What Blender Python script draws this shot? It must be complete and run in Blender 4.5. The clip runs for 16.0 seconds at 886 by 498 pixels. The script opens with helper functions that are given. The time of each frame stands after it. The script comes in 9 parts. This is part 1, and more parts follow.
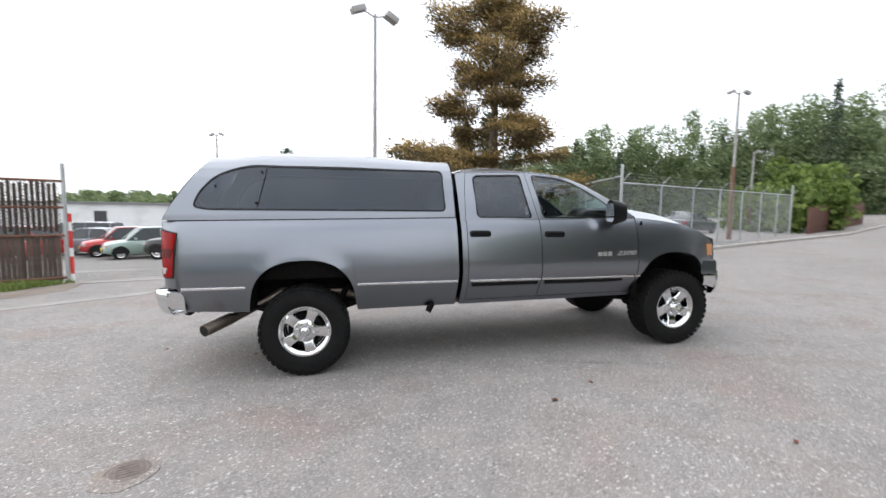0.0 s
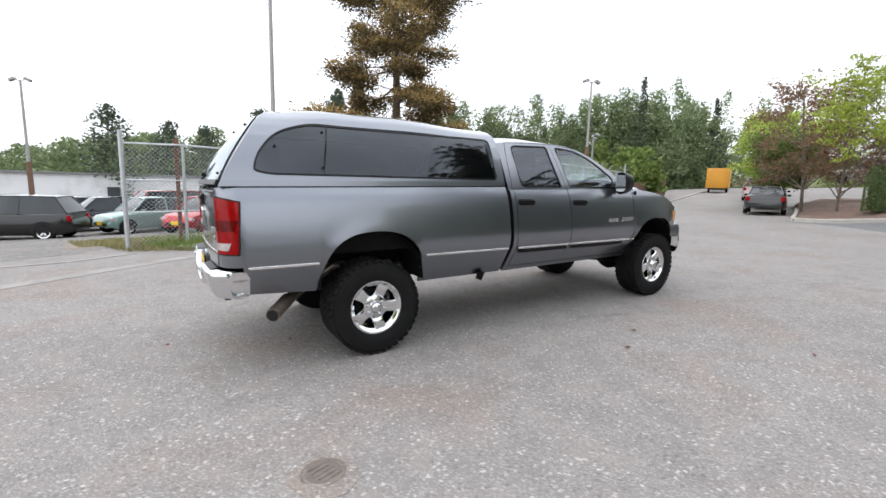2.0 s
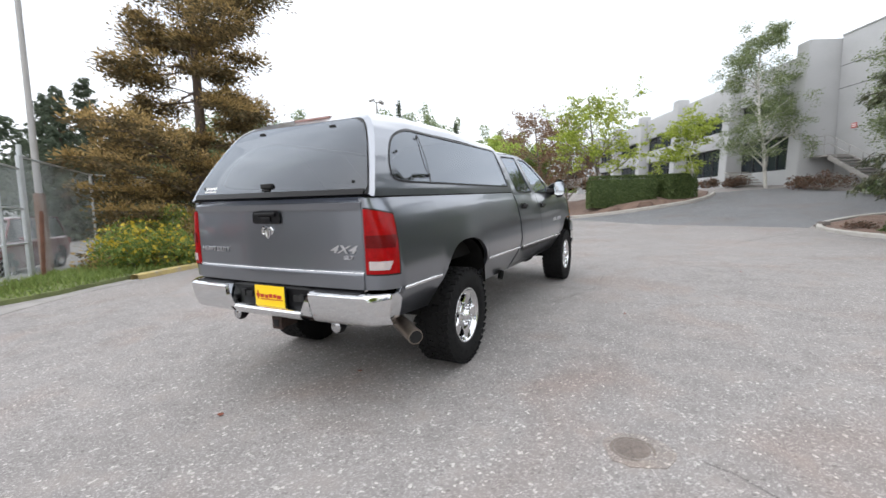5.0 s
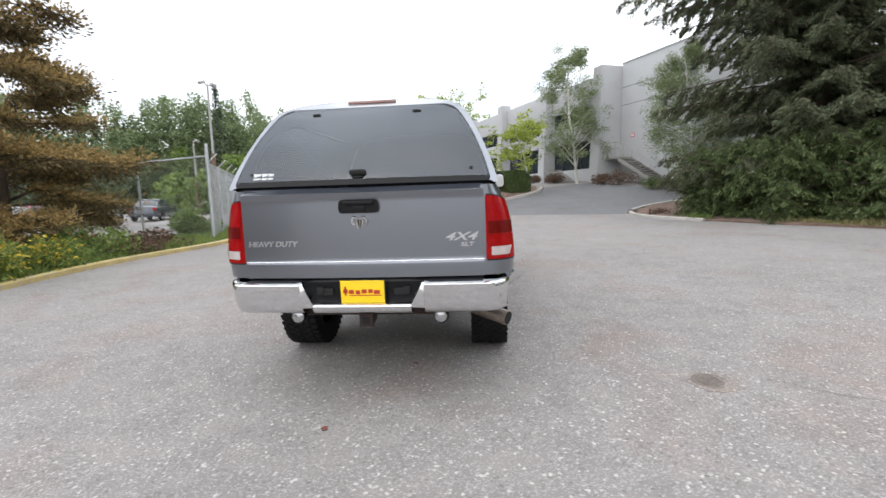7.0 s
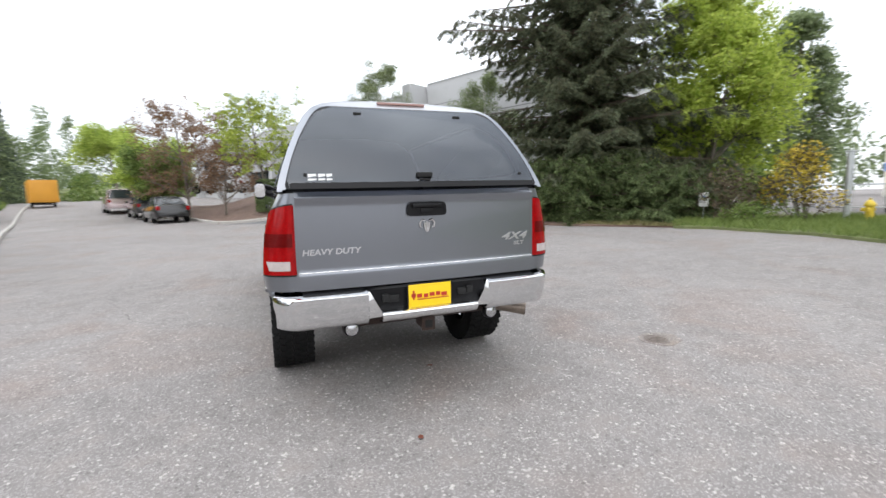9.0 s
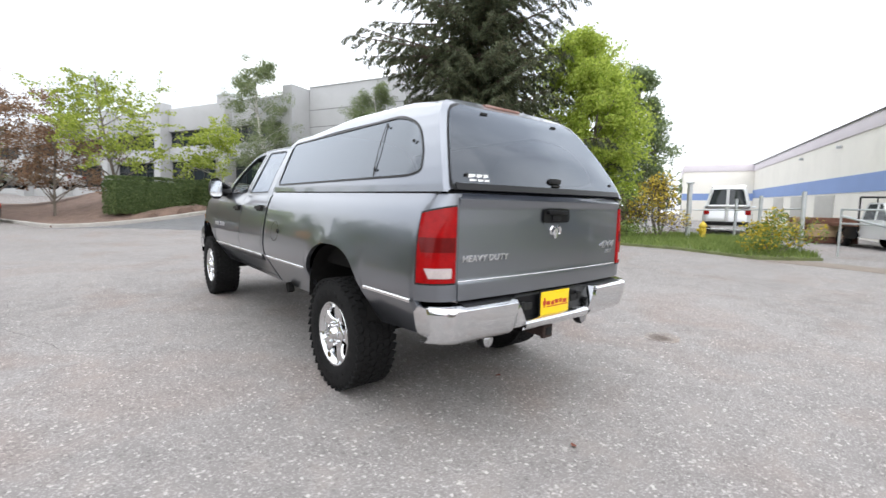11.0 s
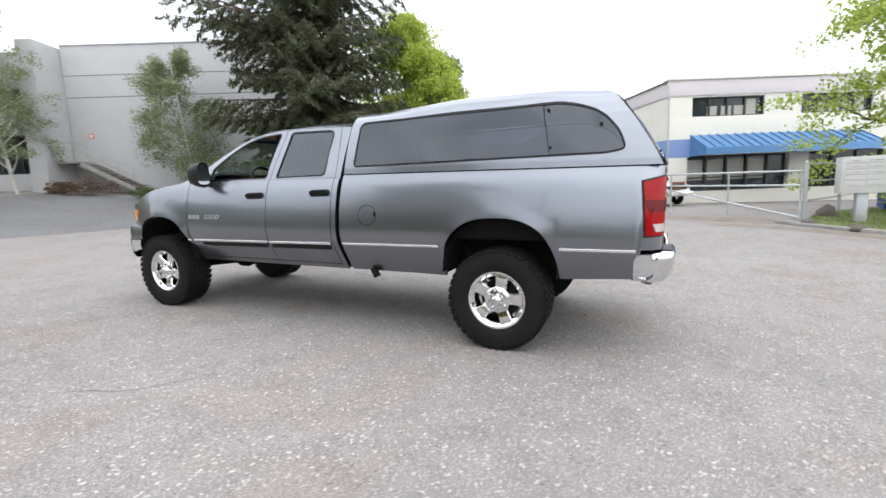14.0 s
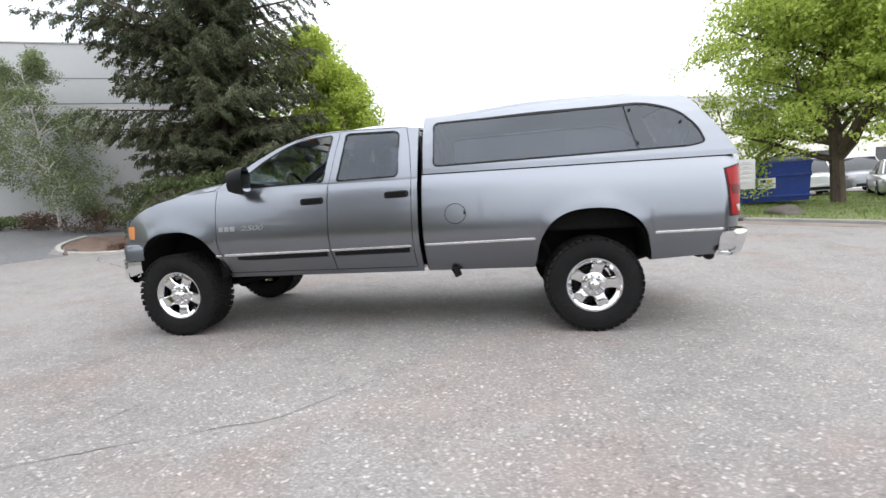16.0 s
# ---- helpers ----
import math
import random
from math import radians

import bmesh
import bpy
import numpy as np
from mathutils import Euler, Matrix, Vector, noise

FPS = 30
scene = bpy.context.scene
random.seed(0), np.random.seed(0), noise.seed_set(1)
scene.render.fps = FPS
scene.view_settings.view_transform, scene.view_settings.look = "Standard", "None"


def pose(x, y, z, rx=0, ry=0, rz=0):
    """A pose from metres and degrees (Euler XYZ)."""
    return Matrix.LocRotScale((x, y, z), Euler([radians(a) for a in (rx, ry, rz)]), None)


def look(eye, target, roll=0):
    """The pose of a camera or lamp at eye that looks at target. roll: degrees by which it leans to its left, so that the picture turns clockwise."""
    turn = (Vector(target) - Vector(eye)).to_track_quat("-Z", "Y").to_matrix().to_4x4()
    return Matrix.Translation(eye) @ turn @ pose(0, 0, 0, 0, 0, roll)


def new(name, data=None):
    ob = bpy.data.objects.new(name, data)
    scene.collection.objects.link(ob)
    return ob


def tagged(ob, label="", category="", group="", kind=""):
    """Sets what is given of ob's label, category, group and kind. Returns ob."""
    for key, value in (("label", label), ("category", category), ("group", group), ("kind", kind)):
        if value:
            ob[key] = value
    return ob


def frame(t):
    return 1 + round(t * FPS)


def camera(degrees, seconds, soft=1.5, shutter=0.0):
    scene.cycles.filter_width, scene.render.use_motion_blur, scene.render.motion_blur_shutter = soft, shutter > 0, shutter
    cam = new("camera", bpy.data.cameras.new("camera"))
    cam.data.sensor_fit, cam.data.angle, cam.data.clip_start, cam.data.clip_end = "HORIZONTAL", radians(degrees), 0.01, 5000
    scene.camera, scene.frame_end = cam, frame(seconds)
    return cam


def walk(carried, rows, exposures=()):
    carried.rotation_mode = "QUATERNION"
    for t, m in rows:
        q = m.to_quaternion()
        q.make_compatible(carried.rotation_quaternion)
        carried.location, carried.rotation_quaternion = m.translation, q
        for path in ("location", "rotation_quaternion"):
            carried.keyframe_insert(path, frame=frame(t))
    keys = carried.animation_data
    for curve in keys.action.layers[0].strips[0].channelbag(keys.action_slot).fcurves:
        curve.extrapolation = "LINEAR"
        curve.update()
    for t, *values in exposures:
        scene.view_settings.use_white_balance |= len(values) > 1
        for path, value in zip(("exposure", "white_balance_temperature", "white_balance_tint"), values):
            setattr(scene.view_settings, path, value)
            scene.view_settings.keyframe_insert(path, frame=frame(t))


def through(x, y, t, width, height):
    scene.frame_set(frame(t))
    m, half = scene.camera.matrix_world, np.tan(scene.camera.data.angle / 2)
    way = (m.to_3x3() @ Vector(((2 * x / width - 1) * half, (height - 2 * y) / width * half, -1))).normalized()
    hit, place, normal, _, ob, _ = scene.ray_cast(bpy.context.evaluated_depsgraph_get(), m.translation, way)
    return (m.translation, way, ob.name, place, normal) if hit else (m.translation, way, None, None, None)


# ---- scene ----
cam = camera(90.1, 16.0, soft=1.5, shutter=0.45)
TILT = pose(0, 0, 0, 1.27, -0.3, 0)  # the lot rises gently ahead of the pickup
PATH = [
    (0, (5.268, 0.364, 1.569), (3.326, 0.808, 1.39), -0.4),
    (0.5, (5.172, -0.156, 1.576), (3.3, 0.494, 1.305), -0.6),
    (1, (4.96, -0.609, 1.559), (3.136, 0.162, 1.28), -0.2),
    (1.5, (4.766, -1.067, 1.542), (3.012, -0.146, 1.267), -0.0),
    (2, (4.514, -1.507, 1.528), (2.835, -0.463, 1.228), 0.3),
    (2.5, (4.228, -1.895, 1.544), (2.612, -0.744, 1.293), 1.3),
    (3, (3.96, -2.294, 1.552), (2.49, -0.966, 1.275), 0.5),
    (3.2, (3.828, -2.424, 1.542), (2.409, -1.04, 1.276), -0.2),
    (5.3, (2.309, -3.603, 1.484), (1.481, -1.803, 1.209), -1.1),
    (5.5, (2.128, -3.684, 1.503), (1.357, -1.863, 1.203), -0.6),
    (6, (1.669, -3.816, 1.502), (1.071, -1.926, 1.236), -1.3),
    (6.5, (1.241, -3.985, 1.502), (0.904, -2.032, 1.236), -2.2),
    (7, (0.806, -4.074, 1.479), (0.623, -2.103, 1.193), -1.9),
    (7.5, (0.363, -4.13, 1.501), (0.381, -2.144, 1.265), -0.3),
    (8, (-0.075, -4.188, 1.496), (0.214, -2.234, 1.18), -1.6),
    (8.5, (-0.499, -4.085, 1.485), (-0.046, -2.159, 1.192), -1.9),
    (9, (-0.945, -3.969, 1.484), (-0.231, -2.12, 1.216), -1.2),
    (9.2, (-1.124, -3.906, 1.501), (-0.309, -2.101, 1.218), -1.2),
    (11.3, (-2.659, -2.859, 1.425), (-1.32, -1.391, 1.2), 1.3),
    (11.5, (-2.846, -2.757, 1.42), (-1.446, -1.352, 1.169), 1.0),
    (12, (-3.243, -2.498, 1.41), (-1.733, -1.22, 1.113), 0.2),
    (12.5, (-3.57, -2.149, 1.408), (-1.973, -0.972, 1.154), 0.3),
    (13, (-3.932, -1.829, 1.405), (-2.237, -0.817, 1.083), -1.2),
    (13.5, (-4.17, -1.446, 1.386), (-2.424, -0.527, 1.062), -1.4),
    (14, (-4.378, -1.024, 1.387), (-2.566, -0.229, 1.092), -1.2),
    (14.5, (-4.616, -0.591, 1.378), (-2.763, 0.07, 1.017), -2.0),
    (15, (-4.747, -0.136, 1.365), (-2.857, 0.435, 1.045), -2.5),
    (15.5, (-4.914, 0.312, 1.32), (-2.967, 0.682, 1.056), -2.4),
    (16, (-4.958, 0.732, 1.285), (-2.995, 1.028, 1.044), -3.3),
]
EXPOSURE = 0.45
walk(cam, [(t, TILT @ look(eye, target, roll)) for t, eye, target, roll in PATH], exposures=[(0.0, EXPOSURE), (9.0, EXPOSURE + 0.05), (12.0, EXPOSURE + 0.22), (16.0, EXPOSURE + 0.24)])


def ground_z(x, y):
    """The lie of the land."""
    z = 0.022 * max(-40, min(45, y))
    if x > 1.0:
        z += 0.027 * (min(x, 12) - 1.0) + 0.006 * max(0, min(x, 25) - 12)
    if x < -1.5:
        z += 0.02 * (max(x, -70) + 1.5)
    # the storage lot lies lower
    if x < -9.0:
        z -= 0.05 * min(9.0, -9.0 - x) * smooth(16, 8, y)
    # the drive climbs to the grey building
    up = smooth(0, 1, (y - 12.5 - 0.25 * max(0, 6 - x)) / 17.0) * smooth(-4.0, 2.0, x + 0.12 * (y - 20))
    z += 1.30 * up * smooth(40, 24, x)
    # the street climbs beyond the bend
    z += 0.045 * max(0, min(y, 75) - 30) * smooth(-2.0, -9.0, x)
    return z


# ---- world and light ----
world = bpy.data.worlds.new("overcast_sky")
scene.world = world
world.use_nodes = True
wn, wl = world.node_tree.nodes, world.node_tree.links
wn.clear()
w_out, w_bg = wn.new("ShaderNodeOutputWorld"), wn.new("ShaderNodeBackground")
w_sky = wn.new("ShaderNodeTexSky")
w_sky.sky_type, w_sky.sun_disc = "NISHITA", False
w_sky.sun_elevation, w_sky.sun_rotation = radians(52), radians(200)
w_sky.dust_density, w_sky.ozone_density = 3.0, 1.5
w_cloud = wn.new("ShaderNodeTexNoise")
w_cloud.inputs["Scale"].default_value, w_cloud.inputs["Detail"].default_value = 2.2, 6.0
w_cloud.inputs["Roughness"].default_value = 0.55
w_ramp = wn.new("ShaderNodeValToRGB")
w_ramp.color_ramp.elements[0].position, w_ramp.color_ramp.elements[0].color = 0.36, (0.50, 0.50, 0.50, 1)
w_ramp.color_ramp.elements[1].position, w_ramp.color_ramp.elements[1].color = 0.6, (0.96, 0.96, 0.96, 1)
w_mix = wn.new("ShaderNodeMix")
w_mix.data_type = "RGBA"
w_mix.inputs["B"].default_value = (12.6, 13.0, 13.7, 1)
wl.new(w_cloud.outputs["Fac"], w_ramp.inputs["Fac"])
wl.new(w_ramp.outputs["Color"], w_mix.inputs["Factor"])
wl.new(w_sky.outputs["Color"], w_mix.inputs["A"])
# an overcast sky is about three times brighter overhead than at the horizon
w_tc, w_sep, w_up, w_scale = wn.new("ShaderNodeTexCoord"), wn.new("ShaderNodeSeparateXYZ"), wn.new("ShaderNodeMapRange"), wn.new("ShaderNodeVectorMath")
w_scale.operation = "SCALE"
w_up.inputs["To Min"].default_value, w_up.inputs["To Max"].default_value = 0.70, 1.12
wl.new(w_tc.outputs["Generated"], w_sep.inputs["Vector"])
wl.new(w_sep.outputs["Z"], w_up.inputs["Value"])
wl.new(w_mix.outputs["Result"], w_scale.inputs[0])
wl.new(w_up.outputs["Result"], w_scale.inputs["Scale"])
wl.new(w_scale.outputs["Vector"], w_bg.inputs["Color"])
w_bg.inputs["Strength"].default_value = 0.13
wl.new(w_bg.outputs["Background"], w_out.inputs["Surface"])

sun = new("sun", bpy.data.lights.new("sun", "SUN"))
sun.data.energy, sun.data.angle, sun.data.color = 0.6, radians(100), (1.0, 0.97, 0.92)
sun.matrix_world = look((0, 0, 0), (-math.sin(radians(200)) * math.cos(radians(52)), -math.cos(radians(200)) * math.cos(radians(52)), -math.sin(radians(52))))


# ---- materials ----
def shader(name):
    m = bpy.data.materials.new(name)
    m.use_nodes = True
    return m, m.node_tree.nodes, m.node_tree.links, m.node_tree.nodes["Principled BSDF"]


def surface(name, base, rough=0.6, metal=0.0, vary=0.15, fine=60.0, coarse=2.0, bump=0.0, coat=0.0, dirt=None, dirt_amount=0.0, specular=0.5, per_piece=0.0, stretch=(1, 1, 1)):
    """A plain painted, plastic, metal or mineral surface with grain and larger stains."""
    m, n, l, b = shader(name)
    tc = n.new("ShaderNodeTexCoord")
    mp = n.new("ShaderNodeMapping")
    mp.inputs["Scale"].default_value = stretch
    l.new(tc.outputs["Object"], mp.inputs["Vector"])
    f, c = n.new("ShaderNodeTexNoise"), n.new("ShaderNodeTexNoise")
    f.inputs["Scale"].default_value, f.inputs["Detail"].default_value = fine, 3
    c.inputs["Scale"].default_value, c.inputs["Detail"].default_value = coarse, 5
    l.new(mp.outputs["Vector"], f.inputs["Vector"])
    l.new(mp.outputs["Vector"], c.inputs["Vector"])
    add = n.new("ShaderNodeMath")
    add.operation = "ADD"
    l.new(f.outputs["Fac"], add.inputs[0])
    l.new(c.outputs["Fac"], add.inputs[1])
    last = add.outputs["Value"]
    if per_piece:
        oi, mul, add2 = n.new("ShaderNodeObjectInfo"), n.new("ShaderNodeMath"), n.new("ShaderNodeMath")
        mul.operation, mul.inputs[1].default_value, add2.operation = "MULTIPLY_ADD", per_piece, "ADD"
        mul.inputs[2].default_value = -per_piece / 2
        l.new(oi.outputs["Random"], mul.inputs[0])
        l.new(last, add2.inputs[0])
        l.new(mul.outputs["Value"], add2.inputs[1])
        last = add2.outputs["Value"]
    r = n.new("ShaderNodeMapRange")
    r.inputs["From Min"].default_value, r.inputs["From Max"].default_value = 0.6, 1.4
    r.inputs["To Min"].default_value, r.inputs["To Max"].default_value = 1 - vary, 1 + vary
    l.new(last, r.inputs["Value"])
    mul = n.new("ShaderNodeVectorMath")
    mul.operation = "SCALE"
    mul.inputs[0].default_value = base
    l.new(r.outputs["Result"], mul.inputs["Scale"])
    col = mul.outputs["Vector"]
    if dirt:
        d, ramp, mx = n.new("ShaderNodeTexNoise"), n.new("ShaderNodeMapRange"), n.new("ShaderNodeMix")
        d.inputs["Scale"].default_value, d.inputs["Detail"].default_value = coarse * 2.3, 7
        l.new(mp.outputs["Vector"], d.inputs["Vector"])
        ramp.inputs["From Min"].default_value, ramp.inputs["From Max"].default_value = 0.5, 0.75
        ramp.inputs["To Max"].default_value = dirt_amount
        l.new(d.outputs["Fac"], ramp.inputs["Value"])
        mx.data_type = "RGBA"
        mx.inputs["B"].default_value = (*dirt, 1)
        l.new(ramp.outputs["Result"], mx.inputs["Factor"])
        l.new(col, mx.inputs["A"])
        col = mx.outputs["Result"]
    l.new(col, b.inputs["Base Color"])
    b.inputs["Roughness"].default_value, b.inputs["Metallic"].default_value = rough, metal
    b.inputs["Coat Weight"].default_value, b.inputs["Coat Roughness"].default_value = coat, 0.04
    b.inputs["Specular IOR Level"].default_value = specular
    if bump:
        bp = n.new("ShaderNodeBump")
        bp.inputs["Strength"].default_value, bp.inputs["Distance"].default_value = bump, 0.01
        l.new(f.outputs["Fac"], bp.inputs["Height"])
        l.new(bp.outputs["Normal"], b.inputs["Normal"])
    return m


def glass(name, tint, mirror=0.05):
    """Sheet glass: the tint is what one pane lets through, mirror what it throws back face on."""
    m, n, l, b = shader(name)
    n.remove(b)
    out = n["Material Output"]
    tr, gl, mx, lw = n.new("ShaderNodeBsdfTransparent"), n.new("ShaderNodeBsdfGlossy"), n.new("ShaderNodeMixShader"), n.new("ShaderNodeLayerWeight")
    tr.inputs["Color"].default_value = (*tint, 1)
    gl.inputs["Roughness"].default_value = 0.0
    gl.inputs["Color"].default_value = (0.86, 0.92, 1, 1)
    lw.inputs["Blend"].default_value = 0.5
    pw, mr = n.new("ShaderNodeMath"), n.new("ShaderNodeMapRange")
    pw.operation, pw.inputs[1].default_value = "POWER", 3.4
    mr.inputs["To Min"].default_value, mr.inputs["To Max"].default_value = mirror, 1.0
    l.new(lw.outputs["Facing"], pw.inputs[0])
    l.new(pw.outputs["Value"], mr.inputs["Value"])
    tcx, nz, bp = n.new("ShaderNodeTexCoord"), n.new("ShaderNodeTexNoise"), n.new("ShaderNodeBump")
    nz.inputs["Scale"].default_value = 1.6
    bp.inputs["Strength"].default_value, bp.inputs["Distance"].default_value = 0.10, 0.01
    l.new(tcx.outputs["Object"], nz.inputs["Vector"])
    l.new(nz.outputs["Fac"], bp.inputs["Height"])
    l.new(bp.outputs["Normal"], gl.inputs["Normal"])
    l.new(mr.outputs["Result"], mx.inputs["Fac"])
    l.new(tr.outputs["BSDF"], mx.inputs[1])
    l.new(gl.outputs["BSDF"], mx.inputs[2])
    l.new(mx.outputs["Shader"], out.inputs["Surface"])
    return m


def leafy(name, dark, light, rough=0.6, through=0.35):
    """Leaves: each island of the mesh takes its own shade between two colours."""
    m, n, l, b = shader(name)
    geo, ramp, out = n.new("ShaderNodeNewGeometry"), n.new("ShaderNodeValToRGB"), n["Material Output"]
    ramp.color_ramp.elements[0].color, ramp.color_ramp.elements[1].color = (*dark, 1), (*light, 1)
    l.new(geo.outputs["Random Per Island"], ramp.inputs["Fac"])
    l.new(ramp.outputs["Color"], b.inputs["Base Color"])
    b.inputs["Roughness"].default_value = rough
    b.inputs["Specular IOR Level"].default_value = 0.25
    ts, mx = n.new("ShaderNodeBsdfTranslucent"), n.new("ShaderNodeMixShader")
    l.new(ramp.outputs["Color"], ts.inputs["Color"])
    mx.inputs["Fac"].default_value = through
    l.new(b.outputs["BSDF"], mx.inputs[1])
    l.new(ts.outputs["BSDF"], mx.inputs[2])
    l.new(mx.outputs["Shader"], out.inputs["Surface"])
    return m


def asphalt(name, base, chips, chip_share=0.35, stain=(0.255, 0.225, 0.205), scale=1.0):
    """Weathered asphalt: pale stones in a dark binder, with wear and stains at a larger scale."""
    m, n, l, b = shader(name)
    tc = n.new("ShaderNodeTexCoord")
    vo, vo2 = n.new("ShaderNodeTexVoronoi"), n.new("ShaderNodeTexVoronoi")
    vo.inputs["Scale"].default_value, vo2.inputs["Scale"].default_value = 125 * scale, 62 * scale
    big, mid, fine = n.new("ShaderNodeTexNoise"), n.new("ShaderNodeTexNoise"), n.new("ShaderNodeTexNoise")
    big.inputs["Scale"].default_value, big.inputs["Detail"].default_value = 0.35, 6
    mid.inputs["Scale"].default_value, mid.inputs["Detail"].default_value = 3.5, 6
    fine.inputs["Scale"].default_value, fine.inputs["Detail"].default_value = 160, 2
    for t in (vo, vo2, big, mid, fine):
        l.new(tc.outputs["Object"], t.inputs["Vector"])
    r1 = n.new("ShaderNodeValToRGB")
    r1.color_ramp.interpolation = "LINEAR"
    r1.color_ramp.elements[0].position, r1.color_ramp.elements[0].color = 1 - chip_share - 0.05, (0, 0, 0, 1)
    r1.color_ramp.elements[1].position, r1.color_ramp.elements[1].color = 1.0, (1, 1, 1, 1)
    sep = n.new("ShaderNodeSeparateColor")
    l.new(vo.outputs["Color"], sep.inputs["Color"])
    l.new(sep.outputs["Red"], r1.inputs["Fac"])
    sep2, r2 = n.new("ShaderNodeSeparateColor"), n.new("ShaderNodeMapRange")
    l.new(vo2.outputs["Color"], sep2.inputs["Color"])
    r2.inputs["From Min"].default_value, r2.inputs["From Max"].default_value, r2.inputs["To Max"].default_value = 0.925, 1.0, 0.8
    l.new(sep2.outputs["Green"], r2.inputs["Value"])
    mx = n.new("ShaderNodeMath")
    mx.operation = "MAXIMUM"
    l.new(r1.outputs["Color"], mx.inputs[0])
    mx.inputs[1].default_value = 0.0
    c1 = n.new("ShaderNodeMix")
    c1.data_type = "RGBA"
    c1.inputs["A"].default_value, c1.inputs["B"].default_value = (*base, 1), (*chips, 1)
    l.new(mx.outputs["Value"], c1.inputs["Factor"])
    # scattered larger stones, worn pale, and small dark pits between
    cs, cp, rp = n.new("ShaderNodeMix"), n.new("ShaderNodeMix"), n.new("ShaderNodeMapRange")
    cs.data_type = cp.data_type = "RGBA"
    cs.inputs["B"].default_value = (chips[0] * 1.55, chips[1] * 1.53, chips[2] * 1.5, 1)
    l.new(r2.outputs["Result"], cs.inputs["Factor"])
    l.new(c1.outputs["Result"], cs.inputs["A"])
    rp.inputs["From Min"].default_value, rp.inputs["From Max"].default_value, rp.inputs["To Max"].default_value = 0.88, 1.0, 0.5
    l.new(sep2.outputs["Blue"], rp.inputs["Value"])
    cp.inputs["B"].default_value = (base[0] * 0.45, base[1] * 0.44, base[2] * 0.44, 1)
    l.new(rp.outputs["Result"], cp.inputs["Factor"])
    l.new(cs.outputs["Result"], cp.inputs["A"])
    rb = n.new("ShaderNodeMapRange")
    rb.inputs["From Min"].default_value, rb.inputs["From Max"].default_value = 0.3, 0.7
    rb.inputs["To Min"].default_value, rb.inputs["To Max"].default_value = 0.80, 1.15
    ad = n.new("ShaderNodeMath")
    ad.operation = "MULTIPLY_ADD"
    ad.inputs[1].default_value = 0.5
    l.new(mid.outputs["Fac"], ad.inputs[0])
    hb = n.new("ShaderNodeMath")
    hb.operation, hb.inputs[1].default_value = "MULTIPLY", 0.5
    l.new(big.outputs["Fac"], hb.inputs[0])
    l.new(hb.outputs["Value"], ad.inputs[2])
    l.new(ad.outputs["Value"], rb.inputs["Value"])
    c2 = n.new("ShaderNodeVectorMath")
    c2.operation = "SCALE"
    l.new(cp.outputs["Result"], c2.inputs[0])
    l.new(rb.outputs["Result"], c2.inputs["Scale"])
    st, c3 = n.new("ShaderNodeMapRange"), n.new("ShaderNodeMix")
    st.inputs["From Min"].default_value, st.inputs["From Max"].default_value, st.inputs["To Max"].default_value = 0.54, 0.75, 0.5
    l.new(mid.outputs["Fac"], st.inputs["Value"])
    c3.data_type = "RGBA"
    c3.inputs["B"].default_value = (*stain, 1)
    l.new(st.outputs["Result"], c3.inputs["Factor"])
    l.new(c2.outputs["Vector"], c3.inputs["A"])
    # broad warm and worn patches
    wide, wr, c4 = n.new("ShaderNodeTexNoise"), n.new("ShaderNodeMapRange"), n.new("ShaderNodeMix")
    wide.inputs["Scale"].default_value, wide.inputs["Detail"].default_value, wide.inputs["Distortion"].default_value = 0.8, 8, 0.6
    l.new(tc.outputs["Object"], wide.inputs["Vector"])
    wr.inputs["From Min"].default_value, wr.inputs["From Max"].default_value, wr.inputs["To Max"].default_value = 0.50, 0.72, 0.75
    l.new(wide.outputs["Fac"], wr.inputs["Value"])
    c4.data_type, c4.blend_type = "RGBA", "MULTIPLY"
    c4.inputs["B"].default_value = (0.95, 0.84, 0.79, 1)
    l.new(wr.outputs["Result"], c4.inputs["Factor"])
    l.new(c3.outputs["Result"], c4.inputs["A"])
    l.new(c4.outputs["Result"], b.inputs["Base Color"])
    b.inputs["Roughness"].default_value = 0.88
    b.inputs["Specular IOR Level"].default_value = 0.3
    bp = n.new("ShaderNodeBump")
    bp.inputs["Strength"].default_value, bp.inputs["Distance"].default_value = 0.35, 0.006
    l.new(vo.outputs["Distance"], bp.inputs["Height"])
    l.new(bp.outputs["Normal"], b.inputs["Normal"])
    return m


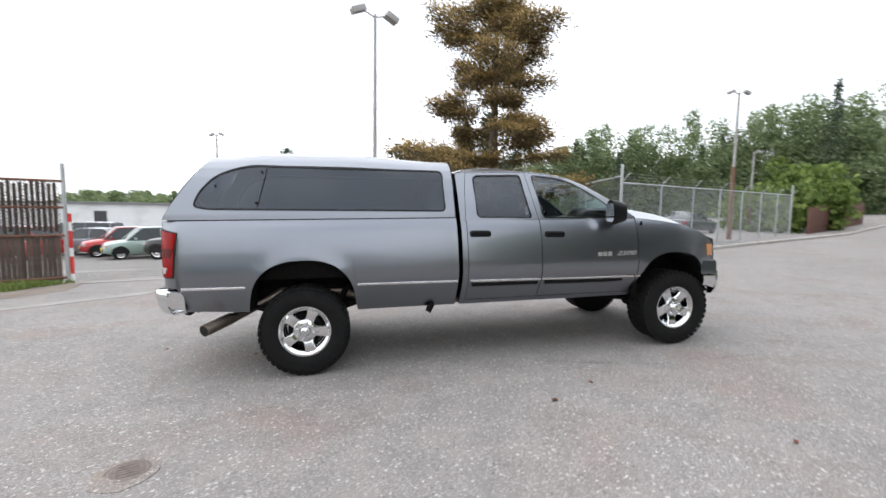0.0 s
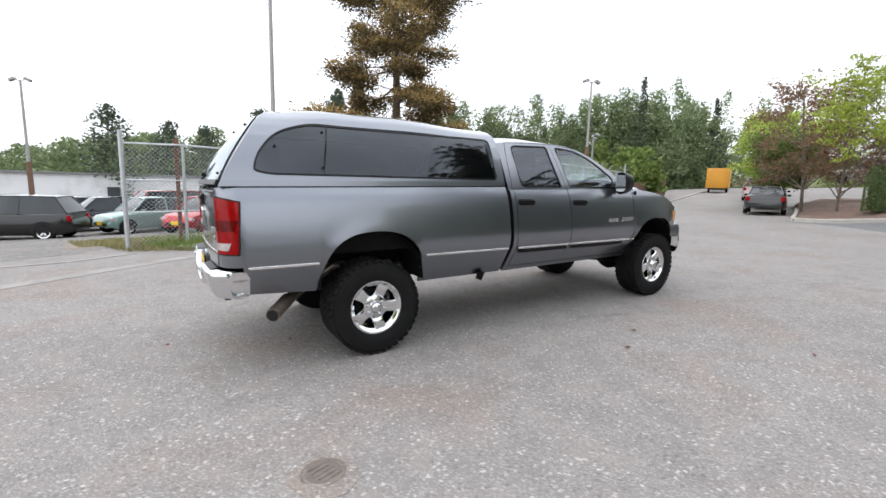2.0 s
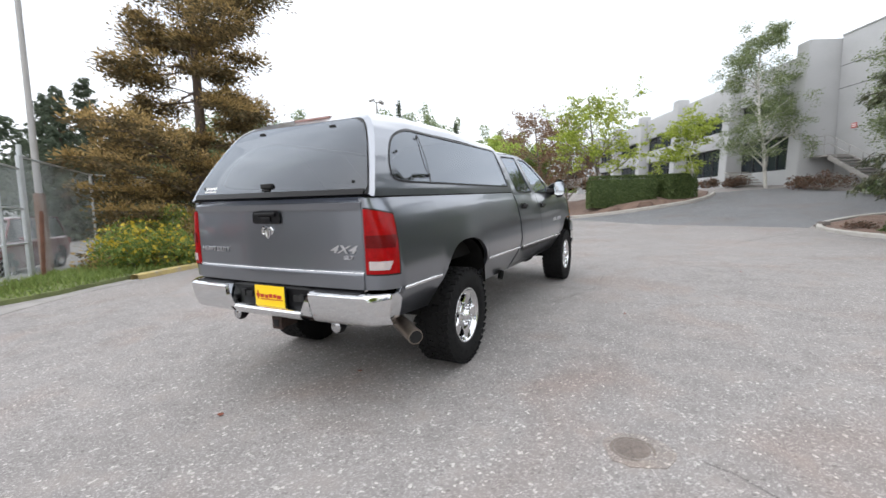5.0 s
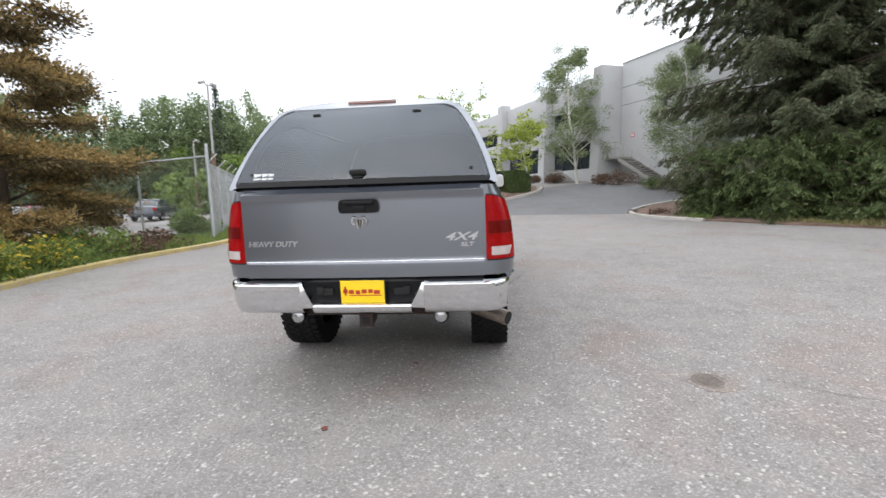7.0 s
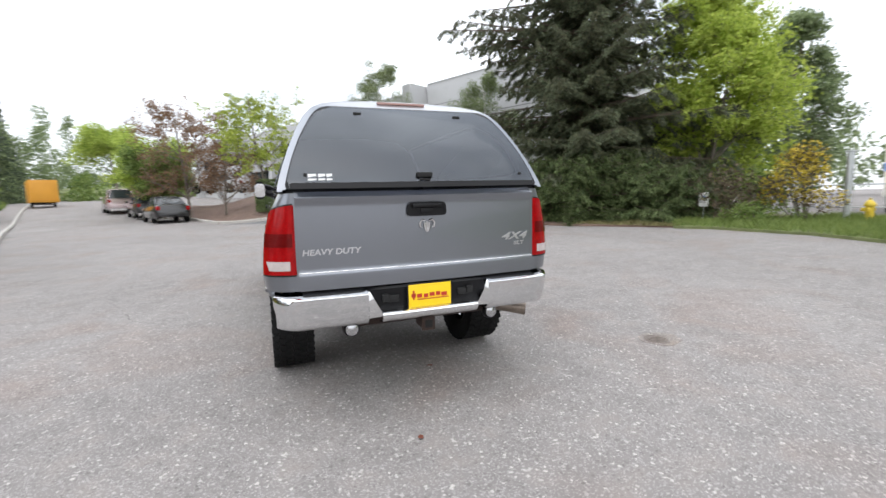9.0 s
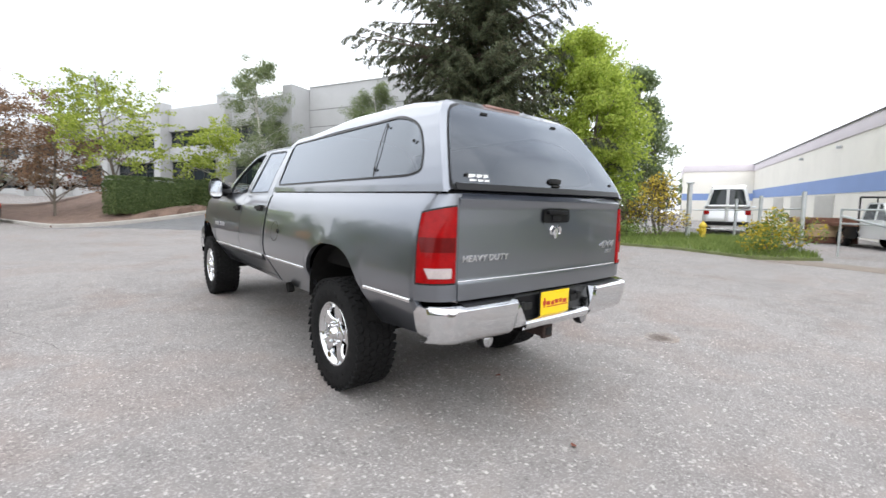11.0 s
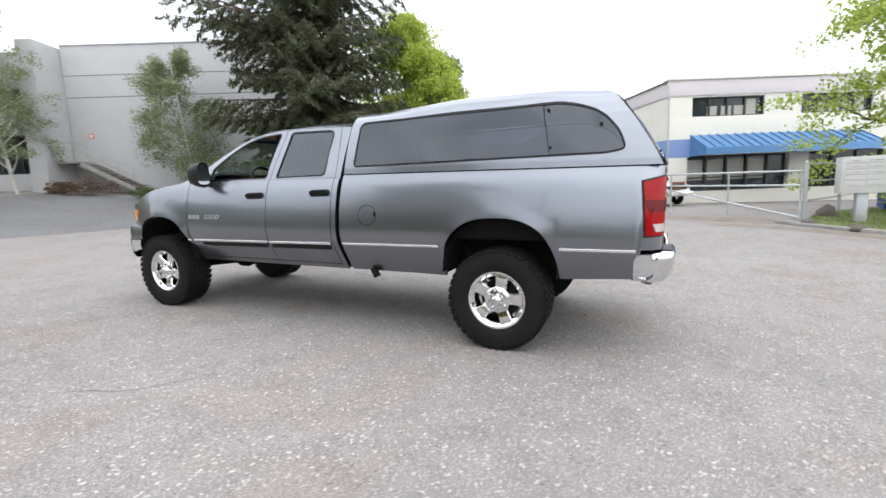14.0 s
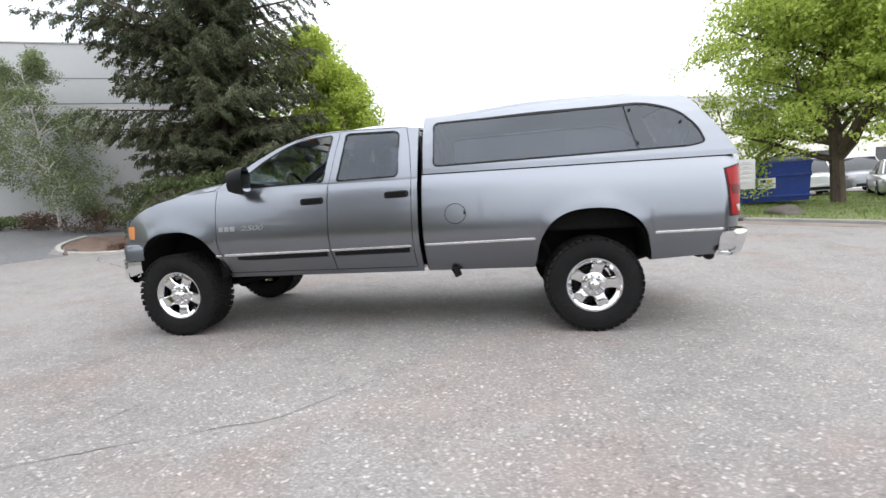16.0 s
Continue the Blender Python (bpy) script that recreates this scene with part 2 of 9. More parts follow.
def car_paint(name, base, metal=0.75, rough=0.32, flake=0.03):
    m, n, l, b = shader(name)
    tc, nz, dirt = n.new("ShaderNodeTexCoord"), n.new("ShaderNodeTexNoise"), n.new("ShaderNodeTexNoise")
    nz.inputs["Scale"].default_value, nz.inputs["Detail"].default_value = 900, 1
    dirt.inputs["Scale"].default_value, dirt.inputs["Detail"].default_value = 2.5, 6
    l.new(tc.outputs["Object"], nz.inputs["Vector"])
    l.new(tc.outputs["Object"], dirt.inputs["Vector"])
    r = n.new("ShaderNodeMapRange")
    r.inputs["From Min"].default_value, r.inputs["From Max"].default_value = 0.3, 0.7
    r.inputs["To Min"].default_value, r.inputs["To Max"].default_value = 1 - flake, 1 + flake
    l.new(nz.outputs["Fac"], r.inputs["Value"])
    c = n.new("ShaderNodeVectorMath")
    c.operation = "SCALE"
    c.inputs[0].default_value = base
    l.new(r.outputs["Result"], c.inputs["Scale"])
    l.new(c.outputs["Vector"], b.inputs["Base Color"])
    rr = n.new("ShaderNodeMapRange")
    rr.inputs["To Min"].default_value, rr.inputs["To Max"].default_value = rough - 0.015, rough + 0.02
    l.new(dirt.outputs["Fac"], rr.inputs["Value"])
    l.new(rr.outputs["Result"], b.inputs["Roughness"])
    b.inputs["Metallic"].default_value = metal
    b.inputs["Coat Weight"].default_value, b.inputs["Coat Roughness"].default_value = 1.0, 0.03
    return m


M_ASPHALT = asphalt("weathered_asphalt", (0.228, 0.213, 0.205), (0.365, 0.346, 0.334), 0.30)
M_DRIVE = asphalt("newer_asphalt", (0.135, 0.138, 0.144), (0.26, 0.26, 0.26), 0.3, (0.16, 0.16, 0.16))
M_LOT = asphalt("dusty_asphalt", (0.15, 0.145, 0.14), (0.36, 0.35, 0.33), 0.35, (0.26, 0.24, 0.2))
M_CONCRETE = surface("concrete", (0.42, 0.40, 0.37), 0.85, vary=0.2, fine=90, coarse=1.2, bump=0.4, dirt=(0.24, 0.22, 0.18), dirt_amount=0.6)
M_GUTTER = surface("stained_gutter_concrete", (0.29, 0.275, 0.26), 0.9, vary=0.25, fine=80, coarse=2, bump=0.4, dirt=(0.19, 0.18, 0.165), dirt_amount=0.8)
M_HITCH = surface("dark_rusty_steel", (0.034, 0.020, 0.016), 0.85, vary=0.35, fine=60, coarse=8, bump=0.3)
M_YELLOWKERB = surface("faded_yellow_paint", (0.46, 0.36, 0.15), 0.8, vary=0.3, fine=50, coarse=3, bump=0.4, dirt=(0.33, 0.30, 0.26), dirt_amount=0.9)
M_TILTUP = surface("painted_concrete_wall", (0.445, 0.450, 0.455), 0.8, vary=0.06, fine=25, coarse=0.35, bump=0.1, dirt=(0.38, 0.385, 0.385), dirt_amount=0.5)
M_REVEAL = surface("wall_joint", (0.20, 0.20, 0.20), 0.9)
M_CREAM = surface("cream_wall_paint", (0.80, 0.775, 0.71), 0.75, vary=0.05, fine=20, coarse=0.5, dirt=(0.70, 0.68, 0.62), dirt_amount=0.4)
M_LILAC = surface("pale_fascia_paint", (0.68, 0.63, 0.665), 0.7, vary=0.05, coarse=0.6)
M_BLUEBAND = surface("blue_wall_paint", (0.22, 0.32, 0.58), 0.7, vary=0.06, coarse=0.6)
M_AWNING = surface("blue_standing_seam_metal", (0.10, 0.235, 0.45), 0.45, metal=0.2, vary=0.1, coarse=0.8)
M_WHITEWALL = surface("white_warehouse_siding", (0.74, 0.75, 0.75), 0.7, vary=0.08, coarse=0.3, dirt=(0.45, 0.45, 0.44), dirt_amount=0.5)
M_GALV = surface("galvanised_steel", (0.50, 0.52, 0.53), 0.45, metal=0.6, vary=0.15, fine=40, coarse=6)
M_WIRE = surface("fence_wire", (0.42, 0.44, 0.45), 0.5, metal=0.5, vary=0.1)
M_RUST = surface("rusty_steel", (0.16, 0.075, 0.05), 0.85, vary=0.35, fine=60, coarse=8, bump=0.3)
M_BOARD = surface("red_brown_boards", (0.13, 0.062, 0.045), 0.8, vary=0.4, fine=30, coarse=4, per_piece=0.4)
M_SLAT = surface("brown_privacy_slats", (0.085, 0.062, 0.050), 0.8, vary=0.4, fine=30, coarse=4, per_piece=0.5)
M_TIMBER = surface("sawn_timber", (0.36, 0.25, 0.15), 0.8, vary=0.3, fine=40, coarse=3, bump=0.2)
M_WOODPOLE = surface("creosoted_pole", (0.17, 0.10, 0.065), 0.85, vary=0.25, fine=40, coarse=3, bump=0.3, stretch=(1, 1, 0.1))
M_PALEPOLE = surface("grey_metal_pole", (0.36, 0.35, 0.34), 0.6, metal=0.2, vary=0.12)
M_BARK = surface("conifer_bark", (0.10, 0.075, 0.058), 0.95, vary=0.4, fine=25, coarse=5, bump=0.8, stretch=(1, 1, 0.3))
M_GREYBARK = surface("grey_bark", (0.17, 0.145, 0.12), 0.9, vary=0.35, fine=25, coarse=6, bump=0.6, stretch=(1, 1, 0.3))
M_BIRCHBARK = surface("birch_bark", (0.55, 0.53, 0.49), 0.8, vary=0.3, fine=12, coarse=4, bump=0.3, stretch=(1, 1, 3))
M_MULCH = surface("bark_mulch", (0.165, 0.110, 0.085), 0.95, vary=0.5, fine=45, coarse=3, bump=1.0)
M_EARTH = surface("dry_earth", (0.215, 0.180, 0.150), 0.95, vary=0.35, fine=50, coarse=2, bump=0.6)
M_ROCK = surface("dark_boulder", (0.115, 0.098, 0.088), 0.9, vary=0.3, fine=30, coarse=5, bump=0.6)
M_TURF = surface("turf_soil", (0.14, 0.16, 0.065), 0.95, vary=0.5, fine=60, coarse=2.5, bump=0.8)
M_GRASS = leafy("grass_blades", (0.12, 0.18, 0.045), (0.27, 0.33, 0.10))
M_DRYGRASS = leafy("dry_grass_blades", (0.16, 0.15, 0.06), (0.34, 0.31, 0.15))
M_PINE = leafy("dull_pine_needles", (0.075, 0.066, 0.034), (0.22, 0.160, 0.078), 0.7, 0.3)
M_PINETOP = leafy("browned_pine_tops", (0.20, 0.145, 0.058), (0.50, 0.35, 0.145), 0.7, 0.34)
M_SPRUCETIP = leafy("spruce_tips", (0.052, 0.072, 0.042), (0.165, 0.185, 0.105), 0.7, 0.25)
M_SPRUCE = leafy("dark_spruce_needles", (0.032, 0.042, 0.025), (0.125, 0.128, 0.070), 0.7, 0.2)
M_JUNIPER = leafy("juniper_needles", (0.026, 0.044, 0.014), (0.105, 0.132, 0.048), 0.7, 0.2)
M_LINDEN = leafy("linden_leaves", (0.23, 0.32, 0.045), (0.54, 0.62, 0.13), 0.55, 0.56)
M_THICKET = leafy("brown_thicket_leaves", (0.07, 0.055, 0.038), (0.19, 0.15, 0.10), 0.8, 0.2)
M_JUNIPERTIP = leafy("juniper_tips", (0.055, 0.090, 0.030), (0.185, 0.235, 0.095), 0.7, 0.2)
M_LIME = leafy("lime_green_leaves", (0.20, 0.27, 0.035), (0.48, 0.54, 0.11), 0.55, 0.45)
M_FRESH = leafy("fresh_green_leaves", (0.24, 0.34, 0.055), (0.54, 0.62, 0.16), 0.55, 0.56)
M_BIRCH = leafy("birch_leaves", (0.125, 0.165, 0.075), (0.28, 0.33, 0.165), 0.55, 0.4)
M_RUSSET = leafy("russet_leaves", (0.14, 0.08, 0.05), (0.32, 0.20, 0.12), 0.6, 0.35)
M_HEDGE = leafy("clipped_hedge_leaves", (0.055, 0.090, 0.030), (0.17, 0.22, 0.085), 0.6, 0.25)
M_WOODS = leafy("mixed_wood_leaves", (0.120, 0.165, 0.080), (0.29, 0.355, 0.180), 0.7, 0.4)
M_DARKWOODS = leafy("far_conifers", (0.052, 0.072, 0.050), (0.125, 0.155, 0.098), 0.7, 0.25)
M_BROOM = leafy("broom_foliage", (0.095, 0.155, 0.04), (0.25, 0.32, 0.09), 0.6, 0.4)
M_BROOMFLOWER = leafy("broom_flowers", (0.36, 0.28, 0.03), (0.62, 0.48, 0.06), 0.5, 0.3)
M_AZALEA = leafy("reddish_shrub", (0.07, 0.060, 0.040), (0.22, 0.125, 0.090), 0.6, 0.3)

M_PAINT = car_paint("grey_metallic_paint", (0.220, 0.235, 0.264), 0.95, 0.30)
M_BLACK = surface("black_plastic", (0.008, 0.008, 0.009), 0.36, vary=0.15, fine=200, coarse=5, bump=0.05, specular=0.2)
M_GAP = surface("dark_gap", (0.006, 0.006, 0.006), 0.8)
M_UNDER = surface("dusty_underbody", (0.010, 0.0097, 0.0094), 0.85, vary=0.4, fine=30, coarse=5, specular=0.15)
M_RUBBER = surface("tyre_rubber", (0.012, 0.012, 0.0122), 0.8, vary=0.3, fine=60, coarse=6, bump=0.15, specular=0.16)
M_CHROME = surface("chrome", (0.74, 0.75, 0.76), 0.06, metal=1.0, vary=0.03)
M_BRIGHT = surface("bright_strip", (0.88, 0.88, 0.88), 0.26, metal=1.0, vary=0.05)
M_STEEL = surface("stained_steel", (0.30, 0.25, 0.21), 0.4, metal=0.8, vary=0.3, coarse=8)
M_TINT = glass("dark_tinted_glass", (0.165, 0.175, 0.205), 0.080)
M_CLEAR = glass("clear_green_glass", (0.89, 0.985, 0.95), 0.07)
M_REDLENS = surface("red_lens", (0.27, 0.004, 0.005), 0.08, vary=0.3, fine=160, coarse=25, specular=0.22)
M_DEEPRED = surface("deep_red_lens", (0.11, 0.004, 0.004), 0.10, vary=0.3, fine=160, coarse=25, specular=0.22)
M_FADEDLENS = surface("faded_red_lens", (0.30, 0.17, 0.145), 0.2, vary=0.2, fine=120, coarse=20, coat=0.6)
M_WHITELENS = surface("reverse_lens", (0.46, 0.40, 0.39), 0.12, vary=0.2, fine=150, coarse=20, coat=1.0)
M_LAMPGLASS = surface("lamp_reflector", (0.45, 0.45, 0.46), 0.15, metal=0.8, vary=0.2, fine=120, coarse=20)
M_AMBER = surface("amber_lens", (0.68, 0.27, 0.08), 0.12, vary=0.1, coat=1.0)
M_BOXGREY = surface("grey_letter_box_paint", (0.50, 0.50, 0.48), 0.55, vary=0.08, coarse=4)
M_PLATE = surface("yellow_plate", (0.85, 0.58, 0.01), 0.35, vary=0.04)
M_PLATEINK = surface("red_script", (0.42, 0.03, 0.015), 0.4)
M_BADGE = surface("silver_badge", (0.58, 0.58, 0.60), 0.28, metal=0.8, vary=0.05)
M_WHITE = surface("white_paint", (0.78, 0.78, 0.77), 0.4, vary=0.04, coarse=3)
M_STICKER = surface("white_sticker", (0.85, 0.85, 0.85), 0.5, vary=0.03)
M_SEAT = surface("grey_cloth", (0.12, 0.12, 0.125), 0.9, vary=0.25, fine=150, coarse=8, bump=0.2)
M_BEIGE = surface("pale_headliner", (0.36, 0.35, 0.32), 0.9, vary=0.1)
M_DUMPBLUE = surface("blue_dumpster_paint", (0.012, 0.045, 0.26), 0.5, vary=0.25, coarse=2, dirt=(0.05, 0.06, 0.14), dirt_amount=0.6)
M_ORANGE = surface("orange_trailer_paint", (0.62, 0.29, 0.03), 0.5, vary=0.12, coarse=1)
M_HYDRANT = surface("yellow_hydrant_paint", (0.62, 0.45, 0.04), 0.5, vary=0.15, coarse=10)
M_REDSIGN = surface("red_sign", (0.55, 0.13, 0.12), 0.5)
M_REDTAPE = surface("red_reflective", (0.60, 0.04, 0.03), 0.5, vary=0.15)
M_DARKGLASS = surface("office_glass", (0.025, 0.032, 0.038), 0.06, vary=0.3, fine=3, coarse=0.7)
M_FRAME = surface("dark_window_frame", (0.05, 0.052, 0.055), 0.5)
M_BLIND = surface("pale_blinds", (0.45, 0.44, 0.41), 0.8, vary=0.1)
M_CARGLASS = surface("parked_car_glass", (0.03, 0.036, 0.04), 0.04, vary=0.2, coarse=2)
M_IRON = surface("cast_iron", (0.155, 0.128, 0.112), 0.8, metal=0.0, vary=0.35, fine=80, coarse=15, bump=0.5)
M_PATCH = asphalt("brown_patch", (0.215, 0.192, 0.178), (0.36, 0.325, 0.30), 0.38, (0.24, 0.19, 0.15))
M_CRACK = surface("crack_shadow", (0.10, 0.095, 0.09), 0.95, vary=0.4)
M_LEAFLITTER = surface("fallen_leaf", (0.16, 0.05, 0.03), 0.8)


# ---- building blocks ----
def thing(name, label, category, m=None, group="", kind=""):
    ob = tagged(new(name), label, category, group, kind)
    ob.matrix_world = m or Matrix()
    return ob


def part(name, bm, material, parent=None, label="", angle=35, category="", group="", kind=""):
    """Links a bmesh as one mesh object, under a thing or under a part; faces shade smooth up to an angle."""
    bm.normal_update()
    lim = radians(angle)
    for e in bm.edges:
        if len(e.link_faces) == 2 and e.calc_face_angle(0) > lim:
            e.smooth = False
    for f in bm.faces:
        f.smooth = True
    me = bpy.data.meshes.new(name)
    bm.to_mesh(me)
    bm.free()
    for mt in (material if isinstance(material, (list, tuple)) else [material]):
        me.materials.append(mt)
    ob = new(name, me)
    if parent:
        ob.parent = parent
    return tagged(ob, label, category, group, kind)


def again(ob, parent=None, m=None):
    """Another object on the same mesh."""
    o = ob.copy()
    scene.collection.objects.link(o)
    o.parent = parent or ob.parent
    if m is not None:
        o.matrix_basis = m
    return o


def box(bm, c, s, bevel=0.0, m=None, mat=0):
    r = bmesh.ops.create_cube(bm, size=1)
    vs = r["verts"]
    bmesh.ops.scale(bm, vec=s, verts=vs)
    bmesh.ops.translate(bm, vec=c, verts=vs)
    fs = {f for v in vs for f in v.link_faces}
    if bevel:
        es = {e for v in vs for e in v.link_edges}
        rb = bmesh.ops.bevel(bm, geom=list(es), offset=bevel, segments=2, affect="EDGES", profile=0.6)
        vs = list({v for v in rb["verts"]} | {v for v in vs if v.is_valid})
        fs = {f for v in vs for f in v.link_faces}
    if m is not None:
        bmesh.ops.transform(bm, matrix=m, verts=vs)
    for f in fs:
        f.material_index = mat
    return vs


def boxed(c, s, bevel=0.0, m=None):
    bm = bmesh.new()
    box(bm, c, s, bevel, m)
    return bm


def rod(bm, a, b, r0, r1=None, n=8, caps=True, mat=0):
    a, b = Vector(a), Vector(b)
    r1 = r0 if r1 is None else r1
    d = (b - a).normalized()
    u = d.orthogonal().normalized()
    w = d.cross(u)
    ra = [bm.verts.new(a + (u * math.cos(t) + w * math.sin(t)) * r0) for t in [2 * math.pi * i / n for i in range(n)]]
    rb = [bm.verts.new(b + (u * math.cos(t) + w * math.sin(t)) * r1) for t in [2 * math.pi * i / n for i in range(n)]]
    fs = [bm.faces.new((ra[i], ra[(i + 1) % n], rb[(i + 1) % n], rb[i])) for i in range(n)]
    if caps:
        fs += [bm.faces.new(list(reversed(ra))), bm.faces.new(rb)]
    for f in fs:
        f.material_index = mat
    return ra + rb


def tube(bm, pts, r, n=8, mat=0):
    """A bent tube through points; r a number or one per point."""
    pts = [Vector(p) for p in pts]
    rs = [r] * len(pts) if isinstance(r, (int, float)) else r
    rings, u = [], None
    for i, p in enumerate(pts):
        d = (pts[min(i + 1, len(pts) - 1)] - pts[max(i - 1, 0)]).normalized()
        u = d.orthogonal().normalized() if u is None else (u - d * u.dot(d)).normalized()
        w = d.cross(u)
        rings.append([bm.verts.new(p + (u * math.cos(t) + w * math.sin(t)) * rs[i]) for t in [2 * math.pi * k / n for k in range(n)]])
    for a, b in zip(rings, rings[1:]):
        for i in range(n):
            bm.faces.new((a[i], a[(i + 1) % n], b[(i + 1) % n], b[i])).material_index = mat
    bm.faces.new(list(reversed(rings[0]))).material_index = mat
    bm.faces.new(rings[-1]).material_index = mat


def sheet(bm, rows, keep=None, mat=0):
    """A skin over rows of points; keep(i, j) leaves faces out."""
    vs = [[bm.verts.new(p) for p in row] for row in rows]
    for i in range(len(vs) - 1):
        for j in range(len(vs[i]) - 1):
            if keep is None or keep(i, j):
                bm.faces.new((vs[i][j], vs[i][j + 1], vs[i + 1][j + 1], vs[i + 1][j])).material_index = mat
    return vs


def thicken(bm, t):
    bmesh.ops.remove_doubles(bm, verts=bm.verts[:], dist=0.0004)
    bmesh.ops.recalc_face_normals(bm, faces=bm.faces[:])
    bmesh.ops.solidify(bm, geom=bm.faces[:], thickness=t)
    loose = [v for v in bm.verts if not v.link_faces]
    bmesh.ops.delete(bm, geom=loose, context="VERTS")
    bmesh.ops.recalc_face_normals(bm, faces=bm.faces[:])
    return bm


def lipped(bm, vec, inwards=0.0):
    """Turns the open edges of a skin over, by a step or towards the middle plane."""
    bmesh.ops.remove_doubles(bm, verts=bm.verts[:], dist=0.0004)
    r = bmesh.ops.extrude_edge_only(bm, edges=[e for e in bm.edges if e.is_boundary])
    for v in r["geom"]:
        if isinstance(v, bmesh.types.BMVert):
            v.co += Vector(vec)
            v.co.x -= math.copysign(min(inwards, abs(v.co.x)), v.co.x)
    bmesh.ops.recalc_face_normals(bm, faces=bm.faces[:])


def lathe(bm, profile, n=32, axis="X", mat=0):
    """Turns (radius, along) pairs round an axis."""
    rings = []
    for r, a in profile:
        ring = []
        for k in range(n):
            t = 2 * math.pi * k / n
            c, s = r * math.cos(t), r * math.sin(t)
            ring.append(bm.verts.new({"X": (a, c, s), "Y": (c, a, s), "Z": (c, s, a)}[axis]))
        rings.append(ring)
    for a, b in zip(rings, rings[1:]):
        for i in range(n):
            bm.faces.new((a[i], a[(i + 1) % n], b[(i + 1) % n], b[i])).material_index = mat
    return rings


def curve_at(table, v):
    """Straight interpolation in a list of (position, value)."""
    if v <= table[0][0]:
        return table[0][1]
    for (a, p), (b, q) in zip(table, table[1:]):
        if v <= b:
            return p + (q - p) * (v - a) / (b - a)
    return table[-1][1]


def soft_at(table, v):
    """Smooth interpolation in a list of (position, value)."""
    if v <= table[0][0]:
        return table[0][1]
    if v >= table[-1][0]:
        return table[-1][1]
    k = max(i for i in range(len(table)) if table[i][0] <= v)
    k = min(k, len(table) - 2)
    (x1, y1), (x2, y2) = table[k], table[k + 1]
    m1 = (y2 - table[k - 1][1]) / (x2 - table[k - 1][0]) if k else (y2 - y1) / (x2 - x1)
    m2 = (table[k + 2][1] - y1) / (table[k + 2][0] - x1) if k + 2 < len(table) else (y2 - y1) / (x2 - x1)
    h = x2 - x1
    t = (v - x1) / h
    return (2 * t**3 - 3 * t**2 + 1) * y1 + (t**3 - 2 * t**2 + t) * h * m1 + (-2 * t**3 + 3 * t**2) * y2 + (t**3 - t**2) * h * m2


def smooth(a, b, v):
    t = min(1.0, max(0.0, (v - a) / (b - a)))
    return t * t * (3 - 2 * t)


def inside(poly, x, y):
    c = False
    for (x0, y0), (x1, y1) in zip(poly, poly[1:] + poly[:1]):
        if (y0 > y) != (y1 > y) and x < (x1 - x0) * (y - y0) / (y1 - y0) + x0:
            c = not c
    return c


def rounded(poly, r, n=5):
    """The polygon with its corners rounded; r a radius or one for each corner."""
    out = []
    for i, p in enumerate(poly):
        rr = r[i] if isinstance(r, (list, tuple)) else r
        p, a, b = Vector(p), Vector(poly[i - 1]), Vector(poly[(i + 1) % len(poly)])
        da, db = (a - p), (b - p)
        rr = min(rr, da.length * 0.48, db.length * 0.48)
        s, e = p + da.normalized() * rr, p + db.normalized() * rr
        for k in range(n + 1):
            t = k / n
            q = s * (1 - t) ** 2 + p * 2 * t * (1 - t) + e * t * t
            out.append((q.x, q.y))
    return out


def shrunk(poly, d):
    """The polygon drawn in by about d."""
    area = sum(a[0] * b[1] - b[0] * a[1] for a, b in zip(poly, poly[1:] + poly[:1]))
    sg = 1 if area > 0 else -1
    out = []
    for i, p in enumerate(poly):
        a, b = poly[i - 1], poly[(i + 1) % len(poly)]
        tx, ty = b[0] - a[0], b[1] - a[1]
        k = math.hypot(tx, ty) or 1
        out.append((p[0] - sg * ty / k * d, p[1] + sg * tx / k * d))
    return out


def filled(bm, poly, place, mat=0):
    """Fills a flat outline and lays its points by place(u, v)."""
    vs = [bm.verts.new((u, v, 0)) for u, v in poly]
    es = [bm.edges.new((vs[i], vs[(i + 1) % len(vs)])) for i in range(len(vs))]
    r = bmesh.ops.triangle_fill(bm, edges=es, use_beauty=True)
    for f in r["geom"]:
        if isinstance(f, bmesh.types.BMFace):
            f.material_index = mat
    for v in vs:
        v.co = place(v.co.x, v.co.y)


def band(bm, outer, inner, place, mat=0):
    """A ring between two outlines with the same count of points."""
    vo, vi = [bm.verts.new(place(*p)) for p in outer], [bm.verts.new(place(*p)) for p in inner]
    for i in range(len(vo)):
        j = (i + 1) % len(vo)
        bm.faces.new((vo[i], vo[j], vi[j], vi[i])).material_index = mat


def words(text, size, depth, material, parent, name, m, shear=0.0, label="", bend=None):
    cu = bpy.data.curves.new(name, "FONT")
    cu.body, cu.size, cu.extrude, cu.align_x, cu.align_y, cu.shear = text, size, depth, "CENTER", "CENTER", shear
    cu.offset = size * 0.018
    tmp = bpy.data.objects.new(name, cu)
    scene.collection.objects.link(tmp)
    bpy.context.view_layer.update()
    me = bpy.data.meshes.new_from_object(tmp.evaluated_get(bpy.context.evaluated_depsgraph_get()))
    bpy.data.objects.remove(tmp)
    me.transform(m)
    if bend:
        for v in me.vertices:
            v.co = bend(v.co)
    me.materials.clear()
    me.materials.append(material)
    ob = new(name, me)
    ob.parent = parent
    return tagged(ob, label)


# ---- ground, roads, kerbs ----
def axis_steps():
    out, v, d = [0.0], 0.0, 0.5
    while v < 900:
        d = 0.5 if v < 34 else d * 1.35
        v += d
        out.append(v)
    return [-a for a in reversed(out[1:])] + out


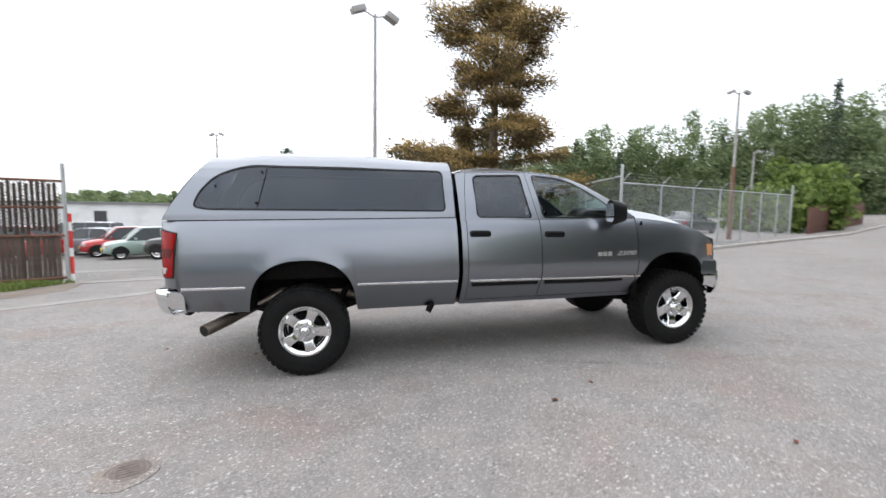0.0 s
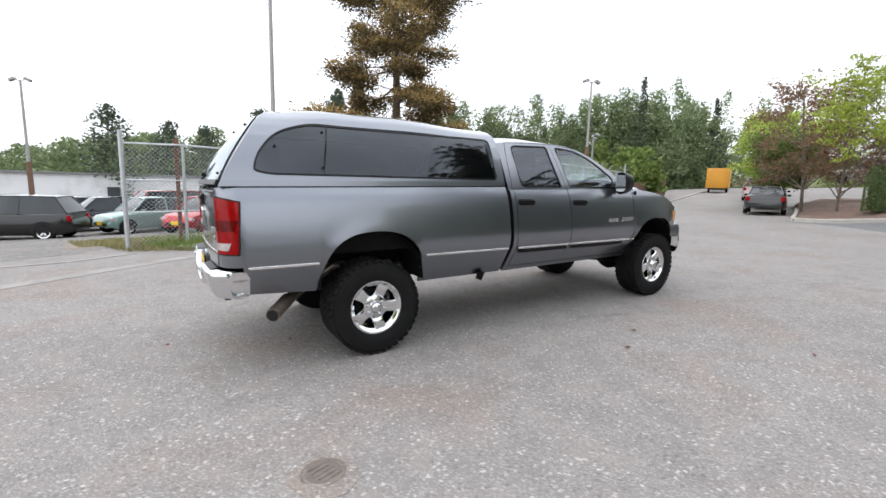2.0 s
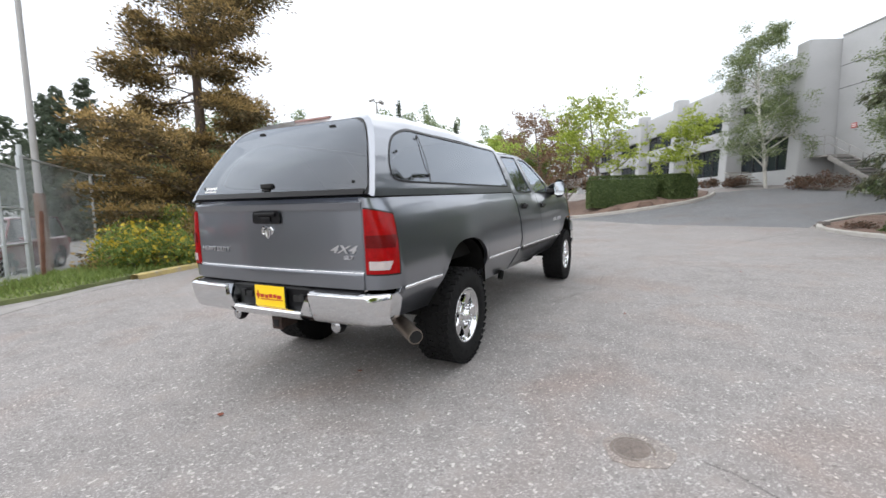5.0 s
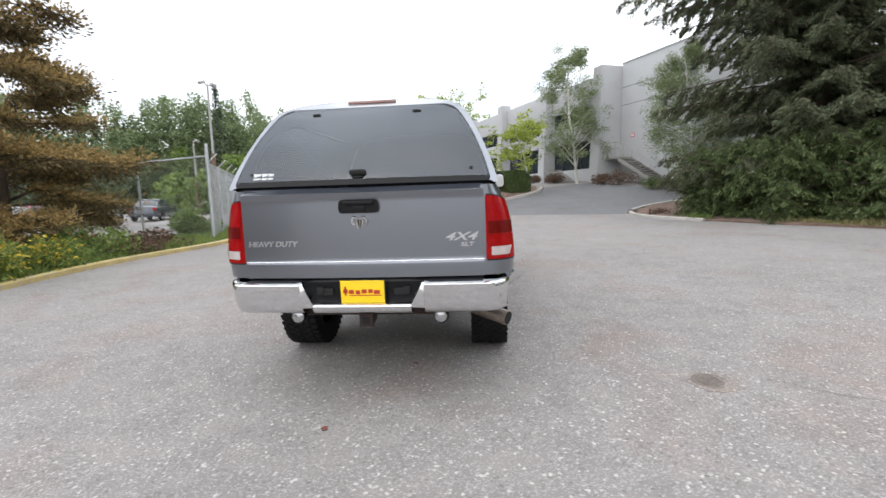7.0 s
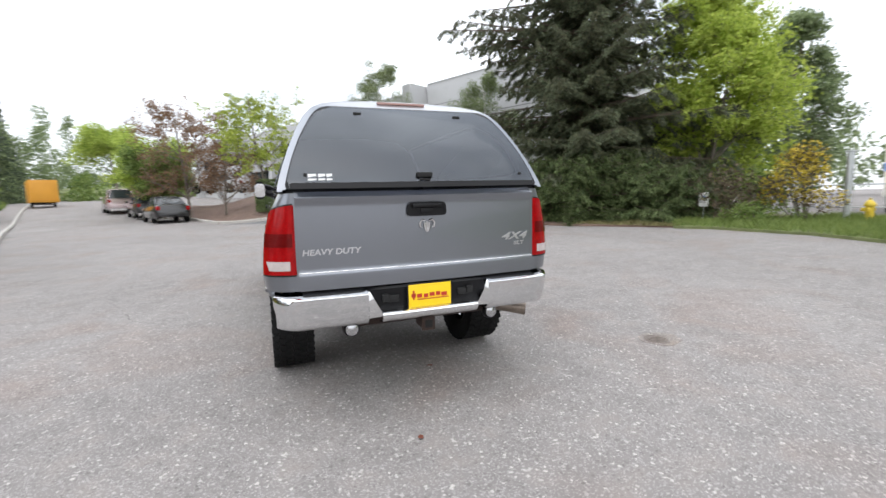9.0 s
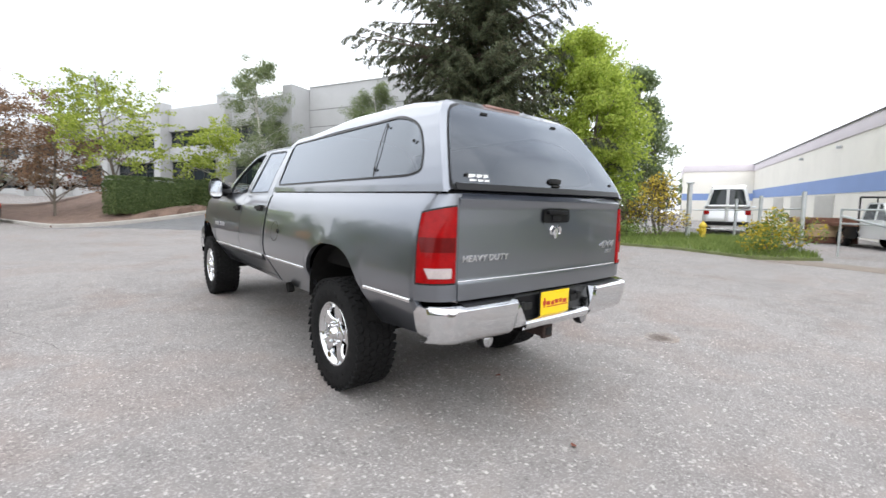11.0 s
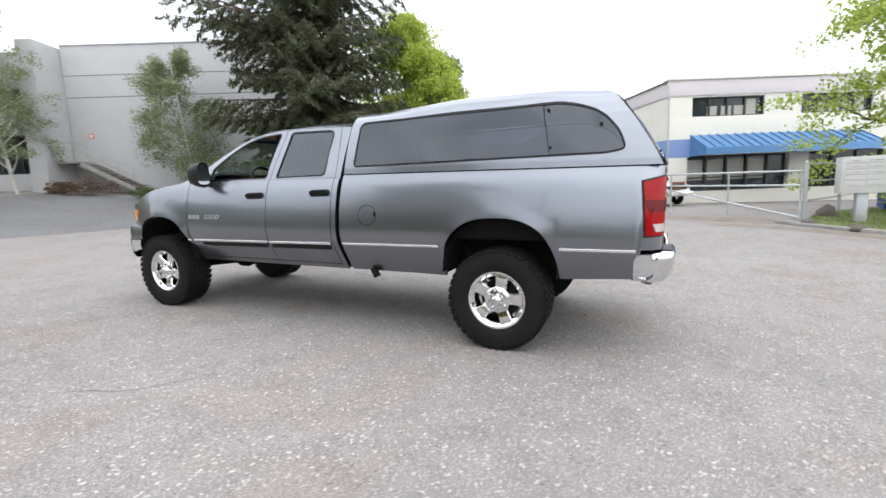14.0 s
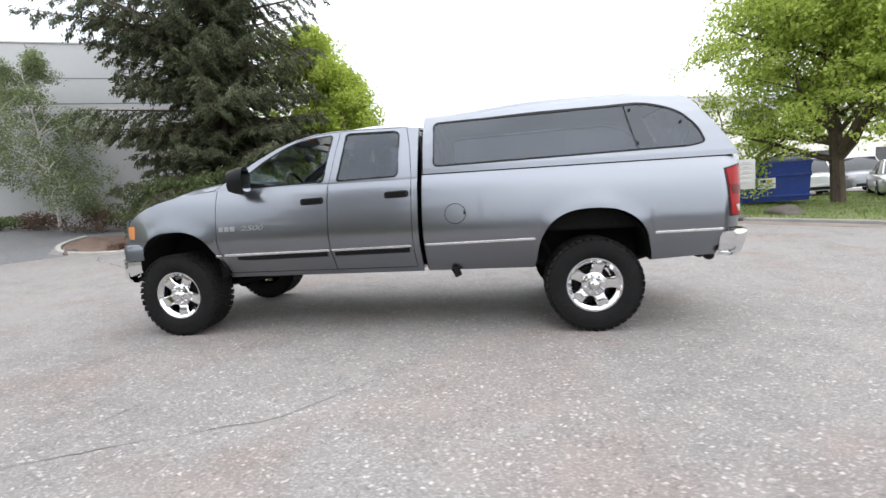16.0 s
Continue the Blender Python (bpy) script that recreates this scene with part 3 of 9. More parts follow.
xs = [a - 0.0 for a in axis_steps()]
ys_g = [a + 8.0 for a in axis_steps()]
bm = bmesh.new()
sheet(bm, [[(x, y, ground_z(x, y)) for x in xs] for y in ys_g])
bmesh.ops.recalc_face_normals(bm, faces=bm.faces[:])
if sum(f.normal.z for f in bm.faces) < 0:
    bmesh.ops.reverse_faces(bm, faces=bm.faces[:])
part("ground", bm, M_ASPHALT, None, "pale weathered asphalt of the lot and street", kind="structure", category="ground")


def dense_line(pts, step=0.4):
    out = []
    for (x0, y0), (x1, y1) in zip(pts, pts[1:]):
        n = max(1, round(math.hypot(x1 - x0, y1 - y0) / step))
        out += [(x0 + (x1 - x0) * k / n, y0 + (y1 - y0) * k / n) for k in range(n)]
    return out + [pts[-1]]


def rounded_line(pts, times=3):
    for _ in range(times):
        out = [pts[0]]
        for a, b in zip(pts, pts[1:]):
            out += [(a[0] * 0.75 + b[0] * 0.25, a[1] * 0.75 + b[1] * 0.25), (a[0] * 0.25 + b[0] * 0.75, a[1] * 0.25 + b[1] * 0.75)]
        pts = out + [pts[-1]]
    return pts


def kerb(name, pts, width, high, material, label, bevel=0.02):
    """A kerb or edging along a line on the ground."""
    line = dense_line(pts, 0.5)
    bm = bmesh.new()
    rows = []
    for i, (x, y) in enumerate(line):
        a, b = line[max(0, i - 1)], line[min(len(line) - 1, i + 1)]
        dx, dy = b[0] - a[0], b[1] - a[1]
        k = math.hypot(dx, dy)
        nx, ny = -dy / k, dx / k
        wob = 0.01 * noise.noise((x, y, 3.3))
        row = []
        for u, h in ((-0.5, -0.05), (-0.5, high - bevel), (-0.5 + bevel / width, high), (0.5 - bevel / width, high), (0.5, high - bevel), (0.5, -0.05)):
            px, py = x + nx * (u * width + wob), y + ny * (u * width + wob)
            row.append((px, py, ground_z(px, py) + h))
        rows.append(row)
    sheet(bm, rows)
    bmesh.ops.recalc_face_normals(bm, faces=bm.faces[:])
    return part(name, bm, material, None, label, kind="structure", category="kerb")


def patch(name, poly, high, material, label, category, step=0.5, edge=0.02, rough=0.0, mound=None, kind="structure"):
    """A flat bed, turf or surfacing patch that follows the ground, with a rounded edge."""
    x0, x1 = min(p[0] for p in poly), max(p[0] for p in poly)
    y0, y1 = min(p[1] for p in poly), max(p[1] for p in poly)
    bm = bmesh.new()
    line = dense_line(poly + [poly[0]], step)[:-1]
    vs = [bm.verts.new((x, y, 0)) for x, y in line]
    es = [bm.edges.new((vs[i], vs[(i + 1) % len(vs)])) for i in range(len(vs))]
    inner = []
    nx, ny = int((x1 - x0) / step), int((y1 - y0) / step)
    bmesh.ops.triangle_fill(bm, edges=es, use_beauty=True)
    # cut along a grid so that the patch can follow the ground
    for axis, n, a in (((1, 0, 0), nx, x0), ((0, 1, 0), ny, y0)):
        for k in range(1, n + 1):
            co = (a + k * step, 0, 0) if axis[0] else (0, a + k * step, 0)
            bmesh.ops.bisect_plane(bm, geom=bm.verts[:] + bm.edges[:] + bm.faces[:], plane_co=co, plane_no=axis)
    rim = {v for e in bm.edges if e.is_boundary for v in e.verts}
    for v in bm.verts:
        x, y = v.co.x, v.co.y
        h = high if v not in rim else max(0.004, high - edge)
        if mound and v not in rim:
            h += mound(x, y)
        v.co.z = ground_z(x, y) + h + (rough * noise.noise((x * 1.3, y * 1.3, 0.0)) if v not in rim else 0)
    rx = bmesh.ops.extrude_edge_only(bm, edges=[e for e in bm.edges if e.is_boundary])
    for v in rx["geom"]:
        if isinstance(v, bmesh.types.BMVert):
            v.co.z -= high + 0.05
    bmesh.ops.recalc_face_normals(bm, faces=bm.faces[:])
    return part(name, bm, material, None, label, kind=kind, category=category)


def blades(name, poly, count, tall, material, label, seed, lift=0.0, category="grass", width=0.012):
    """Grass over an area, as one mesh of loose blades."""
    rnd = random.Random(seed)
    x0, x1 = min(p[0] for p in poly), max(p[0] for p in poly)
    y0, y1 = min(p[1] for p in poly), max(p[1] for p in poly)
    vs, fs = [], []
    tries = 0
    while len(fs) < count and tries < count * 8:
        tries += 1
        x, y = rnd.uniform(x0, x1), rnd.uniform(y0, y1)
        if not inside(poly, x, y):
            continue
        a, h = rnd.uniform(0, 6.28), tall * rnd.uniform(0.4, 1.3) * (0.6 + 0.8 * max(0, 0.5 + noise.noise((x * 0.9, y * 0.9, 5.0))))
        w = width * rnd.uniform(0.7, 1.6)
        lx, ly = rnd.gauss(0, 0.45) * h, rnd.gauss(0, 0.45) * h
        z = ground_z(x, y) + lift
        k = len(vs)
        vs += [(x - w * math.cos(a), y - w * math.sin(a), z), (x + w * math.cos(a), y + w * math.sin(a), z), (x + lx, y + ly, z + h)]
        fs.append((k, k + 1, k + 2))
    me = bpy.data.meshes.new(name)
    me.from_pydata(vs, [], fs)
    me.materials.append(material)
    return tagged(new(name, me), label, category, "", "stuff")


WEST_LINE = rounded_line([(-3.0, -5.6), (-4.1, -3.8), (-5.1, -2.5), (-6.1, -1.2), (-6.9, 0.2), (-7.45, 1.8), (-7.85, 4.0), (-7.75, 6.0), (-7.0, 8.4), (-7.3, 9.9), (-8.6, 12.4), (-14.4, 27.0), (-33, 78)], 2)
gutter = [p for p in WEST_LINE if p[1] < 1.7]
kerb("concrete_gutter", [(-2.2, -7.2), (-3.0, -5.6)] + gutter[1:], 0.34, 0.010, M_GUTTER, "worn flat concrete gutter strip", 0.005)
kerb("yellow_kerb", [gutter[-1]] + [p for p in WEST_LINE if 1.7 <= p[1] < 12.5], 0.20, 0.11, M_YELLOWKERB, "faded yellow-painted concrete kerb")
kerb("street_kerb", [p for p in WEST_LINE if p[1] >= 12.0], 0.18, 0.12, M_CONCRETE, "grey concrete kerb along the street")
# inner edge of the entrance apron
kerb("entrance_edging", [(-4.9, -8.5), (-6.3, -5.3), (-6.6, -3.2), (-7.3, -2.2)], 0.14, 0.016, M_GUTTER, "worn concrete edging across the lot entrance", 0.006)
WEST_VERGE = [(-8.0, -2.0), (-7.0, -1.0), (-7.1, 0.2), (-7.6, 1.8), (-8.0, 4.0), (-7.9, 6.0), (-7.2, 8.4), (-7.45, 9.9), (-8.75, 12.4), (-9.6, 14.6), (-10.4, 14.4), (-10.2, 10.6), (-12.9, 9.8), (-13.0, 6.6), (-12.4, 3.6), (-9.6, 0.7), (-8.6, -2.0)]
patch("verge", WEST_VERGE, 0.10, M_TURF, "rough grass verge beside the fence", "verge", rough=0.05)
blades("grass", WEST_VERGE, 26000, 0.16, M_GRASS, "long green verge grass", 3, 0.08)
blades("dry_grass", [(-9.2, -3.0), (-7.6, -2.4), (-7.0, -0.9), (-7.5, 1.5), (-8.2, 1.6), (-9.2, -1.0)], 3500, 0.10, M_DRYGRASS, "dry grass by the gate post", 4, 0.02)
SLAT_VERGE = [(-4.8, -9.6), (-3.3, -8.0), (-3.6, -6.4), (-5.2, -5.2), (-6.5, -5.4), (-7.4, -8.4)]
patch("earth_verge", SLAT_VERGE, 0.02, M_EARTH, "bare dusty earth along the slatted fence", "verge", rough=0.02)
blades("grass", [(-6.9, -8.4), (-5.4, -8.6), (-5.2, -6.2), (-6.4, -5.6)], 3500, 0.13, M_GRASS, "grass tufts under the slatted fence", 5, 0.02)
WEST_LOT = [(-7.4, -9.0), (-6.8, -5.3), (-8.0, -3.2), (-9.0, -2.6), (-10.0, 0), (-11.0, 6), (-11.0, 20), (-40, 20), (-46, -40), (-12, -40)]
patch("storage_lot", WEST_LOT, 0.006, M_LOT, "dusty grey asphalt of the storage lot", "lot", step=2.0, edge=0.003)
blades("dry_grass", [(-13.0, -4.2), (-9.2, -3.4), (-9.0, -1.6), (-13.0, -1.2)], 3000, 0.08, M_DRYGRASS, "dry weeds along the car row", 6, 0.0)
patch("dirt_strip", [(-13.0, -4.4), (-9.0, -3.6), (-8.9, -1.4), (-12.6, -0.8)], 0.012, M_EARTH, "strip of dry earth before the car row", "verge", edge=0.008)

# the drive up to the grey building, its planted beds
HEDGE_KERB = rounded_line([(-7.6, 32.5), (-4.1, 22.6), (-3.4, 20.3), (-1.6, 19.5), (1.4, 20.3), (3.2, 21.6), (4.2, 23.0), (4.5, 24.4)], 2)
EAST_LINE = rounded_line([(10.0, 17.0), (8.2, 16.1), (6.8, 14.6), (6.35, 13.1), (6.8, 10.9), (8.5, 8.1), (10.4, 5.2), (10.9, 2.6), (10.3, 0.2)], 2)
DRIVE = [(-3.8, 20.2), (-1.6, 19.3), (1.4, 20.1), (3.3, 21.5), (4.3, 23.0), (4.5, 25.0), (8.2, 25.8), (10.6, 21.0), (14.5, 14.8), (10.0, 17.1), (8.2, 16.3), (6.7, 14.8), (6.3, 13.7), (2.0, 15.6)]
patch("drive", DRIVE, 0.008, M_DRIVE, "darker smooth asphalt drive", "drive", step=0.7, edge=0.004)
kerb("drive_kerb", HEDGE_KERB, 0.16, 0.14, M_CONCRETE, "pale concrete kerb round the hedge bed")
kerb("bed_kerb", [p for p in EAST_LINE if p[1] > 9.5], 0.15, 0.10, M_CONCRETE, "broken concrete kerb round the tree bed")
BANK = [(-7.9, 33.0), (-4.15, 22.9), (-3.4, 20.5), (-1.6, 19.7), (1.4, 20.5), (3.1, 21.75), (4.05, 23.1), (4.3, 25.5), (-1.5, 36), (-7, 38)]
patch("mulch_bank", BANK, 0.10, M_MULCH, "raised bed of reddish bark mulch", "planting bed", rough=0.05, mound=lambda x, y: 0.3 * smooth(0.2, 3.5, (x + 3.4) * 0.85 + (y - 22) * 0.5) * smooth(3.6, 1.0, x))
TREE_BED = [(9.9, 16.8), (8.2, 15.9), (6.95, 14.5), (6.5, 13.1), (6.95, 10.95), (8.65, 8.2), (10.6, 5.4), (11.4, 3.2), (16.5, 4.0), (17.0, 10.5), (13.5, 14.5)]
patch("tree_bed", TREE_BED, 0.07, M_MULCH, "mulched bed under the dark spruce", "planting bed", rough=0.05)
EAST_VERGE = [(10.1, 5.7), (10.6, 4.9), (10.95, 2.6), (10.5, 0.4), (11.6, -0.6), (13.5, 0.6), (17.5, 3.0), (16.5, 5.0), (12.5, 6.0), (11.0, 6.6)]
patch("verge", EAST_VERGE, 0.085, M_TURF, "grass verge beside the gate", "verge", rough=0.04)
blades("grass", EAST_VERGE, 15000, 0.16, M_GRASS, "long green verge grass", 7, 0.07)
blades("dry_grass", [(8.5, 8.6), (10.2, 5.6), (11.2, 6.0), (9.6, 8.6)], 2600, 0.10, M_DRYGRASS, "dry grass along the edge of the planting", 17, 0.06)
SE_VERGE = [(8.9, -4.7), (7.0, -6.6), (5.0, -8.4), (3.0, -11.0), (9.0, -17.0), (19.0, -15.0), (15.0, -8.8), (11.5, -5.8)]
patch("verge", SE_VERGE, 0.09, M_TURF, "clipped grass verge under the street tree", "verge", rough=0.02)
blades("grass", SE_VERGE, 22000, 0.07, M_GRASS, "short green grass", 8, 0.08)
SE_LINE = rounded_line([(9.6, -4.4), (8.6, -4.9), (7.0, -6.5), (5.0, -8.3), (2.6, -11.4)], 1)
kerb("verge_kerb", SE_LINE, 0.16, 0.085, M_GUTTER, "crumbling earth-stained kerb")
patch("dirt_strip", [(9.3, -3.0), (8.6, -4.6), (7.0, -6.2), (5.0, -8.0), (4.6, -7.7), (6.6, -5.8), (8.2, -4.2), (8.9, -2.8)], 0.010, M_EARTH, "dirt and leaf litter along the gutter", "verge", edge=0.007)
patch("gate_sill", [(10.35, 0.3), (10.3, -1.5), (10.0, -2.9), (9.35, -4.3), (10.5, -4.5), (11.0, -3.0), (11.2, -1.4), (11.2, -0.2)], 0.012, M_EARTH, "strip of dusty earth across the gate opening", "verge", edge=0.010)

# cracks and stains on the lot
def crack(pts, width, name="asphalt_crack"):
    rnd = random.Random(len(pts) * 31 + int(pts[0][0] * 10))
    line = dense_line(pts, 0.07)
    bm = bmesh.new()
    rows = []
    for i, (x, y) in enumerate(line):
        x += 0.05 * noise.noise((x * 2.2, y * 2.2, 1.0)) + rnd.gauss(0, 0.006)
        y += 0.05 * noise.noise((x * 2.2, y * 2.2, 7.0)) + rnd.gauss(0, 0.006)
        w = width * max(0.1, 0.55 + 0.9 * noise.noise((x * 3, y * 3, 2.0)))
        z = ground_z(x, y) + 0.003
        a = line[min(i + 1, len(line) - 1)]
        b = line[max(i - 1, 0)]
        dx, dy = a[0] - b[0], a[1] - b[1]
        k = math.hypot(dx, dy) or 1
        rows.append([(x - dy / k * w, y + dx / k * w, z), (x + dy / k * w, y - dx / k * w, z)])
    sheet(bm, rows)
    return part(name, bm, M_CRACK, None, "thin dark crack in the asphalt", kind="structure", category="crack")


crack([(2.75, -0.9), (3.4, -1.3), (4.2, -1.4), (5.2, -2.1)], 0.003)
crack([(1.2, 2.4), (1.5, 3.4), (1.55, 4.6)], 0.010)
crack([(-1.9, 1.6), (-2.6, 2.2), (-3.1, 3.4), (-3.2, 5.0)], 0.004)
crack([(-2.2, 3.2), (-3.0, 3.45), (-4.6, 3.1)], 0.004)
crack([(4.0, 9.6), (5.2, 11.5), (6.0, 12.3)], 0.02)

# manhole cover
z0 = ground_z(2.4, -0.92)
hole = thing("manhole_cover", "small round rusty cast-iron cover set in a brown patch", "manhole cover", Matrix.Translation((2.40, -0.92, z0)) @ pose(0, 0, 0, 1.2, -1.5, 20) @ Matrix.Scale(0.8, 4))
bm = bmesh.new()
lathe(bm, [(0.0, 0.006), (0.118, 0.006), (0.122, 0.004), (0.124, -0.01)], 32, "Z")
for k in range(-2, 3):
    box(bm, (0.04 * k, 0, 0.007), (0.018, 0.16 - 0.02 * abs(k), 0.006))
part("lid", bm, M_IRON, hole)
bm = bmesh.new()
lathe(bm, [(0.128, -0.01), (0.128, 0.005), (0.150, 0.006), (0.155, -0.01)], 32, "Z")
part("rim_ring", bm, M_IRON, hole)
blob = [(2.40 + (0.19 + 0.05 * noise.noise((math.cos(t) * 2, math.sin(t) * 2, 4))) * math.cos(t) + 0.03, -0.92 + (0.18 + 0.05 * noise.noise((math.cos(t) * 2, math.sin(t) * 2, 9))) * math.sin(t)) for t in [2 * math.pi * k / 26 for k in range(26)]]
patch("brown_stain_patch", blob, 0.003, M_PATCH, "brown stained patching round the cover", "patch", step=0.2, edge=0.001)
rnd = random.Random(11)
for x, y in ((0.22, -0.58), (1.82, 2.5), (2.1, 2.0), (-0.2, -1.6), (3.1, 3.2), (3.6, 5.2)):
    bm = bmesh.new()
    n = 7
    vs = [bm.verts.new((0.035 * rnd.uniform(0.5, 1.1) * math.cos(2 * math.pi * k / n), 0.022 * rnd.uniform(0.5, 1.1) * math.sin(2 * math.pi * k / n), rnd.uniform(0.0, 0.012))) for k in range(n)]
    bm.faces.new(vs)
    bmesh.ops.solidify(bm, geom=bm.faces[:], thickness=0.002)
    bmesh.ops.transform(bm, matrix=Matrix.Translation((x, y, ground_z(x, y) + 0.006)) @ pose(0, 0, 0, 0, 0, rnd.uniform(0, 360)), verts=bm.verts[:])
    part("fallen_leaf", bm, M_LEAFLITTER, None, "small curled reddish leaf on the asphalt", category="leaf", group="fallen leaves")


# ---- grey two-storey office building ----
BU = Vector((0.4305, -0.9026, 0))  # along the front, towards the blank wall
BN = Vector((-0.9026, -0.4305, 0))  # outwards
B0 = Vector((8.40, 26.55, 0))
BZ = 2.0
office = thing("office_building", "pale grey concrete two-storey office building with dark ribbon windows", "building", Matrix((( BU.x, BN.x, 0, B0.x), (BU.y, BN.y, 0, B0.y), (0, 0, 1, BZ), (0, 0, 0, 1))))
# local: x along the front, y outwards, z up from the base
BACK = -14.0
bm = bmesh.new()
box(bm, (6.7, -1.65, 2.75), (12.4, 0.3, 9.5), 0.02)
wall = part("blank_wall", bm, M_TILTUP, office, "blank grey tilt-up wall")
for z in (6.0, 4.88):
    bm = bmesh.new()
    box(bm, (6.7, -1.497, z), (12.38, 0.008, 0.045))
    part("panel_joint", bm, M_REVEAL, wall, "dark horizontal joint")
bm = bmesh.new()
box(bm, (6.7, -1.64, 7.53), (12.4, 0.36, 0.08), 0.02)
part("coping", bm, M_TILTUP, wall)
bm = bmesh.new()
box(bm, (12.7, -8.0, 2.75), (0.3, 12.4, 9.5), 0.02)
box(bm, (-15, -14.0, 3.2), (55, 0.3, 6.4), 0.02)
part("rear_wall", bm, M_TILTUP, office)
# piers with ribbon windows between
PIERS = [0.0, -6.3, -13.5, -20.7, -27.9, -35.1, -42.3]
for i, px in enumerate(PIERS):
    bm = bmesh.new()
    w = 0.48
    vs = [(px - w, -0.8 if px < 0 else -1.7), (px + w, -0.8 if px < 0 else -1.7), (px + w * 0.9, 0.35), (px - w * 0.9, 0.35)]
    a = [bm.verts.new((x, y, -0.5)) for x, y in vs]
    b = [bm.verts.new((x, y - (0.30 if y > 0 else 0), 7.40)) for x, y in vs]
    for k in range(4):
        bm.faces.new((a[k], a[(k + 1) % 4], b[(k + 1) % 4], b[k]))
    bm.faces.new(b), bm.faces.new(list(reversed(a)))
    bmesh.ops.bevel(bm, geom=bm.edges[:], offset=0.03, segments=2, affect="EDGES")
    bmesh.ops.recalc_face_normals(bm, faces=bm.faces[:])
    part("pier", bm, M_TILTUP, office, "tapered grey concrete pier")
    if i + 1 == len(PIERS):
        break
    cx = (px + PIERS[i + 1]) / 2
    wd = px - PIERS[i + 1] - 1.0
    bm = bmesh.new()
    box(bm, (cx, -0.6, 6.08), (wd, 0.3, 1.76), 0.02)
    box(bm, (cx, -0.6, 3.45), (wd, 0.3, 1.10), 0.02)
    part("spandrel", bm, M_TILTUP, office)
    if i < 6:
        bm = bmesh.new()
        box(bm, (cx, -0.6, 0.2), (wd, 0.3, 1.5), 0.02)
        part("plinth", bm, M_TILTUP, office)
    for z0, z1 in ((4.0, 5.2), (0.95, 2.90)):
        bm = bmesh.new()
        box(bm, (cx, -0.80, (z0 + z1) / 2), (wd, 0.03, z1 - z0))
        wnd = part("ribbon_window", bm, M_DARKGLASS, office, "dark ribbon window")
        bm = bmesh.new()
        n = 5
        for k in range(n + 1):
            box(bm, (cx - wd / 2 + wd * k / n, -0.74, (z0 + z1) / 2), (0.06, 0.08, z1 - z0), 0.005)
        for z in (z0 + 0.03, (z0 + z1) / 2 + 0.25, z1 - 0.03):
            box(bm, (cx, -0.74, z), (wd, 0.07, 0.05), 0.005)
        part("window_frame", bm, M_FRAME, wnd, "dark metal frame")
bm = bmesh.new()
box(bm, (-15, -7.85, 6.0), (55, 12.2, 0.2))
part("flat_roof", bm, M_REVEAL, office)
# red notice and the outside stair on the blank wall
bm = bmesh.new()
box(bm, (1.55, -1.485, 2.88), (0.30, 0.02, 0.26), 0.004)
sg_ob = part("wall_notice", bm, M_REDSIGN, office, "small red wall notice")
bm = bmesh.new()
for z in (2.93, 2.84):
    box(bm, (1.55, -1.473, z), (0.22, 0.004, 0.05))
part("notice_bars", bm, M_WHITE, sg_ob)
bm = bmesh.new()
box(bm, (1.05, -0.85, 1.44), (1.1, 1.2, 0.10), 0.01)
st = part("stair_landing", bm, M_GUTTER, office, "concrete stair landing")
for k in range(9):
    bm = bmesh.new()
    box(bm, (1.75 + 0.30 * k, -0.85, 1.33 - 0.160 * k), (0.32, 1.1, 0.06), 0.006)
    part("stair_tread", bm, M_GUTTER, office)
bm = bmesh.new()
for yy in (-1.40, -0.30):
    box(bm, (0, 0, 0), (2.95, 0.05, 0.24), 0.01, Matrix.Translation((2.95, yy, 0.64)) @ Matrix.Rotation(radians(28.1), 4, "Y"))
part("stair_string", bm, M_GUTTER, office)
bm = bmesh.new()
for dz in (0.55, 0.95):
    tube(bm, [(0.55, -0.30, 1.48 + dz), (1.6, -0.30, 1.48 + dz), (4.3, -0.30, 0.04 + dz)], 0.018, 6)
for k in range(6):
    x = 0.6 + 0.73 * k
    zb = 1.48 if x < 1.6 else 1.48 - (x - 1.6) * 0.533
    rod(bm, (x, -0.30, zb), (x, -0.30, zb + 0.95), 0.016, n=6)
part("stair_rail", bm, M_PALEPOLE, office, "grey pipe handrail")
# steps in the second bay
for k in range(6):
    bm = bmesh.new()
    box(bm, (-2.2 - 0.30 * k, 0.9, 0.12 + 0.165 * k), (0.34, 1.3, 0.07), 0.006)
    part("stair_tread", bm, M_CONCRETE, office)


# ---- cream and blue warehouse ----
CU, CF = Vector((0.911, 0.412, 0)), Vector((0.412, -0.911, 0))
C0 = Vector((18.32, -2.27, 0))
store = thing("blue_banded_warehouse", "cream warehouse with a blue wall band and a blue metal awning", "building", Matrix(((CF.x, -CU.x, 0, C0.x), (CF.y, -CU.y, 0, C0.y), (0, 0, 1, 0.30), (0, 0, 0, 1))))
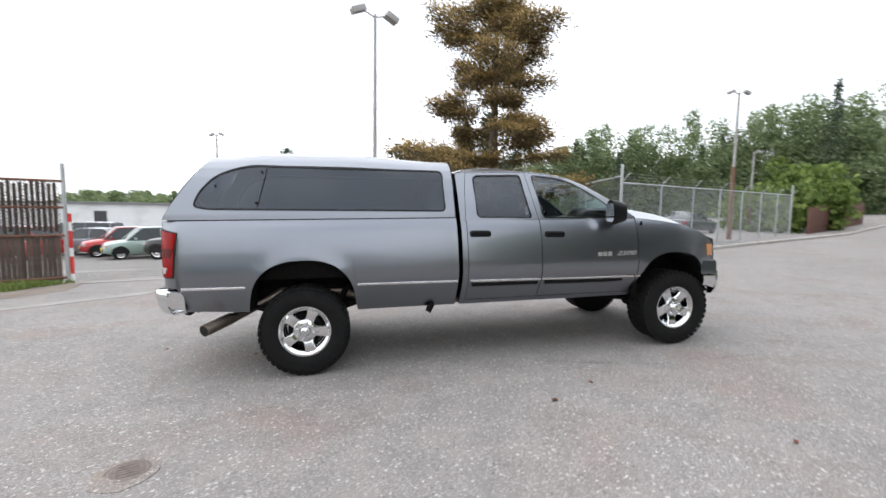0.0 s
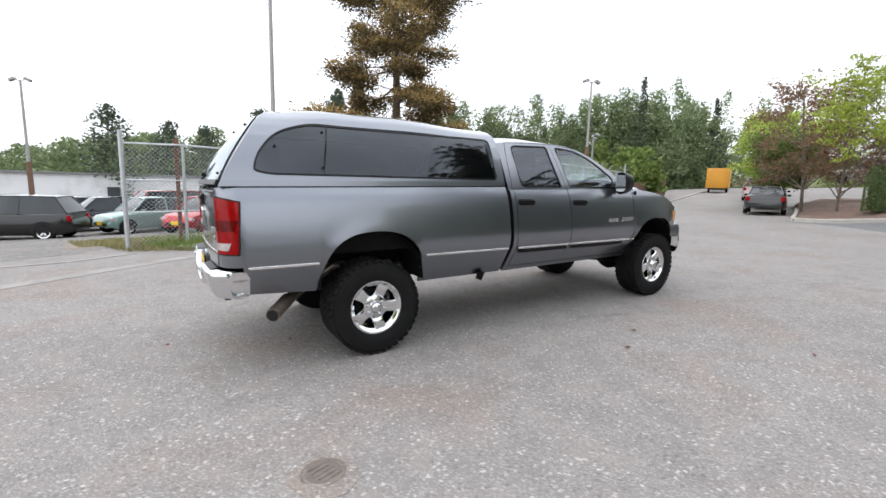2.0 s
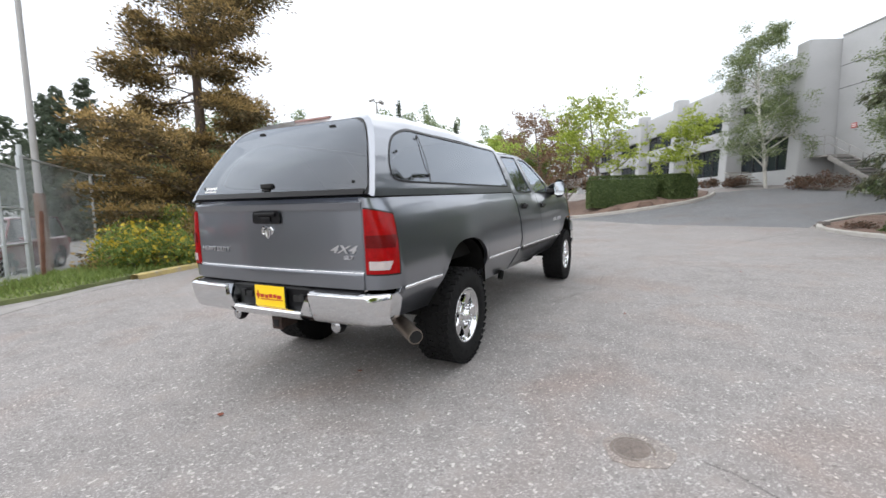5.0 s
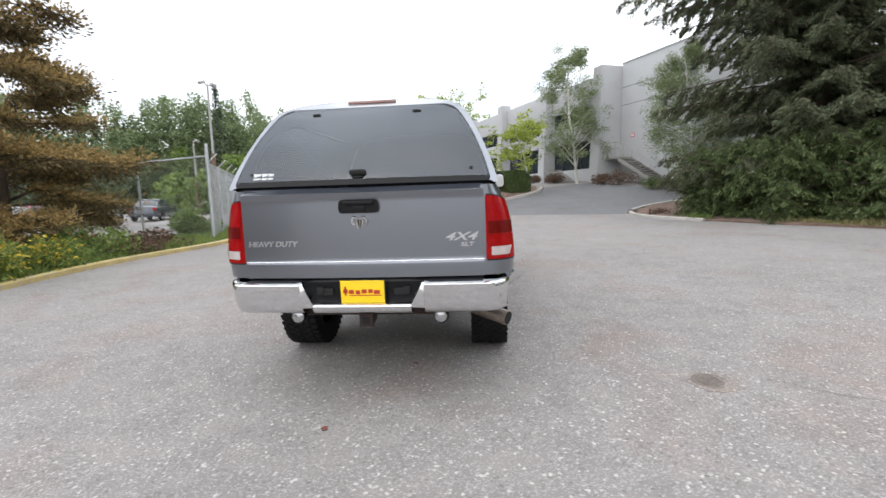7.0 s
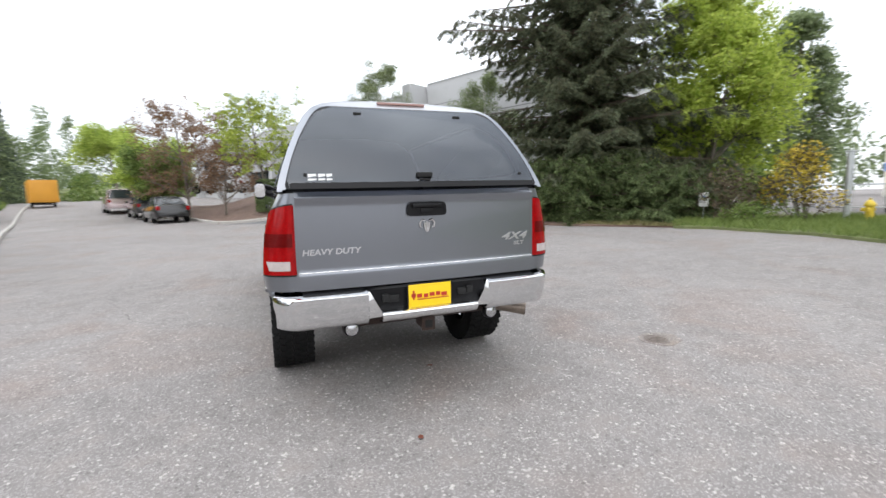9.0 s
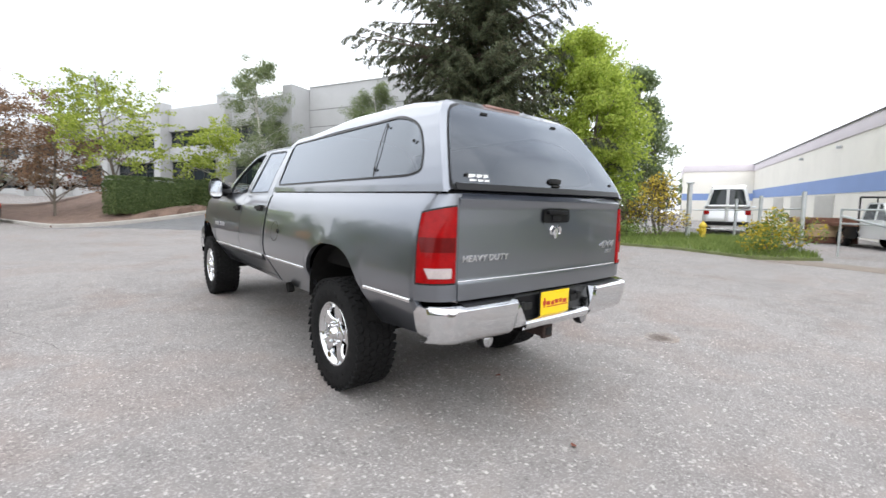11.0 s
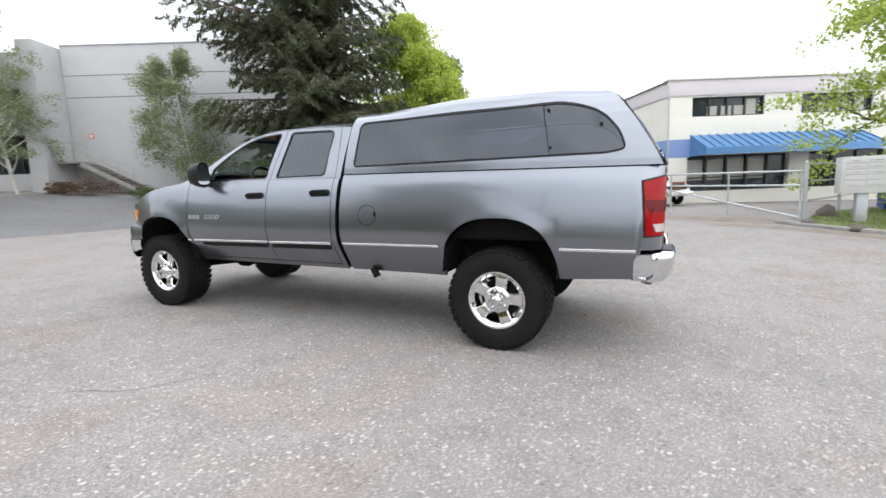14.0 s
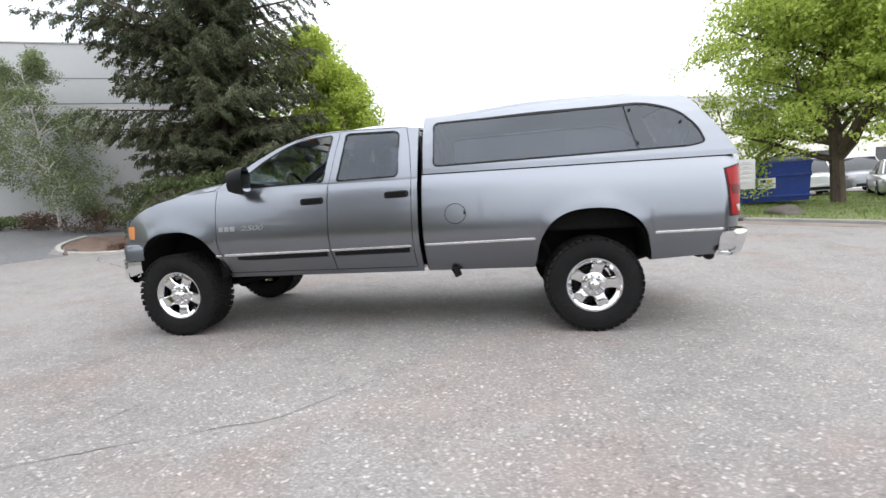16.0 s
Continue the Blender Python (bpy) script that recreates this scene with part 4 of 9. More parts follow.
# local: x along the front to the south, y outwards to the lot, z up
WINS = [(1.05, 4.30), (5.95, 9.2), (10.8, 14.0), (16.5, 20.0), (22.5, 26.0), (28.5, 32.0)]
bm = bmesh.new()
box(bm, (17, -0.15, 0.05), (34, 0.3, 0.9))
box(bm, (17, -0.15, 2.95), (34, 0.3, 1.70), 0.01)
box(bm, (0.45, -0.15, 1.3), (0.9, 0.3, 1.7), 0.01)
box(bm, (6.0, -0.15, 1.3), (0.9, 0.3, 1.7), 0.01)
box(bm, (12.0, -0.15, 1.3), (4.0, 0.3, 1.7), 0.01)
box(bm, (21.0, -0.15, 1.3), (3.0, 0.3, 1.7), 0.01)
box(bm, (31.0, -0.15, 1.3), (6.0, 0.3, 1.7), 0.01)
edges = [0.0] + [v for w in WINS for v in w] + [34.0]
for a, b in zip(edges[0::2], edges[1::2]):
    box(bm, ((a + b) / 2, -0.15, 4.22), (b - a, 0.3, 0.86), 0.0)
box(bm, (17, -0.15, 4.80), (34, 0.3, 0.32), 0.0)
front = part("front_wall", bm, M_CREAM, store, "cream front wall")
bm = bmesh.new()
box(bm, (17.0, -0.13, 5.05), (34.1, 0.36, 0.68), 0.02)
part("fascia", bm, M_LILAC, store, "pale lilac fascia")
bm = bmesh.new()
box(bm, (17.0, -0.10, 5.42), (34.2, 0.46, 0.07), 0.01)
part("coping", bm, M_CREAM, store)
for a, b in WINS:
    bm = bmesh.new()
    box(bm, ((a + b) / 2, -0.20, 4.22), (b - a, 0.03, 0.84))
    w = part("upper_window", bm, M_DARKGLASS, store, "dark upper window with pale blinds")
    bm = bmesh.new()
    for k in range(5):
        box(bm, (a + (b - a) * k / 4, -0.14, 4.22), (0.06, 0.10, 0.86), 0.005)
    for z in (3.82, 4.62):
        box(bm, ((a + b) / 2, -0.14, z), (b - a, 0.10, 0.06), 0.005)
    part("window_frame", bm, M_FRAME, w)
    bm = bmesh.new()
    for k, (x0, h) in enumerate(((0.30, 0.42), (0.50, 0.42), (0.68, 0.42), (0.84, 0.7))):
        box(bm, (a + (b - a) * x0, -0.181, 3.84 + h / 2), ((b - a) * 0.14, 0.006, h))
    part("blind", bm, M_BLIND, w, "pale window blinds")
# glazed entrance under the awning
for x, w in ((8.2, 3.6), (16.7, 5.6), (25.2, 5.6), (3.2, 4.7)):
    gl = part("entrance_glazing", boxed((x, -0.25, 1.25), (w, 0.03, 1.75)), M_DARKGLASS, store, "dark glazed entrance")
for k in range(6):
    part("mullion", boxed((0.9 + 0.94 * k, -0.19, 1.25), (0.08, 0.10, 1.75), 0.005), M_FRAME, gl)
for k in range(4):
    part("mullion", boxed((6.5 + 1.15 * k, -0.19, 1.25), (0.08, 0.10, 1.75), 0.005), M_FRAME, gl)
for z in (0.52, 1.1, 2.08):
    part("transom", boxed((3.2, -0.19, z), (4.7, 0.09, 0.06), 0.005), M_FRAME, gl)
bm = bmesh.new()
for k in (0, 1, 2, 3):
    box(bm, (1.37 + 0.94 * k, -0.23, 1.45), (0.74, 0.008, 0.9))
part("blind", bm, M_BLIND, gl, "pale blinds behind the glazing")
bm = bmesh.new()
sheet(bm, [[(x, -0.02, 3.00) for x in (1.0, 8.6)], [(x, 1.25, 2.35) for x in (1.0, 8.6)], [(x, 1.27, 2.06) for x in (1.0, 8.6)]])
for x in (1.0, 8.6):
    a = [bm.verts.new(p) for p in ((x, -0.02, 3.0), (x, 1.25, 2.35), (x, 1.27, 2.06), (x, -0.02, 2.06))]
    bm.faces.new(a)
bmesh.ops.recalc_face_normals(bm, faces=bm.faces[:])
awn = part("awning", bm, M_AWNING, store, "blue standing-seam metal awning")
for k in range(20):
    bm = bmesh.new()
    box(bm, (0, 0, 0), (0.03, 1.43, 0.05), 0, Matrix.Translation((1.0 + 7.6 * k / 19, 0.62, 2.70)) @ Matrix.Rotation(radians(-27.1), 4, "X"))
    part("seam", bm, M_AWNING, awn)
# long side with the blue band
LONG = 34.5


def rising(bm):
    """The long side climbs with the land behind."""
    for v in bm.verts:
        v.co.z += 0.022 * max(0, -v.co.y)
    return bm


bm = bmesh.new()
box(bm, (0.15, -LONG / 2 - 0.155, 0.55), (0.3, LONG - 0.31, 3.0))
box(bm, (0.15, -LONG / 2 - 0.155, 3.9), (0.3, LONG - 0.31, 2.16))
rising(bm)
part("long_wall", bm, M_CREAM, store, "long cream side wall")
bm = bmesh.new()
box(bm, (0.14, -LONG / 2, 2.43), (0.34, LONG + 0.02, 0.80))
box(bm, (0.5, 0.003, 2.43), (1.02, 0.02, 0.80))
rising(bm)
part("blue_band", bm, M_BLUEBAND, store, "painted blue band")
bm = bmesh.new()
box(bm, (0.13, -LONG / 2, 5.05), (0.38, LONG + 0.02, 0.68), 0.02)
rising(bm)
part("fascia", bm, M_LILAC, store, "pale lilac fascia")
bm = bmesh.new()
tube(bm, [(-0.10, -LONG, 5.36), (-0.10, 0.06, 5.36)], 0.04, 8)
rising(bm)
part("gutter", bm, M_REVEAL, store, "grey gutter")
bm = bmesh.new()
tube(bm, [(-0.09, 0.06, 5.36), (-0.09, 0.08, 5.2), (-0.04, 0.08, 4.6), (-0.04, 0.08, 0.2)], 0.032, 8)
part("downpipe", bm, M_GALV, store, "slim grey downpipe")
bm = bmesh.new()
box(bm, (17.2, -LONG / 2, 5.2), (33.6, LONG - 0.4, 0.2))
box(bm, (33.9, -LONG / 2, 2.6), (0.2, LONG, 5.2))
rising(bm)
part("roof", bm, M_REVEAL, store)
for y in (-4.0, -10.0, -17.0):
    bm = bmesh.new()
    box(bm, (-0.12, y, 4.35), (0.22, 0.16, 0.14), 0.03)
    rising(bm)
    part("wall_light", bm, M_GALV, store, "small grey wall light")
for y in (-12.0, -17.5, -23.0):
    bm = bmesh.new()
    box(bm, (-0.02, y, 1.1), (0.06, 3.2, 1.7), 0.01)
    rising(bm)
    part("dock_door", bm, M_BLIND, store, "pale roller door")

# the wing that closes the yard behind
bm = bmesh.new()
box(bm, (-2.95, -LONG - 0.15, 2.8), (6.5, 0.3, 5.4), 0.01)
box(bm, (-6.05, -LONG - 4.3, 2.8), (0.3, 8.0, 5.4), 0.01)
wing = part("wing_wall", bm, M_CREAM, store, "cream wall of the rear wing")
bm = bmesh.new()
box(bm, (-2.95, -LONG - 0.13, 5.84), (6.6, 0.38, 0.68), 0.02)
box(bm, (-6.05, -LONG - 4.36, 5.84), (0.38, 8.0, 0.68), 0.02)
part("fascia", bm, M_LILAC, wing, "pale lilac fascia")
bm = bmesh.new()
box(bm, (-3.0, -LONG - 0.17, 2.9), (6.52, 0.36, 0.0 + 0.70))
part("blue_band", bm, M_BLUEBAND, wing, "painted blue band")
bm = bmesh.new()
box(bm, (-3.0, -LONG - 4.3, 6.1), (5.9, 8.0, 0.14))
part("roof", bm, M_REVEAL, wing)

# ---- long white warehouse beyond the storage lot ----
far = thing("white_warehouse", "long low white metal warehouse behind the car lot", "building", Matrix.Translation((-52, -12, -1.5)) @ pose(0, 0, 0, 0, 0, 14))
bm = bmesh.new()
box(bm, (-6, 8, 1.55), (12, 84, 3.1))
part("wall", bm, M_WHITEWALL, far)
bm = bmesh.new()
box(bm, (-6, 8, 3.2), (12.6, 84.6, 0.22), 0.03)
part("roof", bm, M_REVEAL, far, "dark roof edge")
for k in range(60):
    bm = bmesh.new()
    box(bm, (0.04, -33 + 1.4 * k, 3.06), (0.10, 0.22, 0.10))
    part("eaves_bracket", bm, M_WHITEWALL, far)
for y in (-26, -13, -4, 6, 19, 30):
    bm = bmesh.new()
    box(bm, (0.02, y, 1.35), (0.08, 1.1, 2.0 if y % 2 else 1.1))
    part("door_opening", bm, M_FRAME, far, "dark doorway")


# ---- the pickup ----
pickup = thing("pickup_truck", "grey metallic four-door pickup with a matching canopy on weathered asphalt", "pickup truck", TILT.copy())
WHEELBASE, AXLE_Z = 4.08, 0.425

SIDE = [(0.50, 0.770), (0.60, 0.838), (0.70, 0.902), (0.80, 0.963), (0.87, 0.999), (0.93, 1.012), (1.00, 1.015), (1.10, 1.006), (1.20, 0.992), (1.30, 0.971), (1.37, 0.950), (1.42, 0.929), (1.45, 0.913), (1.48, 0.898), (1.52, 0.882)]
ARCHES = [(0.0, 0.485, 0.60, 1.105), (4.03, 0.465, 0.56, 1.070)]


def arch_z(y, grow=0.0):
    """The height of the wheel opening's edge over y, or 0."""
    z = 0.0
    for c, a, zb, zt in ARCHES:
        k = abs(y - c) / (a + grow)
        if k < 1:
            z = max(z, zb + (zt + grow - zb) * (1 - k**2.5) ** (1 / 2.5))
    return z


def body_x(y, z):
    """Half the body's width below the windows."""
    x = soft_at(SIDE, z)
    for c, a, zb, zt in ARCHES:
        d = math.hypot((y - c) / 1.0, max(0, z - 0.55) * (a / (zt - 0.55))) - a
        x += 0.011 * math.exp(-((max(0, d) / 0.085) ** 2)) * smooth(0.3, 0.6, z)
    if y > 4.05:
        x -= 0.16 * ((y - 4.05) / 0.7) ** 2
    return x


def side_panel(y0, y1, bottom, top, step=0.02, rows=18, gap=0.0):
    bm = bmesh.new()
    n = max(2, round((y1 - y0) / step))
    ys = [y0 + (y1 - y0) * i / n for i in range(n + 1)]
    grid = []
    for y in ys:
        zb, zt = bottom(y), top(y)
        grid.append([(y, zb + (zt - zb) * k / rows) for k in range(rows + 1)])
    return bm, grid


def place_side(sg, off=0.0):
    return lambda y, z: (sg * (body_x(y, z) + off), y, z)


def sill_z(y):
    if y < -0.4:
        return 0.615 + 0.035 * smooth(-0.45, -1.1, y)
    return 0.575


def lower_edge(y):
    return max(sill_z(y), arch_z(y))


def made_side(name, y0, y1, bottom, top, sg, parent, mat=M_PAINT, label="", step=0.02, rows=18, thick=0.018):
    bm, grid = side_panel(y0, y1, bottom, top, step, rows)
    sheet(bm, [[place_side(sg)(y, z) for y, z in row] for row in grid])
    if thick:
        # turned-in edges all round
        edges = [e for e in bm.edges if e.is_boundary]
        r = bmesh.ops.extrude_edge_only(bm, edges=edges)
        for v in r["geom"]:
            if isinstance(v, bmesh.types.BMVert):
                v.co.x -= sg * thick
    bmesh.ops.recalc_face_normals(bm, faces=bm.faces[:])
    if sum(f.normal.x * sg for f in bm.faces) < 0:
        bmesh.ops.reverse_faces(bm, faces=bm.faces[:])
    return part(name, bm, mat, parent, label, angle=40)


def on_side(bm, sg, off, pts, mat=0):
    """A low strip along the side: pts rows of (y, z low, z high)."""
    lo = [(sg * (body_x(y, a) + 0.001), y, a) for y, a, b in pts]
    l2 = [(sg * (body_x(y, a + (b - a) * 0.25) + off), y, a + (b - a) * 0.2) for y, a, b in pts]
    h2 = [(sg * (body_x(y, a + (b - a) * 0.75) + off), y, a + (b - a) * 0.8) for y, a, b in pts]
    hi = [(sg * (body_x(y, b) + 0.001), y, b) for y, a, b in pts]
    sheet(bm, [lo, l2, h2, hi], mat=mat)
    bmesh.ops.recalc_face_normals(bm, faces=bm.faces[:])


def strip_z(y):
    return 0.862 - 0.0135 * y


def run(y0, y1, step=0.05):
    n = max(1, round(abs(y1 - y0) / step))
    return [y0 + (y1 - y0) * i / n for i in range(n + 1)]


def belt(y):
    return 1.450


# plan of the rear corner: from the side round to the tailgate
def corner(phi, z):
    if phi < 0:
        return body_x(-1.03 - 0.175 * phi, z), -1.03 - 0.175 * phi
    side = body_x(-1.03, z)
    return side - (side - 0.828) * (1 - math.cos(phi)), -1.03 - 0.175 * math.sin(phi)


BED_TOP = 1.478
for sg in (1, -1):
    side = "right" if sg > 0 else "left"
    # the bed's side with the rounded rear corner
    ys = run(1.500, -1.03, 0.02)
    rows_n = 22
    grid = []
    for y in ys:
        zb = lower_edge(y)
        grid.append([(sg * body_x(y, zb + (BED_TOP - zb) * k / rows_n), y, zb + (BED_TOP - zb) * k / rows_n) for k in range(rows_n + 1)])
    for k in range(1, 9):
        phi = radians(90) * k / 8
        zb = 0.888
        row = []
        for q in range(rows_n + 1):
            z = zb + (BED_TOP - zb) * q / rows_n
            cx, cy = corner(phi, z)
            row.append((sg * cx, cy, z))
        grid.append(row)
    bm = bmesh.new()
    sheet(bm, grid)
    r = bmesh.ops.extrude_edge_only(bm, edges=[e for e in bm.edges if e.is_boundary])
    for v in r["geom"]:
        if isinstance(v, bmesh.types.BMVert):
            v.co.x -= sg * 0.035
    bmesh.ops.recalc_face_normals(bm, faces=bm.faces[:])
    bed = part("bed_side", bm, M_PAINT, pickup, angle=40)
    # bright strip in two lengths
    for y0, y1 in ((1.492, 0.50), (-0.50, -1.03)):
        bm = bmesh.new()
        on_side(bm, sg, 0.010, [(y, strip_z(y) - 0.013, strip_z(y) + 0.013) for y in run(y0, y1)])
        part("trim_or_highlight", bm, M_BRIGHT, bed, "bright narrow strip: trim on the sides, the lip's highlight on the tailgate")
    # the light in the corner
    bm, bm2, bm3, bm4 = bmesh.new(), bmesh.new(), bmesh.new(), bmesh.new()

    def lamp_skin(b, z0, z1, p0=22, p1=90, off=0.008):
        rr = []
        for q in range(7):
            z = z0 + (z1 - z0) * q / 6
            row = []
            for k in range(11):
                lead = p0 - 9 * q / 6
                phi = radians(lead + (p1 - lead) * k / 10)
                zz = z - 0.040 * (q / 6) ** 2 * (1 - k / 10) ** 1.6 * smooth(1.30, 1.40, z1)
                cx, cy = corner(phi, zz)
                nx, ny = math.cos(max(0, phi)), -math.sin(max(0, phi))
                row.append((sg * (cx + nx * off), cy + ny * off, zz))
            rr.append(row)
        sheet(b, rr)
        rx = bmesh.ops.extrude_edge_only(b, edges=[e for e in b.edges if e.is_boundary])
        for v in rx["geom"]:
            if isinstance(v, bmesh.types.BMVert):
                v.co.x -= sg * off * 1.2
                v.co.y += off
        bmesh.ops.recalc_face_normals(b, faces=b.faces[:])
    lamp_skin(bm, 0.992, 1.408, 20, 88, 0.010)
    lamp = part("tail_light", bm, M_REDLENS, pickup, "tall red tail light with a clear lower lens")
    lamp_skin(bm2, 1.018, 1.074, 42, 80, 0.014)
    part("reverse_lens", bm2, M_WHITELENS, lamp, "clear reversing lens")
    lamp_skin(bm3, 1.160, 1.240, 24, 85, 0.014)
    part("brake_lens", bm3, M_DEEPRED, lamp, "darker red lens")
    lamp_skin(bm4, 0.981, 1.417, 16, 89, 0.005)
    part("lamp_gasket", bm4, M_GAP, lamp)

    # cab: pillar strip, two doors, rocker, front wing
    made_side("cab_corner", 1.545, 1.600, lambda y: 0.60, belt, sg, pickup)
    made_side("rocker", 1.545, 3.56, lambda y: 0.572, lambda y: 0.618, sg, pickup, rows=3)
    for name, y0, y1, hy in (("rear_door", 1.606, 2.404, 1.74), ("front_door", 2.412, 3.555, 2.56)):
        door = made_side(name, y0, y1, lambda y: max(0.625, arch_z(y, 0.03)), belt, sg, pickup, step=0.025)
        bm = bmesh.new()
        on_side(bm, sg, 0.012, [(y, strip_z(y) - 0.018, strip_z(y) + 0.012) for y in run(max(y0, 1.62) + 0.005, min(y1, 3.52) - 0.005)])
        part("trim_or_highlight", bm, M_BRIGHT, door, "bright narrow strip: trim on the sides, the lip's highlight on the tailgate")
        bm = bmesh.new()
        on_side(bm, sg, 0.016, [(y, strip_z(y) - 0.066 + 0.018 * smooth(y1 - 0.35, y1 - 0.02, y) * (1 if y1 > 3 else 0), strip_z(y) - 0.022) for y in run(y0 + 0.04, min(y1, 3.42) - 0.03)])
        part("side_moulding", bm, M_BLACK, door, "black lower side moulding")
        # recess and pull of the handle
        z = 1.318 if hy < 2 else 1.298
        bm = bmesh.new()
        poly = rounded([(hy - 0.115, z - 0.030), (hy + 0.115, z - 0.034), (hy + 0.115, z + 0.030), (hy - 0.115, z + 0.034)], 0.03)
        filled(bm, poly, place_side(sg, 0.004))
        hand = part("door_handle", bm, M_GAP, door, "black recessed pull handle")
        bm = bmesh.new()
        for k in run(hy - 0.10, hy + 0.10, 0.02)[:-1]:
            box(bm, (sg * (body_x(k, z) + 0.022), k + 0.01, z + 0.004), (0.018, 0.0215, 0.034 - 0.05 * abs(k + 0.01 - hy) ** 1.2))
        bmesh.ops.remove_doubles(bm, verts=bm.verts[:], dist=0.001)
        part("pull", bm, M_BLACK, hand)

    def wing_top(y):
        return soft_at([(3.56, 1.452), (3.8, 1.430), (4.1, 1.385), (4.35, 1.315), (4.5, 1.245), (4.62, 1.17)], y)
    made_side("front_wing", 3.562, 4.60, lambda y: max(arch_z(y), 0.60 if y < 4.1 else 0.80), wing_top, sg, pickup)
    bm = bmesh.new()
    on_side(bm, sg, 0.010, [(y, strip_z(y) - 0.014, strip_z(y) + 0.010) for y in run(3.54, 3.60)])
    part("trim_or_highlight", bm, M_BRIGHT, pickup, "bright narrow strip: trim on the sides, the lip's highlight on the tailgate")
    # wheel housings
    for c, a, zb, zt in ARCHES:
        bm = bmesh.new()
        ring = []
        for k in range(25):
            t = math.pi * k / 24
            ring.append((c + (a - 0.004) * math.cos(t), zb + 0.03 + (zt - 0.005 - zb - 0.03) * abs(math.sin(t)) ** 0.8))
        sheet(bm, [[(sg * 0.965, y, z) for y, z in ring], [(sg * 0.50, y, z) for y, z in ring]])
        filled(bm, [(c - a, zb - 0.05)] + list(reversed(ring)), lambda y, z: (sg * 0.50, y, z))
        part("wheel_housing", bm, M_UNDER, pickup, "black wheel housing")

# raised letters on the front doors
for sg in (1, -1):
    for txt, y in ((("", 3.14), ("2500", 3.40)) if sg > 0 else (("", 3.44), ("2500", 3.18))):
        m = Matrix.Translation((sg * (body_x(y, 1.07) + 0.004), y, 1.075)) @ Matrix.Rotation(radians(90 * sg), 4, "Z") @ Matrix.Rotation(radians(90), 4, "X") @ Matrix.Diagonal((1.75, 1.0, 1, 1))
        if txt:
            words(txt, 0.066, 0.003, M_BADGE, pickup, "door_lettering", m, 0.25, "raised silver number")
        else:
            bars = bmesh.new()
            for k in range(3):
                box(bars, (sg * (body_x(y, 1.07) + 0.004), y - 0.06 + k * 0.06, 1.075), (0.008, 0.047, 0.044), 0.002)
            part("door_badge", bars, M_BADGE, pickup, "raised silver badge")

# ---- cab ----
def onto(poly, y, z):
    """The nearest point of an outline."""
    best, at_best = 9.0, (y, z)
    for (a, b), (c, d) in zip(poly, poly[1:] + poly[:1]):
        q = (c - a) ** 2 + (d - b) ** 2 or 1e-9
        t = min(1.0, max(0.0, ((y - a) * (c - a) + (z - b) * (d - b)) / q))
        h = math.hypot(a + t * (c - a) - y, b + t * (d - b) - z)
        if h < best:
            best, at_best = h, (a + t * (c - a), b + t * (d - b))
    return at_best


def pierced(grid, keep, polys):
    """Draws the grid points round each opening onto its outline."""
    out = [list(row) for row in grid]
    ni, nj = len(grid), len(grid[0])
    for i in range(ni):
        for j in range(nj):
            near = [keep(a, b) for a in (i - 1, i) for b in (j - 1, j) if 0 <= a < ni - 1 and 0 <= b < nj - 1]
            if any(near) and not all(near):
                out[i][j] = min((onto(p, *grid[i][j]) for p in polys), key=lambda q: math.hypot(q[0] - grid[i][j][0], q[1] - grid[i][j][1]))
    return out


def facing(bm, way):
    """Turns every face to look along a direction."""
    bm.normal_update()
    bmesh.ops.reverse_faces(bm, faces=[f for f in bm.faces if f.normal.dot(Vector(way)) < 0])
    return bm


ROOF_EDGE = [(1.55, 1.945), (1.75, 1.968), (2.1, 1.975), (2.4, 1.972), (2.6, 1.955), (2.8, 1.912), (3.0, 1.835), (3.2, 1.728), (3.4, 1.605), (3.6, 1.466)]


def cab_x(y, z):
    x = 0.902 - 0.235 * max(0, (z - 1.45) / 0.5) ** 1.12
    return x - 0.03 * smooth(2.4, 3.6, y) - 0.012 * smooth(2.2, 1.5, y)


